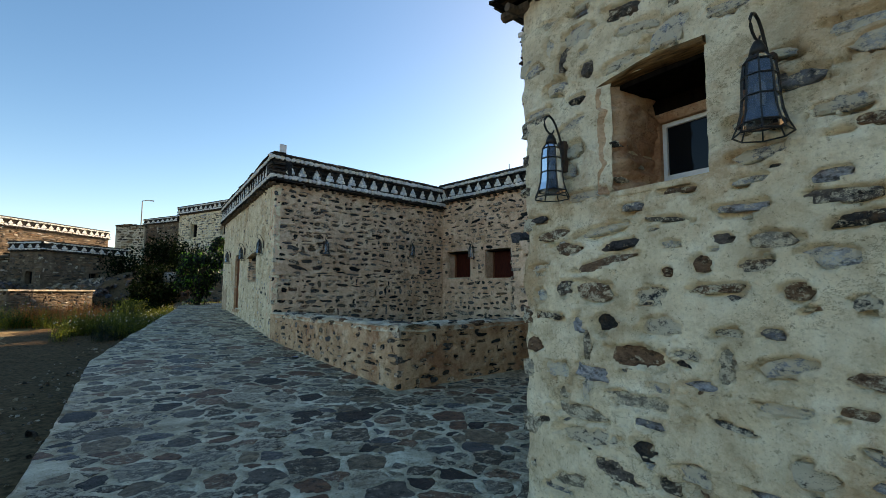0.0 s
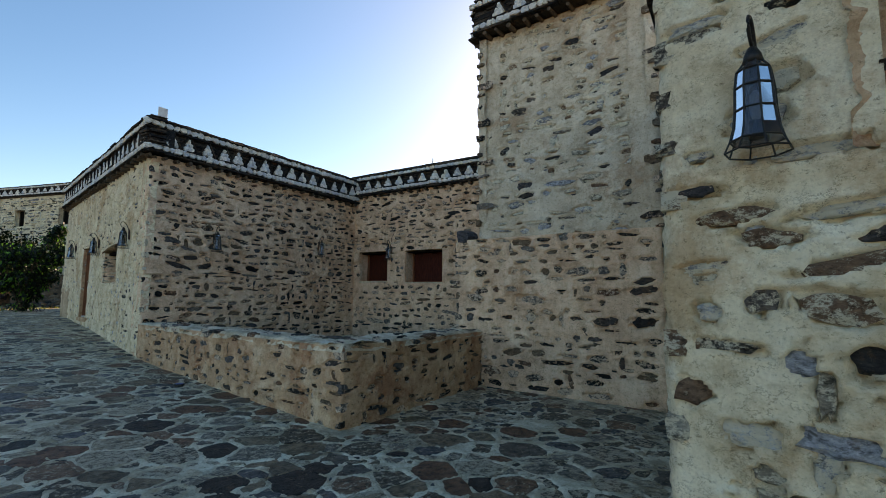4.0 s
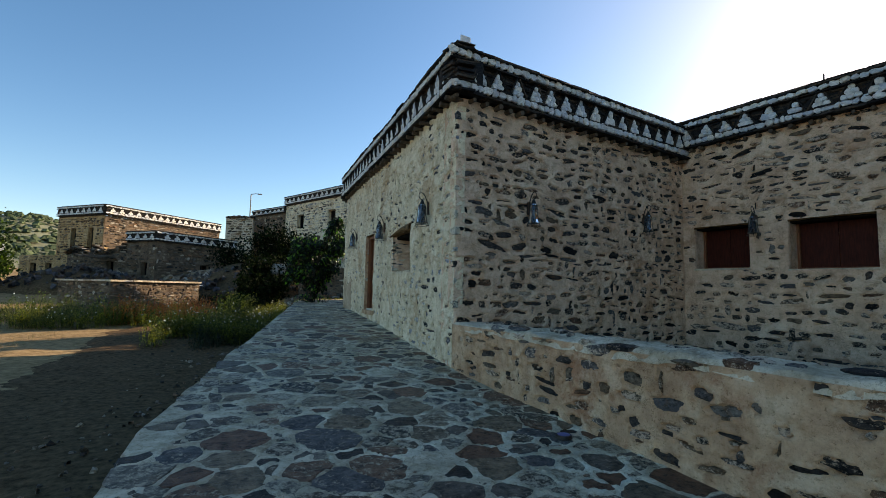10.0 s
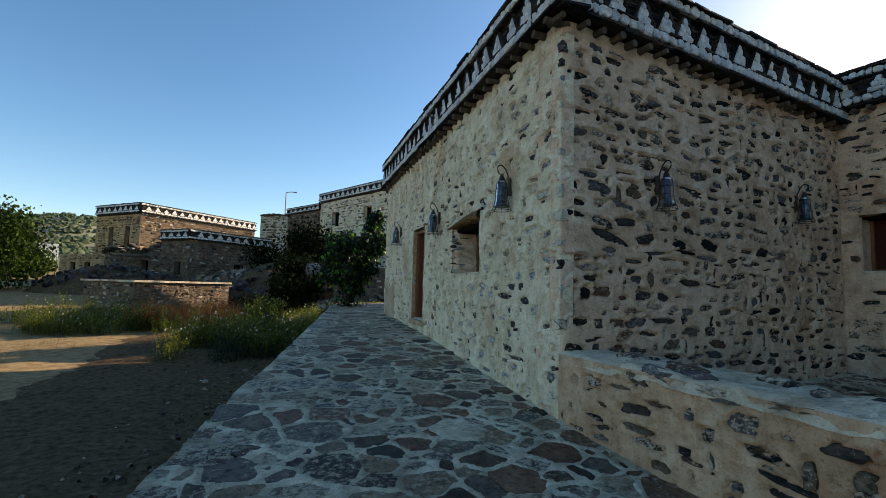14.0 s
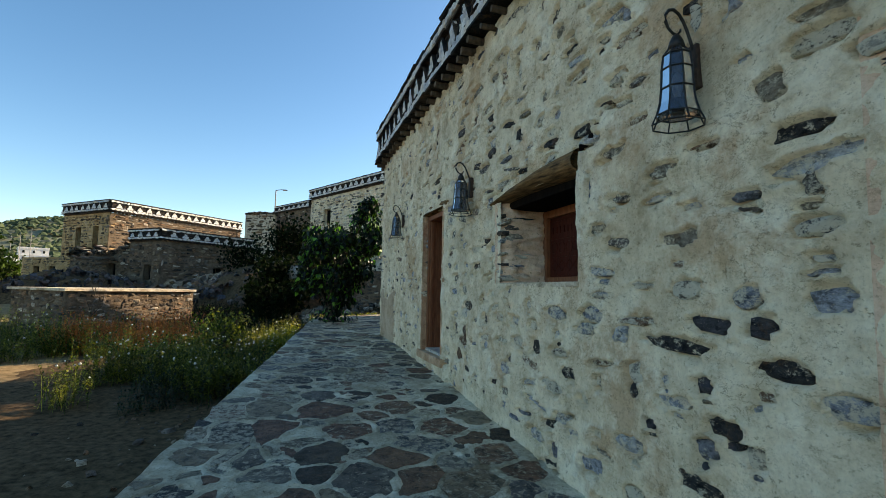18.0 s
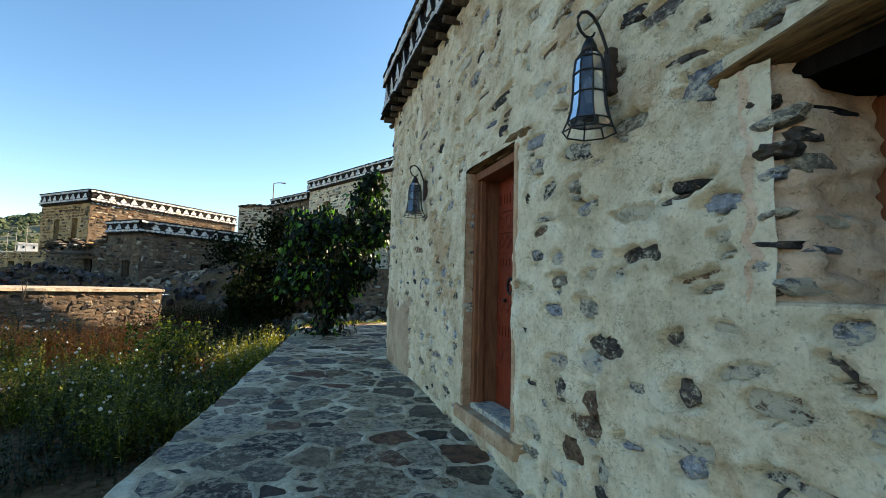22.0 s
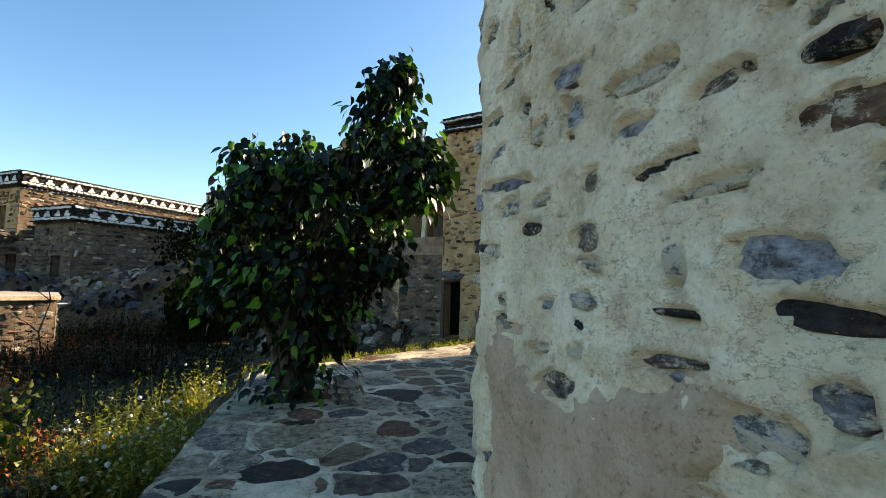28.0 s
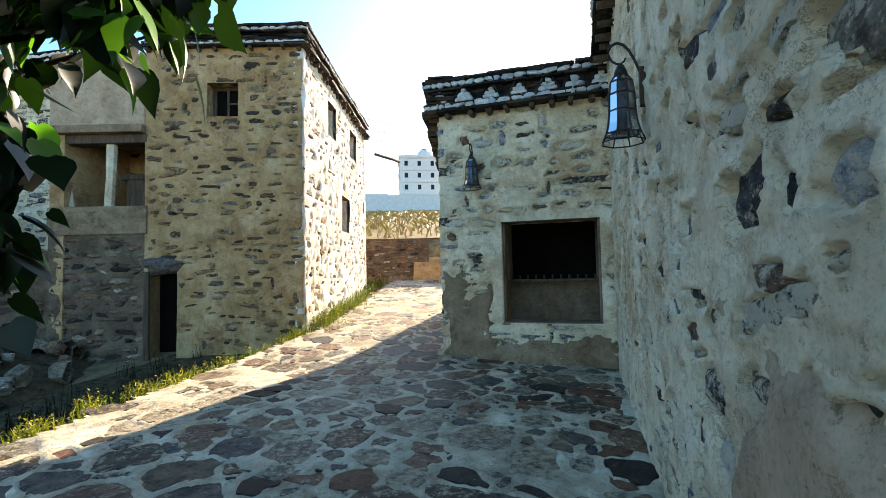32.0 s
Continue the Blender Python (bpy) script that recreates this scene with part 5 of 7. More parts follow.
def timber(length, w, d, seed, bend=0.03):
    """A rough hewn beam along x, its middle at the origin."""
    r = np.random.default_rng(seed)
    bm = bmesh.new()
    n = 14
    pts = [(-length / 2 + length * k / n, 0.012 * math.sin(k), bend * math.sin(math.pi * k / n) + r.uniform(-0.008, 0.008)) for k in range(n + 1)]
    rings = []
    for p in pts:
        a0 = r.uniform(-0.05, 0.05)
        rings.append([bm.verts.new((p[0], p[1] + d * (0.92 + 0.16 * r.random()) * sy, p[2] + w * (0.85 + 0.3 * r.random()) * sz)) for sy, sz in ((-1, -0.8), (-0.2, -1), (0.7, -0.95), (1, -0.3), (0.95, 0.5), (0.4, 1), (-0.5, 1), (-1, 0.6))])
    for r0, r1 in zip(rings, rings[1:]):
        for k in range(8):
            bm.faces.new((r0[k], r1[k], r1[(k + 1) % 8], r0[(k + 1) % 8]))
    bm.faces.new(rings[0])
    bm.faces.new(rings[-1][::-1])
    return bm


def carved(bm, x0, x1, z0, z1, y, seed):
    """Low relief on a door panel: fillets, lozenges and tooth rows."""
    r = np.random.default_rng(seed)
    n = max(2, int((x1 - x0) / 0.11))
    kind = seed % 3
    for k in range(n):
        c = x0 + (k + 0.5) * (x1 - x0) / n
        w = (x1 - x0) / n
        zc = (z0 + z1) / 2
        hh = (z1 - z0) * 0.42
        if kind == 0:
            for sx in (-1, 1):
                for sz in (-1, 1):
                    tube(bm, [(c, y, zc + sz * hh), (c + sx * w * 0.45, y, zc)], 0.0045, 4)
        elif kind == 1:
            tube(bm, [(c + w * 0.42 * math.cos(a), y, zc + hh * math.sin(a)) for a in np.linspace(0, 2 * math.pi, 13)], 0.0045, 4)
        else:
            for s in (-0.25, 0.25):
                box(bm, c + s * w - w * 0.1, y - 0.004, zc - hh * 0.7, c + s * w + w * 0.1, y + 0.005, zc + hh * 0.5)
    return bm


def log_lintel(x0, x1, z, thick, thin, seed, front=0.09, back=-0.16):
    """A split log over an opening: thick at one end, tapering to the other, scooped below and ridged along its grain."""
    us, ks = np.linspace(0, 1, 40), np.linspace(0, 1, 22)
    Uu, Kk = np.meshgrid(us, ks)
    top = thick + (thin - thick) * Uu ** 1.2
    ang = math.pi * (1.02 * Kk - 0.5)
    grain = 0.012 * vnoise(Uu * 2.2, Kk * 16, seed, 3) + 0.010 * vnoise(Uu * 5, Kk * 5, seed + 1, 3)
    Y = back + (front - back) * np.cos(ang) ** 0.55 + grain - 0.03 * Uu ** 4
    Z = z + top / 2 * (1 + np.sin(ang)) + 0.022 * np.sin(Uu * 3.1) + 0.012 * vnoise(Uu * 4, Kk * 2, seed + 2, 3)
    P = np.stack([x0 + (x1 - x0) * Uu, Y, Z], -1).reshape(-1, 3)
    J, I_ = np.meshgrid(np.arange(21), np.arange(39), indexing="ij")
    k = (J * 40 + I_).ravel()
    faces = np.stack([k, k + 40, k + 41, k + 1], -1).tolist()
    faces += [tuple(range(0, 880, 40)), tuple(range(39, 880, 40))[::-1]]
    return mesh_of("lintel", P, faces, M_OLDWOOD, True)


def reveal_skin(th, w, h, depth, seed, mat):
    """The render that turns from the wall's face into a deep opening with a soft, uneven edge."""
    Y, Z = np.meshgrid(np.linspace(-depth + 0.035, 0.045, 34), np.linspace(0.004, h - 0.02, 60))
    X = w / 2 - 0.035 + 0.05 * vnoise(Y * 3, Z * 9, seed, 3) + 0.035 * vnoise(Y * 6, Z * 26, seed + 1, 3) + 0.14 * np.clip((Y + 0.10) / 0.145, 0, 1) ** 2
    X = np.minimum(X, w / 2 + 0.11)
    J, I_ = np.meshgrid(np.arange(59), np.arange(33), indexing="ij")
    k = (J * 34 + I_).ravel()
    skin = new("reveal_render", mesh_of("reveal_render", np.stack([X, Y, Z], -1).reshape(-1, 3), np.stack([k, k + 34, k + 35, k + 1], -1).tolist(), mat, True))
    skin.parent = th
    tagged(skin, label="rounded brown rendered reveal with thin courses")


def shutter_window(name, m, u0, u1, z0, z1, depth, label, frame_mat, leaf_mat_, seed, leaves=2, lintel=True, carve=True, sill=True, reveal=None):
    th = stand(name, label, "window", m, (u0 + u1) / 2, z0)
    w, h = u1 - u0, z1 - z0
    y = -depth
    f = 0.075 if carve else 0.05
    full, h = h, h - (0.09 if carve else 0.0)
    for nm, b in (("jamb", (-w / 2, y - 0.05, 0, -w / 2 + f, y + 0.03, h)), ("jamb", (w / 2 - f, y - 0.05, 0, w / 2, y + 0.03, h)), ("head", (-w / 2 + f, y - 0.05, h - f, w / 2 - f, y + 0.03, h)), ("bottom_rail", (-w / 2 + f, y - 0.05, 0, w / 2 - f, y + 0.03, f))):
        part(nm, boxed(*b, bevel=0.006), frame_mat, th)
    lw = (w - 2 * f) / leaves
    for k in range(leaves):
        x0 = -w / 2 + f + k * lw
        leaf = part("shutter", boxed(x0 + 0.004, y - 0.035, f, x0 + lw - 0.004, y - 0.01, h - f, bevel=0.004), leaf_mat_, th, "carved red-brown wooden shutter" if carve else "")
        if carve:
            for i in range(3):
                za, zb = f + (h - 2 * f) * (0.08 + 0.3 * i), f + (h - 2 * f) * (0.30 + 0.3 * i)
                part("carving", carved(bmesh.new(), x0 + 0.03, x0 + lw - 0.03, za, zb, y - 0.008, seed + i), leaf_mat_, leaf)
            for i in range(4):
                zz = f + (h - 2 * f) * (0.04 + 0.3 * i)
                part("fillet", boxed(x0 + 0.015, y - 0.012, zz - 0.006, x0 + lw - 0.015, y - 0.003, zz + 0.006), leaf_mat_, leaf)
    h = full
    if lintel:
        if carve:
            part("lintel", log_lintel(-w / 2 - 0.02, w / 2 + 0.22, h - 0.035, 0.21, 0.05, seed), M_OLDWOOD, th, "rough weathered timber lintel", True)
        else:
            lt = part("lintel", timber(w + 0.3, 0.06, 0.10, seed, 0.03), M_OLDWOOD, th, "rough weathered timber lintel", True)
            lt.matrix_basis = Matrix.Translation((0.02, -0.09, h + 0.02))
        # added near-black boards paint the shade below the lintel
        part("soffit", boxed(-w / 2 + 0.004, -depth - 0.05, h - (0.088 if carve else 0.06), w / 2 - 0.004, -0.06, h - 0.004), M_SHADEWOOD, th, "near-black boards painting the shade under the lintel")
    if sill:
        part("sill", boxed(-w / 2 - 0.01, -depth + 0.02, -0.03, w / 2 + 0.02, 0.032, 0.012, bevel=0.012), M_CAP, th, "pale rendered sill")
    if carve:
        reveal_skin(th, w, h, depth, 83, M_PINK)
        # near-black slivers paint the dark depth of the crack above the lintel
        for (x, z, ln, a) in ((-w / 2 - 0.06, h + 0.15, 0.14, 0.45), (-w / 2 - 0.23, h + 0.24, 0.07, 0.5)):
            end = part("broken_end", timber(2 * ln, 0.022, 0.02, seed), M_SHADEWOOD, th, "near-black sliver painting the depth of a crack")
            end.matrix_basis = Matrix.Translation((x, -0.012, z)) @ Matrix.Rotation(a, 4, "Y")
    return th


shutter_window("window_west", FACADE[1], WIN[0], WIN[1], WIN[2], WIN[3], 0.46, "deep window with carved red-brown shutters", M_FRAMEWOOD, M_REDWOOD, 3)
for nm, ww in (("window_back_1", WA), ("window_back_2", WB), ("window_back_3", WC)):
    shutter_window(nm, MB, ww[0], ww[1], ww[2], ww[3], 0.38, "deep small window with a dark red wooden shutter", M_FRAMEWOOD, M_REDWOOD, 5, carve=False)
# thin stones laid into the window reveal
rr = np.random.default_rng(81)
reveal = tagged(new("reveal_stones"), "thin stones in the reveal of the deep window", "stone", kind="structure")
reveal.matrix_world = FACADE[1]
lot = Lot("reveal_stone", reveal, M_STONE)
for u, sgn in ((WIN[1], -1), (DOOR[1], -1)):
    z = WIN[2] + 0.06 if u == WIN[1] else DOOR[2] + 0.15
    top = WIN[3] if u == WIN[1] else DOOR[3] - 0.1
    while z < top - 0.05:
        lot.add(int(rr.integers(len(UNITS))), FACADE[1] @ Matrix.Translation((u - (0.03 if u == WIN[1] else 0.002), -rr.uniform(0.05, 0.22), z)) @ Matrix.Rotation(radians(90), 4, "Z") @ Matrix.Diagonal((rr.uniform(0.04, 0.15), 0.016, rr.uniform(0.012, 0.05), 1)), z)
        z += rr.uniform(0.07, 0.18)
z = WIN[2] + 0.04
while z < WIN[3] - 0.06:
    lot.add(int(rr.integers(len(UNITS))), FACADE[1] @ Matrix.Translation((WIN[1] + rr.uniform(0.0, 0.07), rr.uniform(0.004, 0.024), z)) @ Matrix.Rotation(rr.normal(0.22, 0.12), 4, "Z") @ Matrix.Rotation(rr.normal(0, 0.15), 4, "Y") @ Matrix.Diagonal((rr.uniform(0.04, 0.10), 0.026, rr.uniform(0.014, 0.036), 1)), z)
    z += rr.uniform(0.06, 0.13)
lot.build(300)


def main_door():
    w, h = DOOR[1] - DOOR[0], DOOR[3] - DOOR[2]
    th = stand("door_west", "tall carved red-brown wooden door, closed, in a moulded frame", "door", FACADE[1], (DOOR[0] + DOOR[1]) / 2, DOOR[2])
    y = -0.10
    for s in (-1, 1):
        part("jamb", boxed(s * w / 2, y - 0.16, 0.0, s * (w / 2 - 0.07), y + 0.06, h - 0.03, bevel=0.008), M_FRAMEWOOD, th)
        part("moulding", boxed(s * (w / 2 - 0.07), y - 0.02, 0.0, s * (w / 2 - 0.095), y + 0.03, h - 0.08, bevel=0.006), M_FRAMEWOOD, th)
        part("frame_render", boxed(s * w / 2, y - 0.02, 0, s * (w / 2 + 0.05), 0.035, h - 0.02, bevel=0.015), M_BENCH, th, "brown rendered reveal")
    part("head", boxed(-w / 2 + 0.07, y - 0.16, h - 0.10, w / 2 - 0.07, y + 0.06, h - 0.03, bevel=0.008), M_FRAMEWOOD, th)
    lt = part("lintel", timber(w + 0.42, 0.05, 0.10, 9, 0.03), M_OLDWOOD, th, "rough weathered timber lintel", True)
    lt.matrix_basis = Matrix.Translation((0, -0.07, h + 0.02))
    part("threshold", boxed(-w / 2 - 0.12, -0.28, -0.10, w / 2 + 0.12, 0.07, 0.012, bevel=0.015), M_BENCH, th, "brown rendered threshold")
    part("step_stone", boxed(-w / 2 + 0.06, -0.24, 0.0, w / 2 - 0.06, -0.02, 0.05, bevel=0.012), M_STONE, th, "dark stone step")
    ld = -0.24
    leaf = part("leaf", boxed(-w / 2 + 0.095, ld - 0.04, 0.03, w / 2 - 0.095, ld, h - 0.10, bevel=0.004), M_REDDOOR, th, "carved red-brown door leaf")
    x0, x1 = -w / 2 + 0.12, w / 2 - 0.12
    zs = [0.06, 0.36, 0.56, 0.78, 0.98, 1.16, 1.33, 1.5, 1.68, 1.9]
    for i, (za, zb) in enumerate(zip(zs, zs[1:])):
        part("fillet", boxed(x0 - 0.02, ld - 0.002, za - 0.008, x1 + 0.02, ld + 0.010, za + 0.008), M_REDDOOR, leaf)
        if i not in (0, 4):
            part("carving", carved(bmesh.new(), x0, x1, za + 0.025, zb - 0.025, ld + 0.002, i), M_REDDOOR, leaf)
    part("ring_handle", tube(bmesh.new(), [(0.06 + 0.05 * math.cos(a), ld + 0.03, 1.04 + 0.065 * math.sin(a)) for a in np.linspace(0, 2 * math.pi, 17)], 0.011, 6), M_IRON, th, "black iron ring handle", True)
    part("latch", tube(bmesh.new(), [(0.20, ld, 0.92), (0.20, ld + 0.025, 0.92)], 0.016, 8), M_IRON, th)


main_door()


def wing_window():
    u0, u1, z0, z1 = WWIN
    w, h = u1 - u0, z1 - z0
    th = stand("window_wing", "deep window with a white sash and dark glass", "window", WM, (u0 + u1) / 2, z0)
    y, top, f = -0.46, h * 0.80, 0.07
    for b in ((-w / 2, y - 0.06, 0, -w / 2 + f, y + 0.05, top), (w / 2 - f, y - 0.06, 0, w / 2, y + 0.05, top), (-w / 2 + f, y - 0.06, top - f, w / 2 - f, y + 0.05, top)):
        part("frame", boxed(*b, bevel=0.008), M_BENCH, th, "tan rendered frame")
    # near-black boards, added to paint the shade above the sash
    part("soffit", boxed(-w / 2 + 0.003, y - 0.05, top, w / 2 - 0.003, y + 0.02, h - 0.003), M_SHADEWOOD, th, "near-black boards painting the shade under the lintel")
    part("soffit", boxed(-w / 2 + 0.016, y + 0.022, h - 0.045, w / 2 - 0.016, -0.05, h - 0.006), M_SHADEWOOD, th, "near-black boards painting the shade under the lintel")
    part("reveal", boxed(-w / 2 + 0.001, y, 0.01, -w / 2 + 0.012, -0.10, h - 0.004), M_BENCH, th, "brown rendered reveal")
    reveal_skin(th, w, h, 0.46, 87, M_BENCH)
    for b in ((-w / 2 + f, y - 0.02, 0, -w / 2 + f + 0.03, y + 0.015, top - f), (w / 2 - f - 0.03, y - 0.02, 0, w / 2 - f, y + 0.015, top - f), (-w / 2 + f + 0.03, y - 0.02, top - f - 0.03, w / 2 - f - 0.03, y + 0.015, top - f), (-w / 2 + f + 0.03, y - 0.02, 0.09, w / 2 - f - 0.03, y + 0.015, 0.165)):
        part("sash", boxed(*b, bevel=0.004), M_WHITEPAINT, th, "white painted sash")
    part("pane", boxed(-w / 2 + f + 0.02, y - 0.012, 0.0, w / 2 - f - 0.02, y - 0.006, top - f - 0.02), M_DARKGLASS, th, "dark window pane")
    part("sill", boxed(-w / 2 - 0.01, y + 0.06, -0.03, w / 2 + 0.03, 0.035, 0.012, bevel=0.012), M_PLASTER, th)
    part("lintel", log_lintel(-w / 2 - 0.01, w / 2 + 0.13, h - 0.03, 0.085, 0.05, 12, 0.058), M_OLDWOOD, th, "rough weathered timber lintel", True)
    for k, (yy, zz) in enumerate(((-0.06, 0.10), (-0.05, 0.34), (-0.12, 0.55), (-0.2, 0.22))):
        ob = part("reveal_stone", unit_mesh(3 + k, M_STONE), M_STONE, th)
        ob.matrix_basis = Matrix.Translation((w / 2 - 0.008, yy, zz)) @ Matrix.Rotation(radians(90), 4, "Z") @ Matrix.Diagonal((0.07 + 0.02 * k, 0.012, 0.025, 1))


wing_window()


def annex_window():
    u0, u1, z0, z1 = SWIN
    w, h = u1 - u0, z1 - z0
    th = stand("window_annex", "wide unlit window niche with a row of short bars", "window", MS, (u0 + u1) / 2, z0)
    part("back_panel", boxed(-w / 2, -0.44, 0, w / 2, -0.40, 0.55), M_RUBBLE_MORTAR, th, "dark brown rendered panel")
    part("ledge", boxed(-w / 2 + 0.01, -0.42, 0.53, w / 2 - 0.01, -0.22, 0.56, bevel=0.008), M_DARKWOOD, th)
    for k in range(11):
        x = -w / 2 + 0.08 + k * (w - 0.16) / 10
        part("bar", tube(bmesh.new(), [(x, -0.26, 0.55), (x, -0.26, 0.62)], 0.012, 6), M_IRON, th)
    part("head", timber(w + 0.3, 0.05, 0.1, 15, 0.0), M_DARKWOOD, th, "dark timber lintel", True).matrix_basis = Matrix.Translation((0, -0.10, h + 0.03))
    for s in (-1, 1):
        part("jamb", boxed(s * w / 2, -0.43, 0.56, s * (w / 2 - 0.06), -0.36, h, bevel=0.006), M_DARKWOOD, th)
    for s in (-1, 1):
        part("reveal", boxed(s * w / 2 - s * 0.001, -0.40, 0, s * w / 2 - s * 0.03, -0.02, h, bevel=0.01), M_BROWNRENDER, th, "dark rough reveal")
    part("sill", boxed(-w / 2 - 0.05, -0.40, -0.03, w / 2 + 0.05, 0.02, 0.012, bevel=0.012), M_BROWNRENDER, th, "worn brown sill")
    # near-black sheet paints the dark room behind the niche
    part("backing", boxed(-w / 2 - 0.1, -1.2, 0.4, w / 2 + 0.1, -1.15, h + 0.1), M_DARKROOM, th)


annex_window()


def entry_door():
    u0, u1, z0, z1 = DDOOR
    w, h = u1 - u0, z1 - z0
    th = stand("door_entry", "dark doorway filled with planks, its shade painted near-black", "door", DMX, (u0 + u1) / 2, z0)
    for s in (-1, 1):
        part("jamb", boxed(s * w / 2, -0.40, 0, s * (w / 2 - 0.08), -0.28, h, bevel=0.006), M_DARKWOOD, th)
    part("head", boxed(-w / 2 + 0.08, -0.40, h - 0.1, w / 2 - 0.08, -0.28, h, bevel=0.006), M_DARKWOOD, th)
    for k in range(5):
        x0 = -w / 2 + 0.08 + k * (w - 0.16) / 5
        # plank colour is nearly black to paint the shade in the doorway
        part("plank", boxed(x0 + 0.003, -0.42, 0.02, x0 + (w - 0.16) / 5 - 0.003, -0.38, h - 0.1, bevel=0.004), M_SHADEWOOD, th)
    part("knob", tube(bmesh.new(), [(0.25, -0.33, 1.05), (0.25, -0.28, 1.05)], [0.012, 0.022], 8), M_IRON, th)
    part("lintel", timber(w + 0.5, 0.07, 0.12, 19, 0.0), M_DARKWOOD, th, "", True).matrix_basis = Matrix.Translation((0, -0.1, h + 0.06))


entry_door()


def small_window(name, m, u0, u1, z0, z1, label, depth=0.2):
    th = stand(name, label, "window", m, (u0 + u1) / 2, z0)
    w, h = u1 - u0, z1 - z0
    f = 0.06
    for b in ((-w / 2, -depth - 0.05, 0, -w / 2 + f, -depth, h), (w / 2 - f, -depth - 0.05, 0, w / 2, -depth, h), (-w / 2 + f, -depth - 0.05, h - f, w / 2 - f, -depth, h), (-w / 2 + f, -depth - 0.05, 0, w / 2 - f, -depth, f), (-0.02, -depth - 0.04, f, 0.02, -depth - 0.005, h - f), (-w / 2 + f, -depth - 0.04, h * 0.5 - 0.015, -0.02, -depth - 0.005, h * 0.5 + 0.015)):
        part("frame", boxed(*b, bevel=0.004), M_DARKWOOD, th)
    # near-black sheet behind the frame paints the unlit room
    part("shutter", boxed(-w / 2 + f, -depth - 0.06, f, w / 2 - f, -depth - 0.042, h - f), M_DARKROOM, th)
    part("lintel", timber(w + 0.24, 0.04, 0.07, 25, 0.01), M_DARKWOOD, th, "", True).matrix_basis = Matrix.Translation((0, -0.06, h + 0.03))
    return th


small_window("window_house_front", M_HF, H_WIN[0], H_WIN[1], H_WIN[2], H_WIN[3], "small dark wooden window in a rubble wall")
for k, (a0, a1, z0, z1) in enumerate(H_SIDE_WINS):
    small_window("window_house_side_%d" % (k + 1), M_HS, a0, a1, z0, z1, "small dark window in a sunlit rubble wall")


def house_door():
    u0, u1, z0, z1 = H_DOOR
    th = stand("door_house", "low dark doorway under a boulder lintel", "door", M_HF, (u0 + u1) / 2, z0)
    w, h = u1 - u0, z1 - z0
    # near-black sheet stands in for the shade inside the doorway
    part("leaf", boxed(-w / 2, -0.40, 0, w / 2, -0.36, h), M_DARKROOM, th, "near-black sheet painting the unlit doorway")
    v, f = UNITS[3]
    b = part("boulder_lintel", unit_mesh(3, M_DARKSTONE), M_DARKSTONE, th, "large grey boulder")
    b.matrix_basis = Matrix.Translation((0.05, -0.02, h + 0.12)) @ Matrix.Diagonal((0.42, 0.12, 0.24, 1))
    part("post", tube(bmesh.new(), [(w / 2 + 0.02, 0.0, 0.3), (w / 2 + 0.0, 0.03, h)], [0.06, 0.05], 7), M_DARKWOOD, th)


house_door()


def loggia():
    th = stand("loggia", "open concrete loggia with posts above a dry stone wall", "loggia", frame_of(G0, HL)[1], 0, 0)
    ln = frame_of(G0, HL)[0]
    part("parapet", boxed(-0.05, -0.25, 2.72, ln, 0.06, 3.22, bevel=0.02), M_BROWNRENDER, th)
    part("floor", boxed(0, -1.4, 2.55, ln, -0.25, 2.72), M_BROWNRENDER, th)
    for u, tilt in ((0.72, -0.03), (1.42, 0.06)):
        part("post", tube(bmesh.new(), [(u, -0.12, 3.2), (u + tilt, -0.12, 3.8), (u + 1.6 * tilt, -0.12, 4.4)], [0.085, 0.078, 0.09], 7), M_PLASTER, th, "leaning whitewashed post")
    part("beam", boxed(-0.05, -0.3, 4.36, ln, 0.02, 4.52, bevel=0.02), M_DARKWOOD, th, "weathered timber beam")
    part("roof", boxed(-0.02, -1.4, 4.52, ln, 0.16, 4.66, bevel=0.015), M_BROWNRENDER, th)
    part("upper_parapet", boxed(0.0, -0.2, 4.66, ln - 0.02, 0.06, 5.72, bevel=0.03), M_PATCH, th, "smooth tan rendered parapet")
    part("shutter", boxed(0.12, -0.5, 3.22, 0.62, -0.44, 3.78, bevel=0.01), M_DARKWOOD, th, "weathered plank shutter")
    part("lintel", boxed(0.02, -0.52, 3.78, 0.72, -0.4, 3.88, bevel=0.01), M_DARKWOOD, th)
    # near-black panel paints an unlit window
    part("dark_window", boxed(ln - 0.45, -0.98, 3.2, ln - 0.15, -0.9, 3.75), M_DARKROOM, th)


loggia()


# ---- foliage ----
def leaf_shape(w=0.38, curl=0.34):
    """A heart-shaped leaf of unit length along +x, folded and drooping: points and faces."""
    top = [(0.06, 0.0), (0.0, 0.16), (0.06, 0.33), (0.22, 0.46), (0.42, 0.44), (0.60, 0.31), (0.78, 0.16), (0.9, 0.06), (1.0, 0.0)]
    n = len(top)
    v = [(max(x, 0.06), 0.0, -curl * x * x) for x, _ in top]
    for sgn in (1, -1):
        v += [(x, sgn * y * 2 * w, -curl * x * x + 0.30 * y - 0.35 * y * y) for x, y in top[1:-1]]
    f = []
    for b, sgn in ((n, 1), (2 * n - 2, -1)):
        ring = [0] + list(range(b, b + n - 2)) + [n - 1]
        for k in range(n - 1):
            q = [k, k + 1, ring[k + 1], ring[k]]
            q = [i for m, i in enumerate(q) if i not in q[:m]]
            if len(q) > 2:
                f.append(tuple(q if sgn > 0 else q[::-1]))
    return np.array(v), f


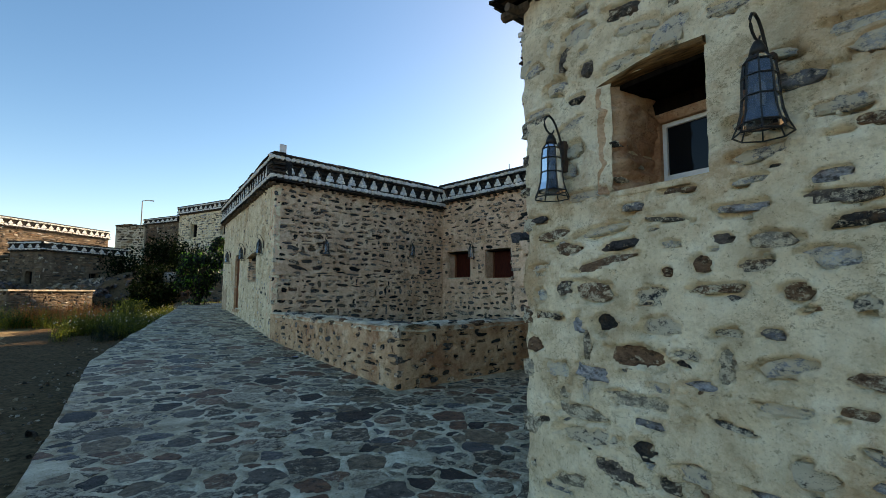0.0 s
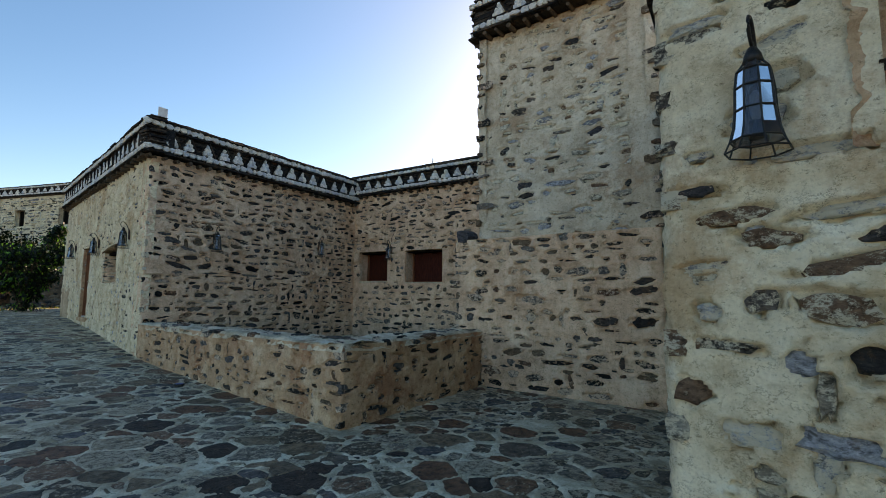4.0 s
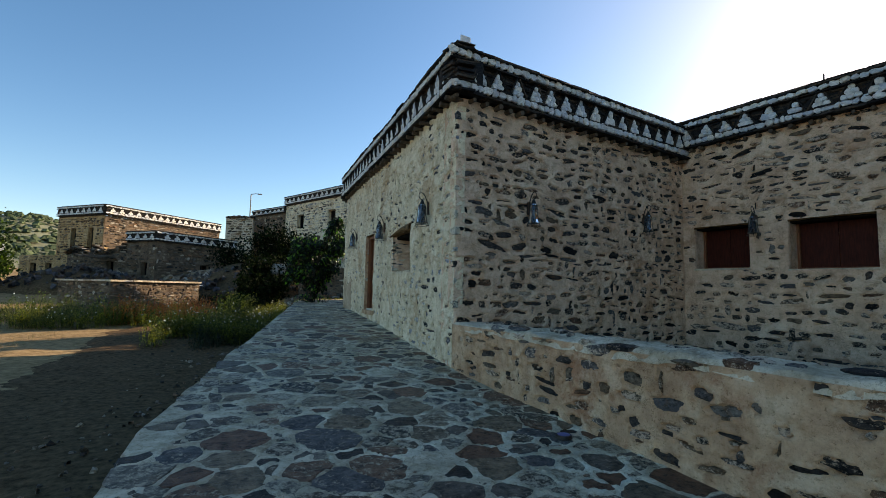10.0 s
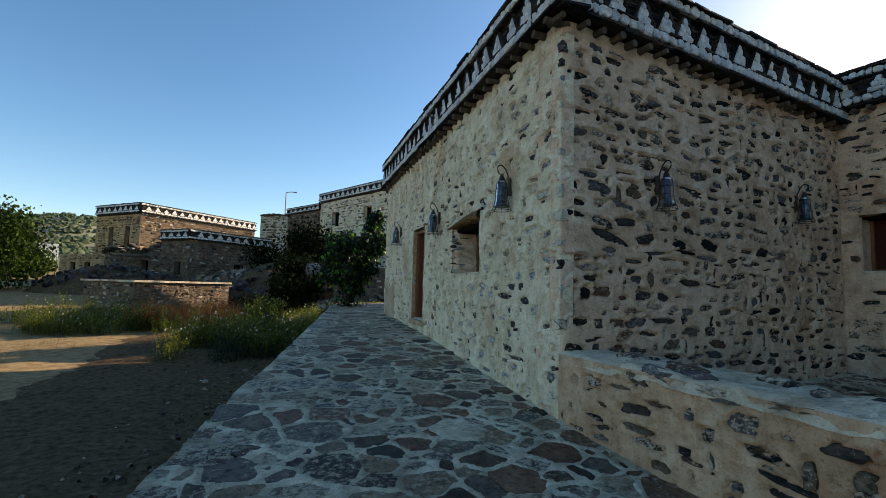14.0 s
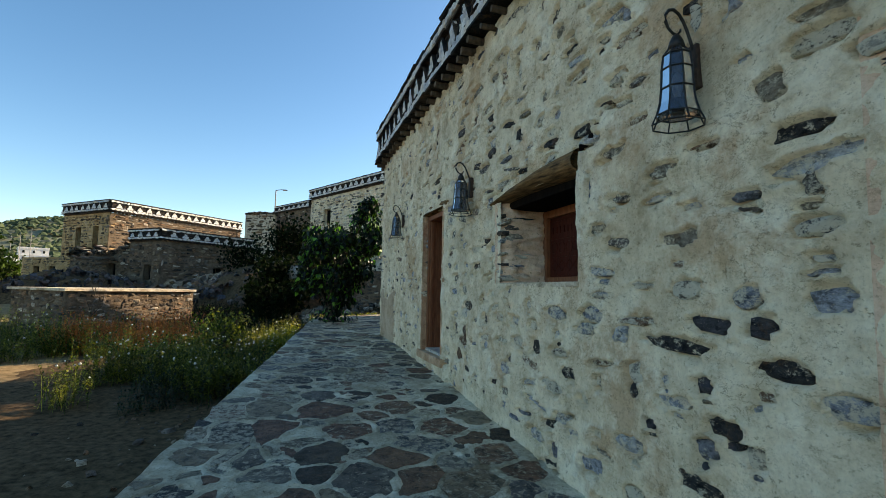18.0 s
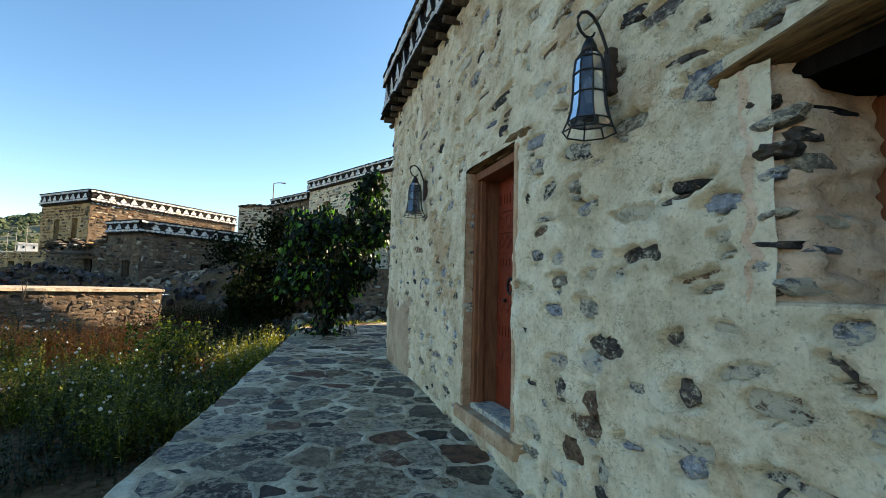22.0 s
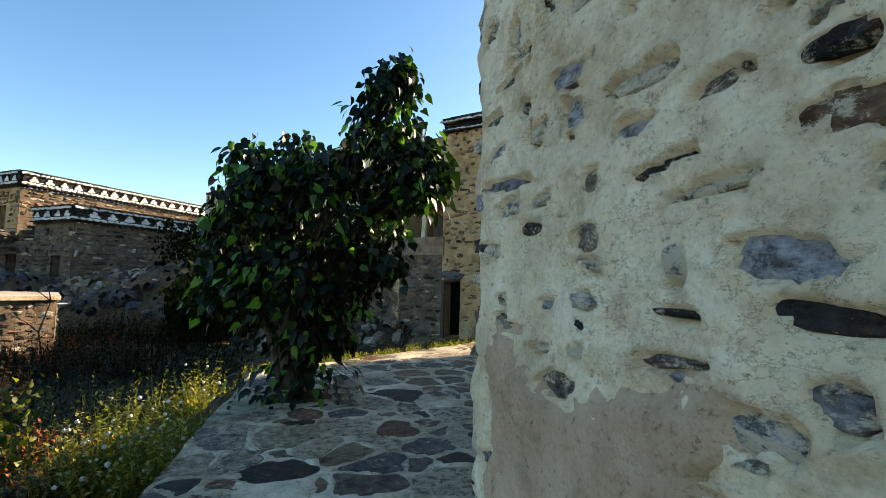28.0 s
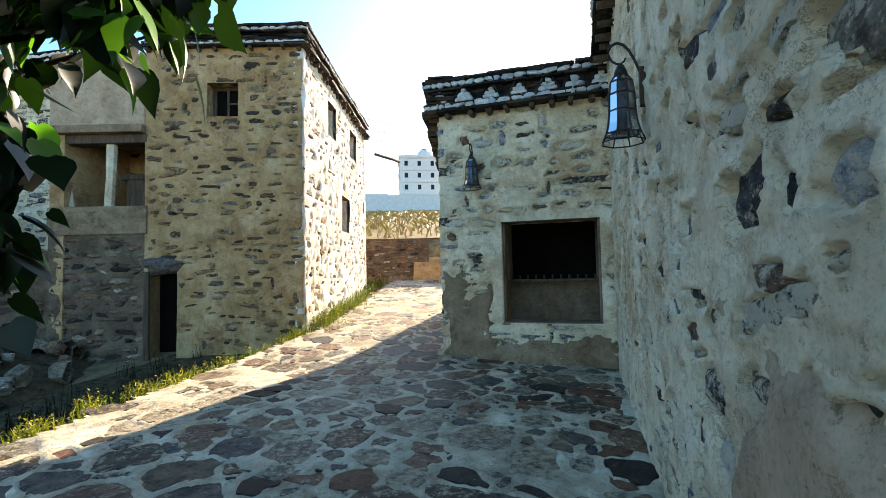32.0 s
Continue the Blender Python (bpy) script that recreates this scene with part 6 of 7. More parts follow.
def scatter(shape, mats):
    """Joins copies of a shape: points and faces."""
    v, f = shape
    vs, fs = [], []
    for k, m in enumerate(mats):
        a = np.array(m)
        vs.append(v @ a[:3, :3].T + a[:3, 3])
        fs += [tuple(i + k * len(v) for i in q) for q in f]
    return (np.concatenate(vs) if vs else np.zeros((0, 3))), fs


def mulberry():
    r = np.random.default_rng(90)
    base = Vector((TREE_PIT[0], TREE_PIT[1], 0.70))
    th = thing("tree", "leafy green tree with big heart-shaped leaves in a paving pit", "tree", tuple(base))
    tops = []
    for k, (dx, dy, h) in enumerate(((0.10, 0.0, 1.3), (-0.35, 0.1, 1.1), (0.3, 0.0, 1.2), (-0.1, -0.2, 1.0))):
        p0 = Vector((0.06 * math.cos(k * 1.7), 0.06 * math.sin(k * 1.7), -0.1))
        p1 = Vector((dx * 0.5, dy * 0.5, h * 0.5)) + Vector(r.uniform(-0.05, 0.05, 3))
        p2 = Vector((dx, dy, h))
        part("trunk", tube(bmesh.new(), [p0, (p0 + p1) / 2, p1, p2], [0.075, 0.06, 0.055, 0.045], 8), M_BARK, th, "", True)
        tops.append(p2)
    lobes = [((0.95, -0.7, 2.25), (0.42, 0.35, 0.4)), ((0.7, -0.55, 2.75), (0.38, 0.34, 0.42)), ((0.75, -0.6, 3.08), (0.22, 0.22, 0.25)), ((0.3, -0.3, 1.9), (0.55, 0.5, 0.55)), ((-0.42, 0.15, 1.8), (0.45, 0.5, 0.52)),
             ((-0.42, 0.12, 2.12), (0.34, 0.34, 0.28)), ((0.05, -0.1, 1.12), (0.72, 0.6, 0.42)), ((-0.62, 0.2, 1.15), (0.36, 0.4, 0.4)), ((0.12, -0.1, 2.2), (0.42, 0.4, 0.3)), ((0.5, -0.3, 1.3), (0.34, 0.38, 0.4)), ((0.05, -0.05, 0.55), (0.28, 0.26, 0.3)), ((1.0, -0.9, 2.15), (0.26, 0.24, 0.3)), ((0.78, -0.55, 1.5), (0.22, 0.28, 0.42)),
             ((-0.5, 0.25, 2.38), (0.26, 0.28, 0.24)), ((0.0, 0.1, 2.5), (0.26, 0.26, 0.22)), ((-0.72, 0.28, 1.62), (0.16, 0.24, 0.26)), ((1.08, -0.7, 2.36), (0.24, 0.24, 0.28)), ((0.84, -0.6, 3.2), (0.14, 0.14, 0.2)), ((0.30, -0.12, 0.72), (0.26, 0.26, 0.22))]
    leaves = []
    for (c, rad) in lobes:
        c = Vector(c)
        n = int(2700 * rad[0] * rad[1] * rad[2] ** 0.5) + 120
        tips = []
        start = min(tops, key=lambda p: (p - c).length)
        for _ in range(max(10, n // 18)):
            d = Vector(r.normal(0, 1, 3)).normalized()
            tip = c + Vector((d.x * rad[0], d.y * rad[1], d.z * rad[2])) * r.uniform(0.8, 1.1)
            tips.append((start, (start + tip) / 2 + Vector((0, 0, 0.15)), tip))
        for s, m, t in tips[:3]:
            part("limb", tube(bmesh.new(), [s, (s + m) / 2, m, (m + t) / 2, t], [0.024, 0.019, 0.014, 0.009, 0.004], 5, False), M_BARK, th, "", True)
        for _ in range(n):
            d = Vector(r.normal(0, 1, 3)).normalized() * r.uniform(0.62, 1.06)
            p = c + Vector((d.x * rad[0], d.y * rad[1], d.z * rad[2])) + Vector(r.normal(0, 0.05, 3))
            if r.random() < 0.25:
                s, m, t = tips[int(r.integers(len(tips)))]
                k = r.uniform(0.7, 1.08)
                p = s * (1 - k) * (1 - k) + m * 2 * k * (1 - k) + t * k * k
            yaw = math.atan2(p.y - c.y, p.x - c.x) + r.normal(0, 0.7)
            leaves.append(Matrix.Translation(p) @ Matrix.Rotation(yaw, 4, "Z") @ Matrix.Rotation(r.uniform(0.3, 1.45), 4, "Y") @ Matrix.Rotation(r.normal(0, 0.7), 4, "X") @ Matrix.Diagonal((k_ := r.uniform(0.065, 0.15), k_ * r.uniform(0.75, 1.2), k_ * r.uniform(-0.4, 1.8), 1)))
    shape = leaf_shape()
    order = sorted(range(len(leaves)), key=lambda i: (base + leaves[i].translation - Vector((-0.2, 9.8, 2.4))).length)
    single = mesh_of("leaf", shape[0], shape[1], M_LEAF, True)
    for i in order[:290]:
        o = new("leaf", single)
        o.parent = th
        o.matrix_basis = leaves[i]
    v, f = scatter(shape, [leaves[i] for i in order[290:]])
    part("crown", mesh_of("crown", v, f, M_LEAF, True), M_LEAF, th, "dense crown of dark green leaves", kind="stuff")
    # low suckers
    sh = []
    for _ in range(260):
        a, d = r.uniform(0, 2 * math.pi), r.uniform(0.1, 0.6)
        sh.append(Matrix.Translation((d * math.cos(a) * 1.2, d * math.sin(a), r.uniform(0.0, 0.35))) @ Matrix.Rotation(a, 4, "Z") @ Matrix.Rotation(r.uniform(0, 1), 4, "Y") @ Matrix.Scale(r.uniform(0.06, 0.12), 4))
    v, f = scatter(shape, sh)
    part("undergrowth", mesh_of("undergrowth", v, f, M_LEAF, True), M_LEAF, th, "low shoots at the foot", kind="stuff")
    soil = bmesh.new()
    bmesh.ops.create_uvsphere(soil, u_segments=20, v_segments=8, radius=1, matrix=Matrix.Translation((0, 0, -0.02)) @ Matrix.Diagonal((0.5, 0.42, 0.07, 1)))
    part("soil", soil, M_DIRT, th, "dark soil in the pit", True)


mulberry()


def tuft_shapes(r):
    """A thin blade and a small leaf, unit height."""
    blade = (np.array([(-0.02, 0, 0), (0.02, 0, 0), (0.05, 0.02, 0.55), (0.02, 0.02, 0.55), (0.12, 0.05, 1.0)]), [(0, 1, 2, 3), (3, 2, 4)])
    sprig = (np.array([(0, 0, 0), (0.30, 0.16, 0.10), (0.62, 0, 0.12), (0.30, -0.16, 0.10)]), [(0, 1, 2, 3)])
    return blade, sprig


BLADE, SPRIG = tuft_shapes(rng)


def herb_bed(name, label, area, count, hmin, hmax, mat, seed, blades=5, sprigs=60, flowers=0.0, flower_mat=None, spread=0.12, clumps=-0.15):
    """Upright herbs scattered over a plan area: ONE joined bed."""
    r = np.random.default_rng(seed)
    bl, sp, fl = [], [], []
    n = 0
    tries = 0
    while n < count and tries < count * 30:
        tries += 1
        x, y = r.uniform(area[0], area[1]), r.uniform(area[2], area[3])
        ex = float(np.interp(y, [p[1] for p in LEFT_EDGE], [p[0] for p in LEFT_EDGE])) if y < 13.6 else -1.4
        clump = float(vnoise(np.array([x * 0.8]), np.array([y * 0.8]), seed + 5, 2)[0])
        if x > ex - 0.15 or clump < clumps:
            continue
        z = float(ground_z(np.float64(x), np.float64(y)))
        h = r.uniform(hmin, hmax) * (1 + 0.5 * clump)
        for _ in range(blades):
            px, py = x + r.normal(0, spread), y + r.normal(0, spread)
            lean = r.normal(0, 0.18, 2)
            hh = h * r.uniform(0.5, 1.1)
            m = Matrix.Translation((px, py, z - 0.02)) @ Matrix.Rotation(lean[0], 4, "X") @ Matrix.Rotation(lean[1], 4, "Y") @ Matrix.Rotation(r.uniform(0, 6.3), 4, "Z") @ Matrix.Diagonal((0.12 + 0.12 * hh, 0.2, hh, 1))
            bl.append(m)
            if sprigs:
                for _ in range(max(1, int(1.6 * sprigs / blades))):
                    q = m @ Vector((0.03, 0.0, r.uniform(0.15, 0.98)))
                    sp.append(Matrix.Translation(q) @ Matrix.Rotation(r.uniform(0, 6.3), 4, "Z") @ Matrix.Rotation(r.uniform(-0.8, 0.3), 4, "Y") @ Matrix.Scale(r.uniform(0.05, 0.13), 4))
            if r.random() < flowers:
                fl.append(m @ Vector((0.10, 0.04, 1.02)))
        n += 1
    v1, f1 = scatter(BLADE, bl)
    v2, f2 = scatter(SPRIG, sp)
    f2 = [tuple(i + len(v1) for i in q) for q in f2]
    ob = new(name, mesh_of(name, np.concatenate([v1, v2]), f1 + f2, mat))
    tagged(ob, label, "plants", kind="stuff")
    if fl:
        bm = bmesh.new()
        for p in fl:
            bmesh.ops.create_icosphere(bm, subdivisions=1, radius=float(r.uniform(0.014, 0.026)), matrix=Matrix.Translation(p))
        part("flower_heads", bm, flower_mat or M_FLOWER, ob, "small white flower heads", kind="stuff")
    return ob


M_YELLOWHERB = leaf_mat("yellow_herb", (0.06, 0.085, 0.014), (0.52, 0.40, 0.09), 0.3)
# weeds darkened in colour to paint the shade they stand in
M_SHADEHERB = leaf_mat("shaded_weeds", (0.006, 0.012, 0.004), (0.032, 0.052, 0.014), 0.12)
herb_bed("herbs", "green weeds with small white flower heads beside the paving", (-5.8, -2.3, 8.8, 12.8), 330, 0.5, 1.05, M_HERB, 201, flowers=0.09, clumps=0.0)
herb_bed("herbs", "tall green weeds in the yard", (-12.5, -6.4, 13.2, 16.8), 420, 0.45, 0.95, M_HERB, 202, flowers=0.035, clumps=-0.05)
herb_bed("shaded_weeds", "undergrowth along the raised paving, coloured dark for shade", (-4.6, -1.5, 8.4, 14.2), 300, 0.3, 0.7, M_SHADEHERB, 208, sprigs=36, clumps=-0.9, spread=0.16)
herb_bed("shaded_weeds", "undergrowth between the yard and the ruins, coloured dark for shade", (-5.2, -1.0, 13.8, 19.0), 300, 0.3, 0.65, M_SHADEHERB, 209, sprigs=36, clumps=-0.6, spread=0.18)
herb_bed("dry_herbs", "rust-red dry shrubs in front of the low stone store", (-7.8, -4.5, 14.5, 16.6), 230, 0.65, 1.1, M_DRYRED, 203, blades=12, sprigs=48, spread=0.2, clumps=-0.5)
herb_bed("straw_weeds", "yellow-green weeds at the edge of the paving", (-4.0, -1.6, 11.4, 14.8), 330, 0.55, 1.05, M_YELLOWHERB, 204, sprigs=40, flowers=0.06, clumps=-0.12)
herb_bed("dry_herbs", "rust-brown dry weeds at the edge of the paving", (-4.2, -2.0, 11.8, 14.4), 45, 0.3, 0.6, M_DRYRED, 214, blades=9, sprigs=24, spread=0.12, clumps=-0.5)
herb_bed("dark_red_bush", "dark red-brown dry bush below the ruined walls", (-5.4, -3.4, 17.6, 20.0), 60, 0.5, 0.9, leaf_mat("dark_red_leaf", (0.03, 0.008, 0.005), (0.10, 0.025, 0.012)), 212, blades=14, sprigs=40, spread=0.22, clumps=-0.6)
herb_bed("shade_shrubs", "low shrubs below the ruined walls, coloured dark for shade", (-6.0, 1.5, 17.5, 24.0), 300, 0.5, 1.0, M_SHADELEAF, 205, blades=8, sprigs=40, spread=0.25, clumps=-0.5)
herb_bed("dry_grass", "sparse dry grass on the bare earth", (-12, -6.2, 9.5, 14.0), 220, 0.06, 0.18, M_STRAW, 207, blades=6, sprigs=0)


def verge(name, label, line, count, spread, hmin, hmax, mat, seed, drop=0.12):
    """Weeds scattered along a line of the plan."""
    r = np.random.default_rng(seed)
    bl, sp = [], []
    for _ in range(count):
        k = r.uniform(0, len(line) - 1.001)
        (ax, ay), (bx, by) = line[int(k)], line[int(k) + 1]
        t = k - int(k)
        x, y = ax + (bx - ax) * t + r.normal(0, spread), ay + (by - ay) * t + r.normal(0, spread)
        z = float(pave_z(np.float64(x), np.float64(max(y, 14)))) - drop
        for _ in range(8):
            h = r.uniform(hmin, hmax)
            m = Matrix.Translation((x + r.normal(0, 0.07), y + r.normal(0, 0.07), z)) @ Matrix.Rotation(r.normal(0, 0.25), 4, "X") @ Matrix.Rotation(r.uniform(0, 6.3), 4, "Z") @ Matrix.Diagonal((0.3, 0.3, h, 1))
            bl.append(m)
            for _ in range(6):
                sp.append(Matrix.Translation(m @ Vector((0.03, 0, r.uniform(0.2, 1)))) @ Matrix.Rotation(r.uniform(0, 6.3), 4, "Z") @ Matrix.Rotation(r.uniform(-0.8, 0.3), 4, "Y") @ Matrix.Scale(r.uniform(0.03, 0.075), 4))
    v1, f1 = scatter(BLADE, bl)
    v2, f2 = scatter(SPRIG, sp)
    ob = new(name, mesh_of(name, np.concatenate([v1, v2]), f1 + [tuple(i + len(v1) for i in q) for q in f2], mat))
    tagged(ob, label, "plants", kind="stuff")


HOUSE_FOOT = [(5.0, 16.75), (7.6, 18.65), (11.9, 21.8)]
PATH_EDGE = [(-1.2, 13.8), (0.5, 14.6), (2.8, 16.05), (5.3, 16.9)]
verge("verge_weeds", "green weeds between the path and the tan house", HOUSE_FOOT, 260, 0.2, 0.10, 0.36, M_HERB, 210)
verge("verge_weeds", "low dry and green weeds along the edge of the path", PATH_EDGE, 150, 0.16, 0.05, 0.2, M_YELLOWHERB, 213)
verge("verge_weeds", "weeds below the loggia, coloured dark for shade", [(-0.6, 15.2), (1.4, 16.4), (3.4, 17.6)], 150, 0.45, 0.08, 0.3, M_SHADEHERB, 214, 0.45)


def field():
    """Dry standing grass on the terrace above the retaining wall."""
    r = np.random.default_rng(211)
    bl = []
    for _ in range(2600):
        e, s = r.uniform(0.4, 60) ** 1.0, r.uniform(-0.9, 0.9)
        x, y = 12.9 + 0.78 * e - 0.63 * s * (6 + e * 0.4), 21.9 + 0.63 * e + 0.78 * s * (6 + e * 0.4)
        z = float(ground_z(np.float64(x), np.float64(y)))
        w = 1 + e * 0.08
        bl.append(Matrix.Translation((x, y, z - 0.03)) @ Matrix.Rotation(r.normal(0, 0.2), 4, "X") @ Matrix.Rotation(r.uniform(0, 6.3), 4, "Z") @ Matrix.Diagonal((2.0 * w, 2.0 * w, r.uniform(0.3, 0.7), 1)))
    v, f = scatter(BLADE, bl)
    tagged(new("dry_field_grass", mesh_of("dry_field_grass", v, f, M_STRAW)), "golden dry grass on the terrace field", "grass", kind="stuff")
    xs, ys = np.meshgrid(np.linspace(0.5, 110, 60), np.linspace(-1, 1, 40))
    X = 12.9 + 0.78 * xs - 0.63 * ys * (7 + xs * 0.5)
    Y = 21.9 + 0.63 * xs + 0.78 * ys * (7 + xs * 0.5)
    Z = ground_z(X, Y) + 0.05
    n = 60
    J, I_ = np.meshgrid(np.arange(39), np.arange(59), indexing="ij")
    k = (J * n + I_).ravel()
    tagged(new("field", mesh_of("field", np.stack([X, Y, Z], -1).reshape(-1, 3), np.stack([k, k + 1, k + n + 1, k + n], -1).tolist(), M_FIELD, True)), "golden stubble field on the upper terrace", "field", kind="structure")


M_FIELD = simple("stubble", (0.20, 0.13, 0.055), (0.38, 0.26, 0.12), 3, 0.95, 0, 0.1, None, 0.8)
field()
rubble_wall("wall_terrace", (13.5, 20.75), (11.9, 22.7), 1.2, 3.15, "dark dry stone terrace wall", (M_RUBBLE_MORTAR, M_RUBBLE), 35, cell=0.1, singles=120, rows=(0.09, 0.16), widths=(0.12, 0.34), gap=(0.01, 0.05), keep=0.98, proud=0.03)


def terrace_steps():
    th = thing("stone_steps", "worn stone steps climbing to the terrace field", "steps", (12.75, 19.9, 0), -51)
    for k in range(9):
        part("step", boxed(-0.75, 0.3 * k, 1.2, 0.75, 0.3 * k + 0.34, 1.78 + 0.17 * k, bevel=0.02), M_TAN, th)


terrace_steps()

# ---- old quarter in the distance ----
def old_block(name, pts, z0, z1, label, seed, mats, frieze=0.9, wins=(), over=0.2):
    """A rubble block: walls along the points, each with its frieze."""
    for k, (a, b) in enumerate(zip(pts, pts[1:])):
        hs = tuple(w[1:] for w in wins if w[0] == k)
        rubble_wall("wall_%s_%d" % (name, k + 1), a, b, z0, z1, label, mats, seed + k, holes=hs, cell=0.22, singles=0, rows=(0.13, 0.27), widths=(0.15, 0.55), gap=(0.01, 0.07), keep=0.96, proud=0.06, thick=0.5)
        m = frame_of(a, b)[1]
        for j, (u0, u1, v0, v1) in enumerate(hs):
            small_window("window_%s_%d_%d" % (name, k + 1, j + 1), m, u0, u1, v0, v1, "small dark opening in an old rubble wall", 0.3)
        if frieze:
            cornice("cornice_%s_%d" % (name, k + 1), a, b, z1 - 0.05, frieze, "slate frieze with white quartz triangles", seed + 20 + k, over=over, pitch=0.3, tri=0.75, singles=False, ends=(0.0, 0.0))


A0, A1, A2 = (-5.7, 50.4), (-14.2, 41.0), (-18.6, 45.4)
old_block("upper", [A0, A1], 0.5, 7.0, "old rubble house wall lit by low sun", 301, (M_RUBBLE_MORTAR, M_RUBBLE), 1.05)
old_block("upper_end", [A1, A2], 0.5, 7.0, "tan plastered end of the old house with two tall windows", 302, (M_TAN, M_TANSTONE), 1.05, wins=((0, 1.3, 2.0, 3.9, 6.0), (0, 3.6, 4.3, 3.9, 6.0)))
slab("roof_upper", [inset(A0, (-10, 50), 0.4), inset(A1, (-10, 50), 0.4), inset(A2, (-10, 50), 0.4), (-10, 55)], 6.7, 7.0, M_TAN, "flat earth roof of the upper old house")
B0, B1, B2 = (-3.9, 38.6), (-9.2, 33.5), (-11.4, 35.6)
old_block("lower", [B0, B1, B2], 0.3, 4.4, "old dark rubble house wall", 311, (M_RUBBLE_MORTAR, M_RUBBLE), 0.9, wins=((0, 2.6, 3.5, 2.3, 2.9), (1, 0.8, 1.5, 1.9, 2.9)))
slab("roof_lower", [inset(B0, (-8, 39), 0.4), inset(B1, (-8, 39), 0.4), inset(B2, (-8, 39), 0.4), (-8, 42)], 4.1, 4.4, M_TAN, "flat earth roof of the lower old house")
old_block("ruin", [B2, (-14.6, 38.8), (-16.8, 42.0)], 0.3, 3.6, "ruined rubble wall with a doorway", 321, (M_RUBBLE_MORTAR, M_RUBBLE), 0, wins=((0, 1.4, 2.3, 1.0, 3.0),))
old_block("annex_far", [(-17.2, 43.4), (-21.5, 46.5)], 0.5, 3.6, "low plastered annex of the old house", 326, (M_TAN, M_TANSTONE), 0, wins=((0, 1.6, 2.3, 1.6, 2.9), (0, 3.3, 4.0, 1.6, 2.9)))
D0, D1 = (5.6, 28.8), (0.33, 40.0)
old_block("pale", [D0, D1], 0.8, 8.9, "pale plastered old house wall", 331, (M_PLASTER, M_STONE), 0.95, wins=((0, 4.4, 5.5, 6.6, 7.9), (0, 9.2, 10.3, 6.6, 7.9)))
old_block("dark_row", [D1, (-2.4, 45.0)], 0.8, 8.3, "dark rubble house wall", 336, (M_RUBBLE_MORTAR, M_RUBBLE), 0.7, wins=((0, 1.4, 2.1, 4.6, 5.6), (0, 3.2, 3.9, 4.6, 5.6)))
old_block("pale_end", [(-2.5, 42.4), (-4.9, 43.4)], 0.8, 7.9, "crumbling tan plastered stump of an old house", 341, (M_TOWER, M_TANSTONE), 0)
slab("roof_pale", [inset(D0, (6, 42), 0.4), inset(D1, (6, 42), 0.4), (-2, 46), (12, 44)], 8.5, 8.8, M_TAN, "flat earth roof of the pale old house")
plain_wall("wall_quarter_rear", (12, 44), D0, 0.5, 8.6, M_TAN, "plain rear wall of the old quarter")

# low stone store with a flat screed roof
K0, K1, K2 = (-5.3, 20.1), (-8.5, 17.3), (-11.2, 20.5)
for k, (a, b) in enumerate(((K0, K1), (K1, K2))):
    rubble_wall("wall_store_%d" % (k + 1), a, b, -0.6, 1.38, "low dry stone store wall", (M_RUBBLE_MORTAR, M_RUBBLE), 351 + k, cell=0.08, singles=150, rows=(0.10, 0.2), widths=(0.12, 0.36), gap=(0.005, 0.03), keep=0.99, proud=0.045, corners=((None, 21) if k == 0 else (21, None)))
rubble_wall("wall_store_3", (-6.5, 23.6), K0, -0.6, 1.38, "low dry stone store wall", (M_RUBBLE_MORTAR, M_RUBBLE), 353, cell=0.1, singles=60, rows=(0.10, 0.2), gap=(0.005, 0.03), keep=0.99, proud=0.045)


def store_roof():
    pts = [(K0[0] + 0.12, K0[1] - 0.1), (K1[0] + 0.02, K1[1] - 0.18), (K2[0] - 0.15, K2[1] - 0.05), (-8.6, 23.9), (-6.4, 23.6)]
    slab("roof_store", pts, 1.37, 1.45, M_CAP, "pale flat screed roof on the stone store")


store_roof()


def rubble_mound(name, label, cx, cy, rx, ry, h, n, seed, mat=None, size=(0.06, 0.2)):
    """A heap of fallen stones over a low earth mound."""
    r = np.random.default_rng(seed)
    th = new(name)
    tagged(th, label, "rubble", kind="stuff")
    xs = np.linspace(-1.2, 1.2, 24)
    X, Y = np.meshgrid(cx + xs * rx, cy + xs * ry)
    q = np.clip(1 - np.hypot((X - cx) / rx, (Y - cy) / ry), 0, 1)
    Z = ground_z(X, Y) - 0.05 + h * np.sqrt(q) * (1 + 0.35 * vnoise(X * 0.9, Y * 0.9, seed, 3))
    J, I_ = np.meshgrid(np.arange(23), np.arange(23), indexing="ij")
    k = (J * 24 + I_).ravel()
    part("earth", mesh_of("earth", np.stack([X, Y, Z], -1).reshape(-1, 3), np.stack([k, k + 1, k + 25, k + 24], -1).tolist(), M_DIRT, True), M_DIRT, th, kind="stuff")
    lot = Lot("fallen_stone", th, mat or M_RUBBLE, "fallen_stones")
    for _ in range(n):
        a, d = r.uniform(0, 6.3), math.sqrt(r.random()) * 0.95
        x, y = cx + d * rx * math.cos(a), cy + d * ry * math.sin(a)
        z = float(ground_z(np.float64(x), np.float64(y))) + h * math.sqrt(max(0, 1 - d))
        s = r.uniform(*size)
        lot.add(int(r.integers(len(UNITS))), Matrix.Translation((x, y, z)) @ Euler(r.uniform(0, 6.3, 3)).to_matrix().to_4x4() @ Matrix.Diagonal((s, s * 0.6, s * 0.7, 1)), d)
    lot.build(60)


# dark stones here paint the shade that lies over the heap
rubble_mound("rubble_heap", "heap of fallen stones and earth below the old quarter", -1.8, 27.0, 5.5, 4.5, 2.6, 420, 361, M_DARKSTONE)
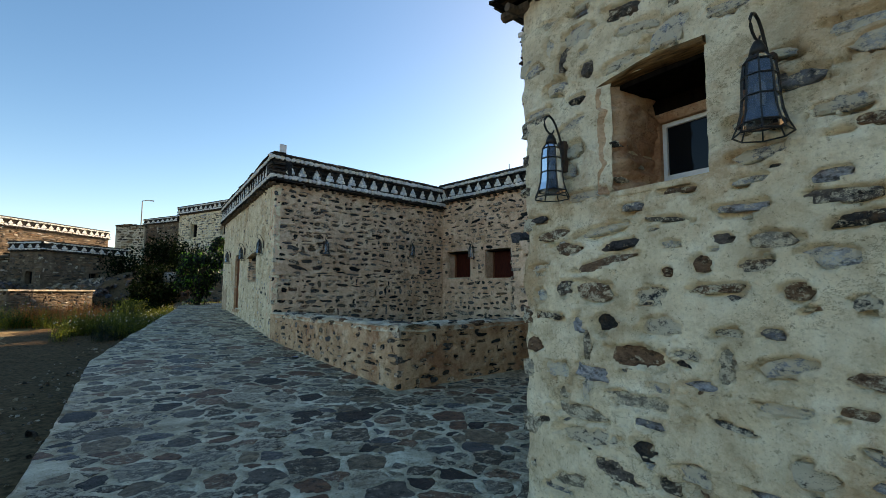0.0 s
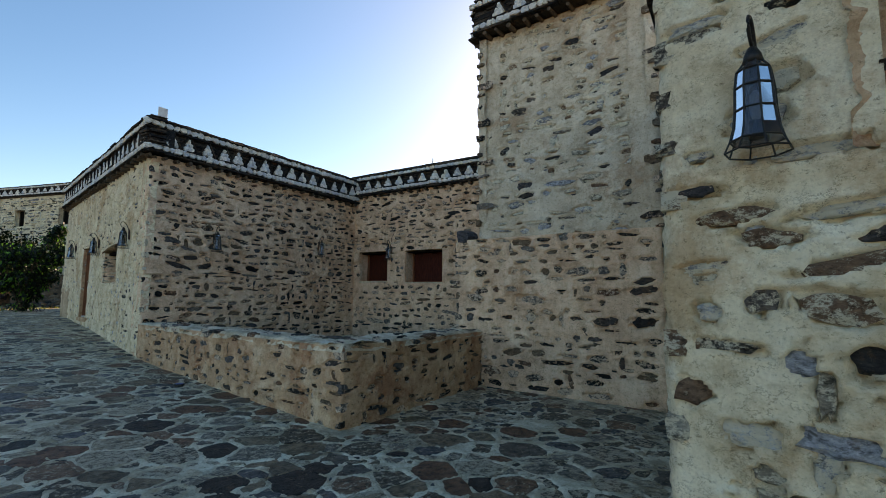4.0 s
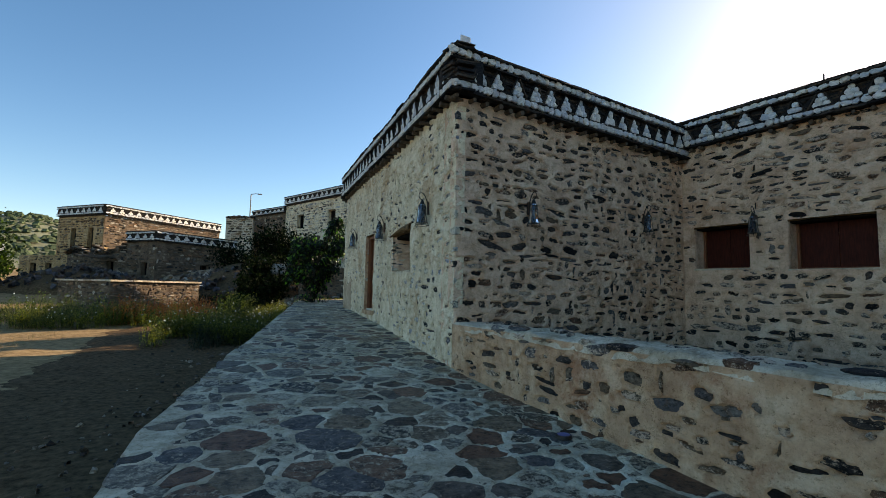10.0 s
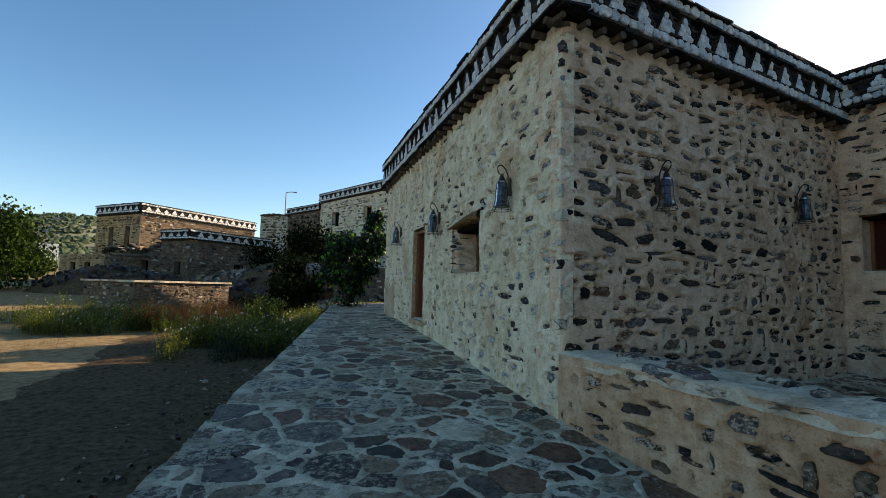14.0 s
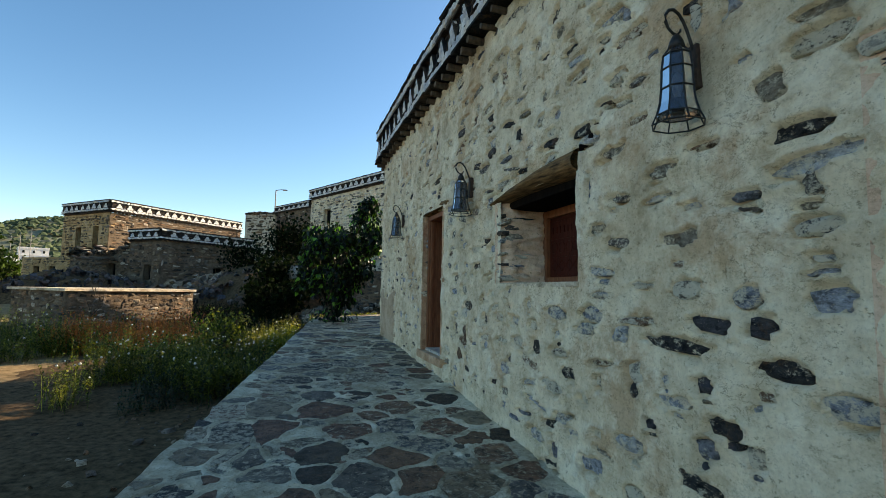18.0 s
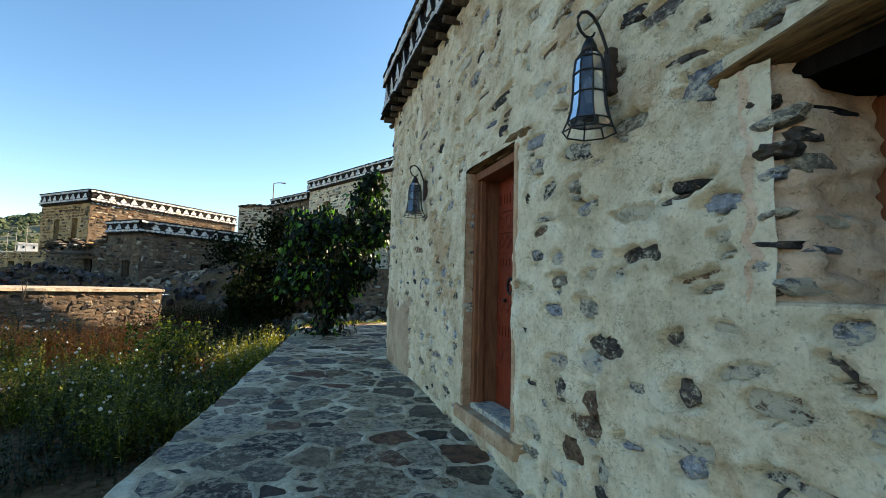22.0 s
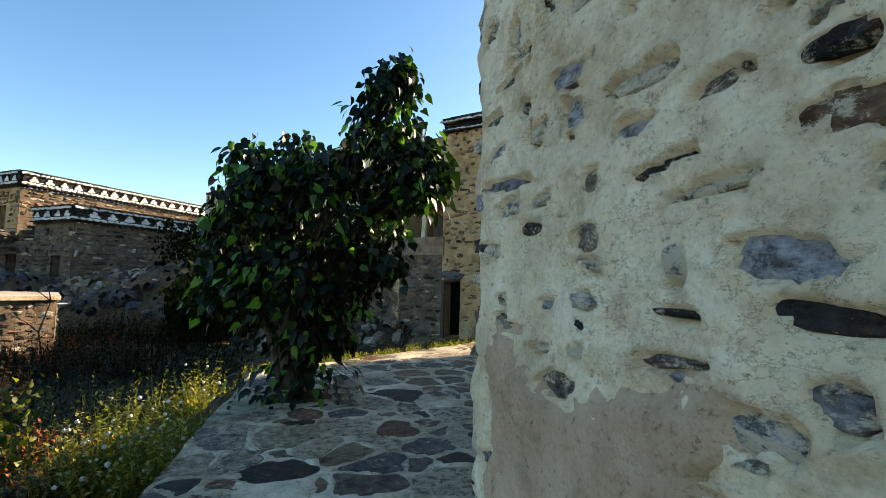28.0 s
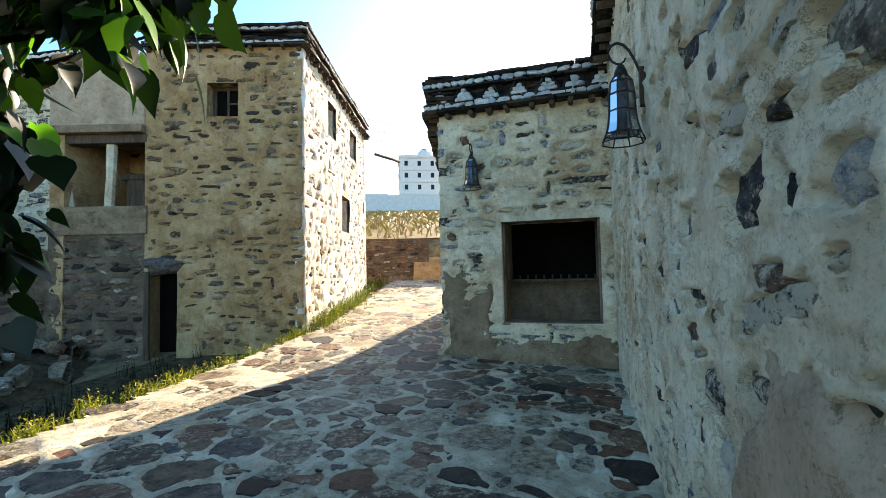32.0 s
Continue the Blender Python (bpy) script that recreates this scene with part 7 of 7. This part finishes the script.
rubble_mound("rubble_heap", "dark heap of fallen stones beside the ruined walls", -13.5, 33.0, 4.5, 3.5, 1.8, 320, 362, M_DARKSTONE)
rubble_mound("rubble_heap", "loose stones at the foot of the loggia", 0.6, 20.6, 2.4, 2.0, 0.7, 160, 363)

rubble_mound("rubble_heap", "slope of fallen stones below the old stone house", -5.2, 29.6, 4.4, 3.4, 1.7, 700, 364, size=(0.1, 0.32))


def crumbled_top(name, label, a, b, z, h, seed):
    """Loose stones left standing unevenly along the top of a broken wall."""
    r = np.random.default_rng(seed)
    ln, m = frame_of(a, b)
    th = new(name)
    tagged(th, label, "stones", kind="stuff")
    lot = Lot("loose_stone", th, M_RUBBLE, "loose_stones")
    for _ in range(int(ln * 60 * h)):
        u = r.uniform(0.05, ln - 0.05)
        top = h * max(0.08, 0.45 + 0.9 * float(vnoise(np.array([u * 0.7]), np.array([0.0]), seed, 3)[0]))
        s = r.uniform(0.09, 0.24)
        lot.add(int(r.integers(len(UNITS))), m @ Matrix.Translation((u, r.uniform(-0.4, -0.05), z + r.uniform(-0.05, top))) @ Matrix.Rotation(r.uniform(0, 6.3), 4, "Z") @ Matrix.Diagonal((s, s * 0.8, s * 0.45, 1)), u)
    lot.build(40)


crumbled_top("crumbled_wall_top", "loose stones along the broken top of a ruined wall", B2, (-14.6, 38.8), 3.6, 1.0, 365)
crumbled_top("crumbled_wall_top", "loose stones along the broken top of a ruined wall", (-14.6, 38.8), (-16.8, 42.0), 3.6, 0.8, 366)
crumbled_top("crumbled_wall_top", "broken masonry on top of the tan stump", (-2.5, 42.4), (-4.9, 43.4), 7.9, 0.5, 367)


def pole_canopy():
    """Bare poles sticking out of the ruin."""
    th = thing("pole_canopy", "sagging canopy of bare weathered poles on the ruin", "canopy", (-13.4, 37.2, 3.3), 41)
    r = np.random.default_rng(368)
    for k in range(7):
        x = -1.5 + 0.5 * k
        bm = tube(bmesh.new(), [(x, 0.5, 0.1), (x + r.normal(0, 0.1), -0.5, r.normal(0, 0.05)), (x + r.normal(0, 0.2), -1.3 - r.uniform(0, 0.5), -0.1 + r.normal(0, 0.1))], [0.07, 0.06, 0.045], 6)
        part("pole", bm, M_DARKWOOD, th, "", True)
    part("ridge_pole", tube(bmesh.new(), [(-1.9, -0.95, -0.12), (0, -1.0, -0.05), (1.9, -0.95, -0.16)], [0.07, 0.075, 0.06], 6), M_DARKWOOD, th, "", True)


pole_canopy()


def pale_tank():
    th = thing("water_tank", "pale rounded metal tank among the shrubs", "tank", (-0.9, 24.2, 2.3), 15)
    bm = bmesh.new()
    bmesh.ops.create_cone(bm, cap_ends=True, segments=24, radius1=0.42, radius2=0.42, depth=1.5, matrix=Matrix.Rotation(radians(90), 4, "Y"))
    es = [e for e in bm.edges if len(e.link_faces) == 2 and abs(e.calc_face_angle(0)) > 1]
    bmesh.ops.bevel(bm, geom=es, offset=0.12, segments=3, affect="EDGES")
    part("tank_body", bm, M_CONCRETE, th, "", True)
    for s in (-1, 1):
        part("saddle", boxed(s * 0.5 - 0.08, -0.4, -0.9, s * 0.5 + 0.08, 0.4, -0.36), M_CONCRETE, th)


pale_tank()


def shrub_mass(name, label, at, rad, n, seed, mat, leaf=0.16, trunk=True, category="shrub"):
    """A bush or far tree: stem, limbs and many leaf clumps with gaps."""
    r = np.random.default_rng(seed)
    th = thing(name, label, category, at)
    bm = bmesh.new()
    tops = []
    for k in range(5):
        t = Vector((r.normal(0, 0.35) * rad[0], r.normal(0, 0.35) * rad[1], rad[2] * r.uniform(0.8, 1.3)))
        tube(bm, [(0, 0, -0.2), (t.x * 0.4, t.y * 0.4, t.z * 0.5), tuple(t)], [0.09 * rad[2] ** 0.5, 0.06 * rad[2] ** 0.5, 0.02], 6)
    part("trunk", bm, M_BARK, th, "", True)
    centres = [Vector((r.uniform(-0.75, 0.75) * rad[0], r.uniform(-0.75, 0.75) * rad[1], rad[2] * r.uniform(0.35, 1.65))) for _ in range(70)]
    ms = []
    for _ in range(n):
        c = centres[int(r.integers(70))]
        p = c + Vector(r.normal(0, 1, 3)) * 0.22 * min(rad)
        ms.append(Matrix.Translation(p) @ Euler(r.uniform(0, 6.3, 3)).to_matrix().to_4x4() @ Matrix.Scale(r.uniform(0.6, 1.3) * leaf, 4))
    v, f = scatter(leaf_shape(0.42), ms)
    part("crown", mesh_of("crown", v, f, mat, True), mat, th, "", kind="stuff")


# lit counterpart of the dark shrub leaf: sunlight is in its colour
M_GREENLEAF = leaf_mat("sunlit_far_leaf", (0.006, 0.014, 0.004), (0.065, 0.11, 0.022), 0.18, 0.6, 0.06)
shrub_mass("dark_shrub", "evergreen shrub coloured dark for the shade of the old quarter", (-2.2, 22.4, 0.2), (1.6, 1.4, 0.9), 2600, 371, M_SHADELEAF)
shrub_mass("dark_shrub", "evergreen shrub coloured dark for the shade of the old quarter", (-0.6, 28.0, 1.6), (2.4, 1.8, 2.0), 5000, 372, M_SHADELEAF)
shrub_mass("dark_shrub", "shrub against the ruined wall, coloured dark for shade", (-3.2, 31.0, 1.0), (2.2, 1.7, 1.9), 2600, 373, M_SHADELEAF)
shrub_mass("dark_shrub", "evergreen shrub on the heap of fallen stones, coloured dark for shade", (-1.4, 24.6, 0.7), (2.1, 1.3, 1.25), 4200, 380, M_SHADELEAF)
shrub_mass("leafy_bush", "low leafy green bush among the weeds beside the paving", (-3.5, 11.9, 0.1), (0.75, 0.8, 0.5), 1500, 379, M_HERB, 0.06, category="bush")
shrub_mass("far_tree", "broad green tree beyond the yard", (-20.6, 33.0, 0.2), (2.6, 2.6, 3.2), 14000, 374, M_GREENLEAF, 0.2, category="tree")
shrub_mass("round_bush", "rounded olive bush on the open ground", (-27.0, 56.0, 1.3), (2.0, 2.0, 1.6), 1200, 375, M_GREENLEAF, 0.3, category="bush")
shrub_mass("round_bush", "rounded olive bush on the open ground", (-31.5, 58.0, 1.4), (1.7, 1.7, 1.6), 1000, 376, M_GREENLEAF, 0.3, category="bush")
shrub_mass("round_bush", "rounded olive bush on the open ground", (-29.0, 58.5, 1.4), (1.5, 1.5, 1.5), 1000, 377, M_GREENLEAF, 0.3, category="bush")


# ---- hill, far houses, poles ----
def hill():
    xs, ys = np.meshgrid(np.linspace(-520, 60, 90), np.linspace(260, 700, 50))
    q = np.exp(-(((xs + 158) / 85) ** 2 + ((ys - 480) / 130) ** 2)) * 49 + np.exp(-(((xs + 330) / 120) ** 2 + ((ys - 520) / 140) ** 2)) * 30
    Z = q + 3 * vnoise(xs * 0.03, ys * 0.03, 381, 4) * np.clip(q / 12, 0, 1) + 1.0
    J, I_ = np.meshgrid(np.arange(49), np.arange(89), indexing="ij")
    k = (J * 90 + I_).ravel()
    tagged(new("backdrop_hill", mesh_of("backdrop_hill", np.stack([xs, ys, Z], -1).reshape(-1, 3), np.stack([k, k + 1, k + 91, k + 90], -1).tolist(), M_HILL, True)), "distant scrubby green hill", "hill", kind="structure")
    r = np.random.default_rng(382)
    ms = []
    for _ in range(2500):
        x, y = r.uniform(-420, -60), r.uniform(330, 480)
        z = float(np.exp(-(((x + 158) / 85) ** 2 + ((y - 480) / 130) ** 2)) * 49 + np.exp(-(((x + 330) / 120) ** 2 + ((y - 520) / 140) ** 2)) * 30 + 1.5)
        s = r.uniform(1.2, 3.2)
        ms.append(Matrix.Translation((x, y, z)) @ Matrix.Rotation(r.uniform(0, 6.3), 4, "Z") @ Matrix.Diagonal((s, s, s * 0.8, 1)))
    v, f = scatter((np.array([(1, 0, 0), (0.3, 0.95, 0), (-0.8, 0.6, 0), (-0.8, -0.6, 0), (0.3, -0.95, 0), (0.5, 0.2, 0.9), (-0.4, -0.1, 1.0)]), [(0, 1, 5), (1, 2, 6, 5), (2, 3, 6), (3, 4, 6), (4, 0, 5, 6)]), ms)
    tagged(new("hill_scrub", mesh_of("hill_scrub", v, f, M_SCRUB)), "far scrub bushes on the hill", "scrub", kind="stuff")


# scrub and hill colours are paled to paint in the haze of distance
M_SCRUB = leaf_mat("hill_scrub_leaf", (0.05, 0.07, 0.04), (0.12, 0.15, 0.08), 0.1, 0.8, 0.03)
M_HILL = simple("scrub_hill", (0.13, 0.15, 0.10), (0.25, 0.25, 0.17), 0.08, 0.95, 0, 0.1, None, 0.5)
hill()


def far_house(name, label, at, turn, w, d, storeys, seed, mat=None, tower=False):
    """A plastered modern house far off, with its storeys and windows."""
    th = thing(name, label, "house", at, turn)
    r = np.random.default_rng(seed)
    h = 3.2 * storeys
    part("wall", boxed(-w / 2, -d / 2, -1, w / 2, d / 2, h), mat or M_WHITEPAINT, th)
    part("parapet", boxed(-w / 2 - 0.2, -d / 2 - 0.2, h, w / 2 + 0.2, d / 2 + 0.2, h + 0.7, bevel=0.05), mat or M_WHITEPAINT, th)
    for s in range(storeys):
        part("ledge", boxed(-w / 2 - 0.25, -d / 2 - 0.25, 3.2 * s + 2.95, w / 2 + 0.25, d / 2 + 0.25, 3.2 * s + 3.15), mat or M_WHITEPAINT, th)
        n = max(2, int(w / 3.2))
        for k in range(n):
            x = -w / 2 + (k + 0.5) * w / n
            win = part("window", boxed(x - 0.55, -d / 2 - 0.08, 3.2 * s + 0.9, x + 0.55, -d / 2 + 0.1, 3.2 * s + 2.4), M_WHITEPAINT, th)
            part("pane", boxed(x - 0.45, -d / 2 - 0.1, 3.2 * s + 1.0, x + 0.45, -d / 2 - 0.07, 3.2 * s + 2.3), M_DARKGLASS, win)
        for k in range(2):
            y = -d / 4 + k * d / 2
            for sx in (-1, 1):
                part("side_window", boxed(sx * (w / 2 - 0.05), y - 0.5, 3.2 * s + 1.0, sx * (w / 2 + 0.06), y + 0.5, 3.2 * s + 2.3), M_DARKGLASS, th)
    if tower:
        part("stair_tower", boxed(-1.8, -1.8, h, 1.8, 1.8, h + 2.6, bevel=0.05), mat or M_WHITEPAINT, th)
        dome = bmesh.new()
        bmesh.ops.create_uvsphere(dome, u_segments=16, v_segments=8, radius=1.3, matrix=Matrix.Translation((0, 0, h + 2.6)))
        part("dome", dome, mat or M_WHITEPAINT, th, "", True)


far_house("white_house", "white three-storey house with a small dome above the field", (103.0, 92.0, 19.6), -47 + 0, 14, 11, 4, 391, tower=True)
far_house("white_house", "low white house beyond the field", (88.0, 97.0, 18.0), -47, 7, 6, 1, 394)
far_house("white_house", "white village house at the foot of the hill", (-118, 218, 4.0), 25, 14, 12, 3, 392)
far_house("white_house", "white village house at the foot of the hill", (-104, 232, 4.5), 20, 10, 9, 2, 393)
far_house("white_house", "white village house on the far slope", (-120, 300, 12.0), 25, 12, 10, 2, 395)
plain_wall("wall_far_white", (95.0, 66.0), (72.0, 92.0), 10.0, 19.6, M_WHITEPAINT, "long low white compound wall beyond the field")


def pole(at, h, label, lamp=False, turn=0.0):
    th = thing("street_lamp" if lamp else "utility_pole", label, "pole", at, turn)
    part("mast", tube(bmesh.new(), [(0, 0, -0.5), (0, 0, h)], [0.11, 0.06], 8), M_CONCRETE, th)
    if lamp:
        part("arm", tube(bmesh.new(), [(0, 0, h), (0.5, 0, h + 0.12), (1.0, 0, h + 0.14)], 0.05, 6), M_CONCRETE, th)
        part("lamp_head", boxed(0.8, -0.12, h + 0.06, 1.3, 0.12, h + 0.18, bevel=0.03), M_CONCRETE, th)
    else:
        part("crossarm", boxed(-0.8, -0.05, h - 0.6, 0.8, 0.05, h - 0.48), M_DARKWOOD, th)


pole((-2.6, 58.6, 3.5), 9.6, "slim grey street lamp behind the old quarter", True)
for k in range(3):
    pole((-62 - 8 * k, 150 + 14 * k, 2.5), 13, "tall wooden utility pole on the plain")


def wires(a, b, n, label):
    th = thing("power_cables", label, "cable", (0, 0, 0))
    for k in range(n):
        pts = [(a[0] + (b[0] - a[0]) * t, a[1] + (b[1] - a[1]) * t, a[2] + (b[2] - a[2]) * t - 0.9 * k - 4 * 0.8 * t * (1 - t)) for t in np.linspace(0, 1, 15)]
        part("cable", tube(bmesh.new(), pts, 0.02, 4), M_IRON, th)


wires((26, 44, 17.0), (46, 30, 15.0), 3, "thin black power cables against the sky")

# small things on the roofs
th = thing("roof_marker", "small white board on the roof corner", "board", (-0.12, -0.12, 5.33), 10)
part("board", boxed(-0.10, -0.012, 0, 0.10, 0.012, 0.30, bevel=0.004), M_WHITEPAINT, th)
th = thing("antenna_rod", "thin iron rod on the roof", "antenna", (7.2, -1.6, 5.3))
part("rod", tube(bmesh.new(), [(0, 0, -0.2), (0, 0, 0.55)], 0.015, 6), M_IRON, th)
th = thing("roof_spout", "rusty drain pipe sticking out of the roof edge", "spout", (11.4, 21.3, 5.9), -53)
part("pipe", tube(bmesh.new(), [(0, -0.3, 0), (0.5, 0.6, 0.03), (0.7, 1.0, 0.03)], 0.05, 8), M_RUST, th)
th = thing("paving_drain", "small round blue drain cover in the paving", "drain cover", (-0.53, -3.32, float(pave_z(np.float64(-0.53), np.float64(-3.32))) + 0.02))
bm = bmesh.new()
bmesh.ops.create_cone(bm, cap_ends=True, segments=20, radius1=0.08, radius2=0.075, depth=0.03)
part("rim", bm, M_IRON, th)
bm = bmesh.new()
bmesh.ops.create_cone(bm, cap_ends=True, segments=20, radius1=0.06, radius2=0.06, depth=0.036)
part("cover", bm, simple("blue_plastic", (0.05, 0.10, 0.28), (0.09, 0.16, 0.4), 20, 0.4), th, "faded blue plastic cover")
st = tagged(new("dark_boulder", unit_mesh(5, M_DARKSTONE)), "black boulder on top of the thick tower foot", "boulder")
st.matrix_world = frame_of(T1, TB)[1] @ Matrix.Translation((3.6, -0.02, 2.62)) @ Matrix.Rotation(0.15, 4, "Y") @ Matrix.Diagonal((0.2, 0.12, 0.15, 1))


def tarp():
    """A crumpled pale sheet lying on the corner of the store's roof."""
    xs, ys = np.meshgrid(np.linspace(-0.5, 0.5, 16), np.linspace(-0.7, 0.7, 20))
    Z = 0.05 + 0.07 * vnoise(xs * 3, ys * 3, 611, 4) * (1 - 0.3 * np.abs(xs))
    J, I_ = np.meshgrid(np.arange(19), np.arange(15), indexing="ij")
    k = (J * 16 + I_).ravel()
    top = np.stack([xs, ys, Z], -1).reshape(-1, 3)
    th = thing("plastic_sheet", "crumpled pale blue plastic sheet on the store roof", "sheet", (-5.95, 20.25, 1.24), -42)
    part("sheet", mesh_of("sheet", top, np.stack([k, k + 1, k + 17, k + 16], -1).tolist(), simple("pale_blue_plastic", (0.38, 0.46, 0.56), (0.6, 0.66, 0.72), 6, 0.5), True), M_CAP, th)


def dead_branch(at, turn, seed):
    r = np.random.default_rng(seed)
    th = thing("dead_branch", "bare grey branch leaning by the stone store", "branch", at, turn)
    main = [Vector((0, 0, -0.1)), Vector((0.05, 0.02, 0.4)), Vector((-0.04, 0.05, 0.9)), Vector((0.10, 0.0, 1.5))]
    part("stem", tube(bmesh.new(), main, [0.03, 0.025, 0.018, 0.008], 6), M_BARK, th, "", True)
    for k in range(6):
        b = main[1 + k % 3]
        d = Vector((r.uniform(-0.5, 0.5), r.uniform(-0.4, 0.4), r.uniform(0.1, 0.45)))
        part("twig", tube(bmesh.new(), [b, b + d * 0.5 + Vector((0, 0, 0.04)), b + d], [0.012, 0.009, 0.004], 5), M_BARK, th, "", True)


tarp()
dead_branch((-5.0, 18.6, -0.1), 20, 612)
dead_branch((-7.4, 16.2, -0.25), 110, 613)
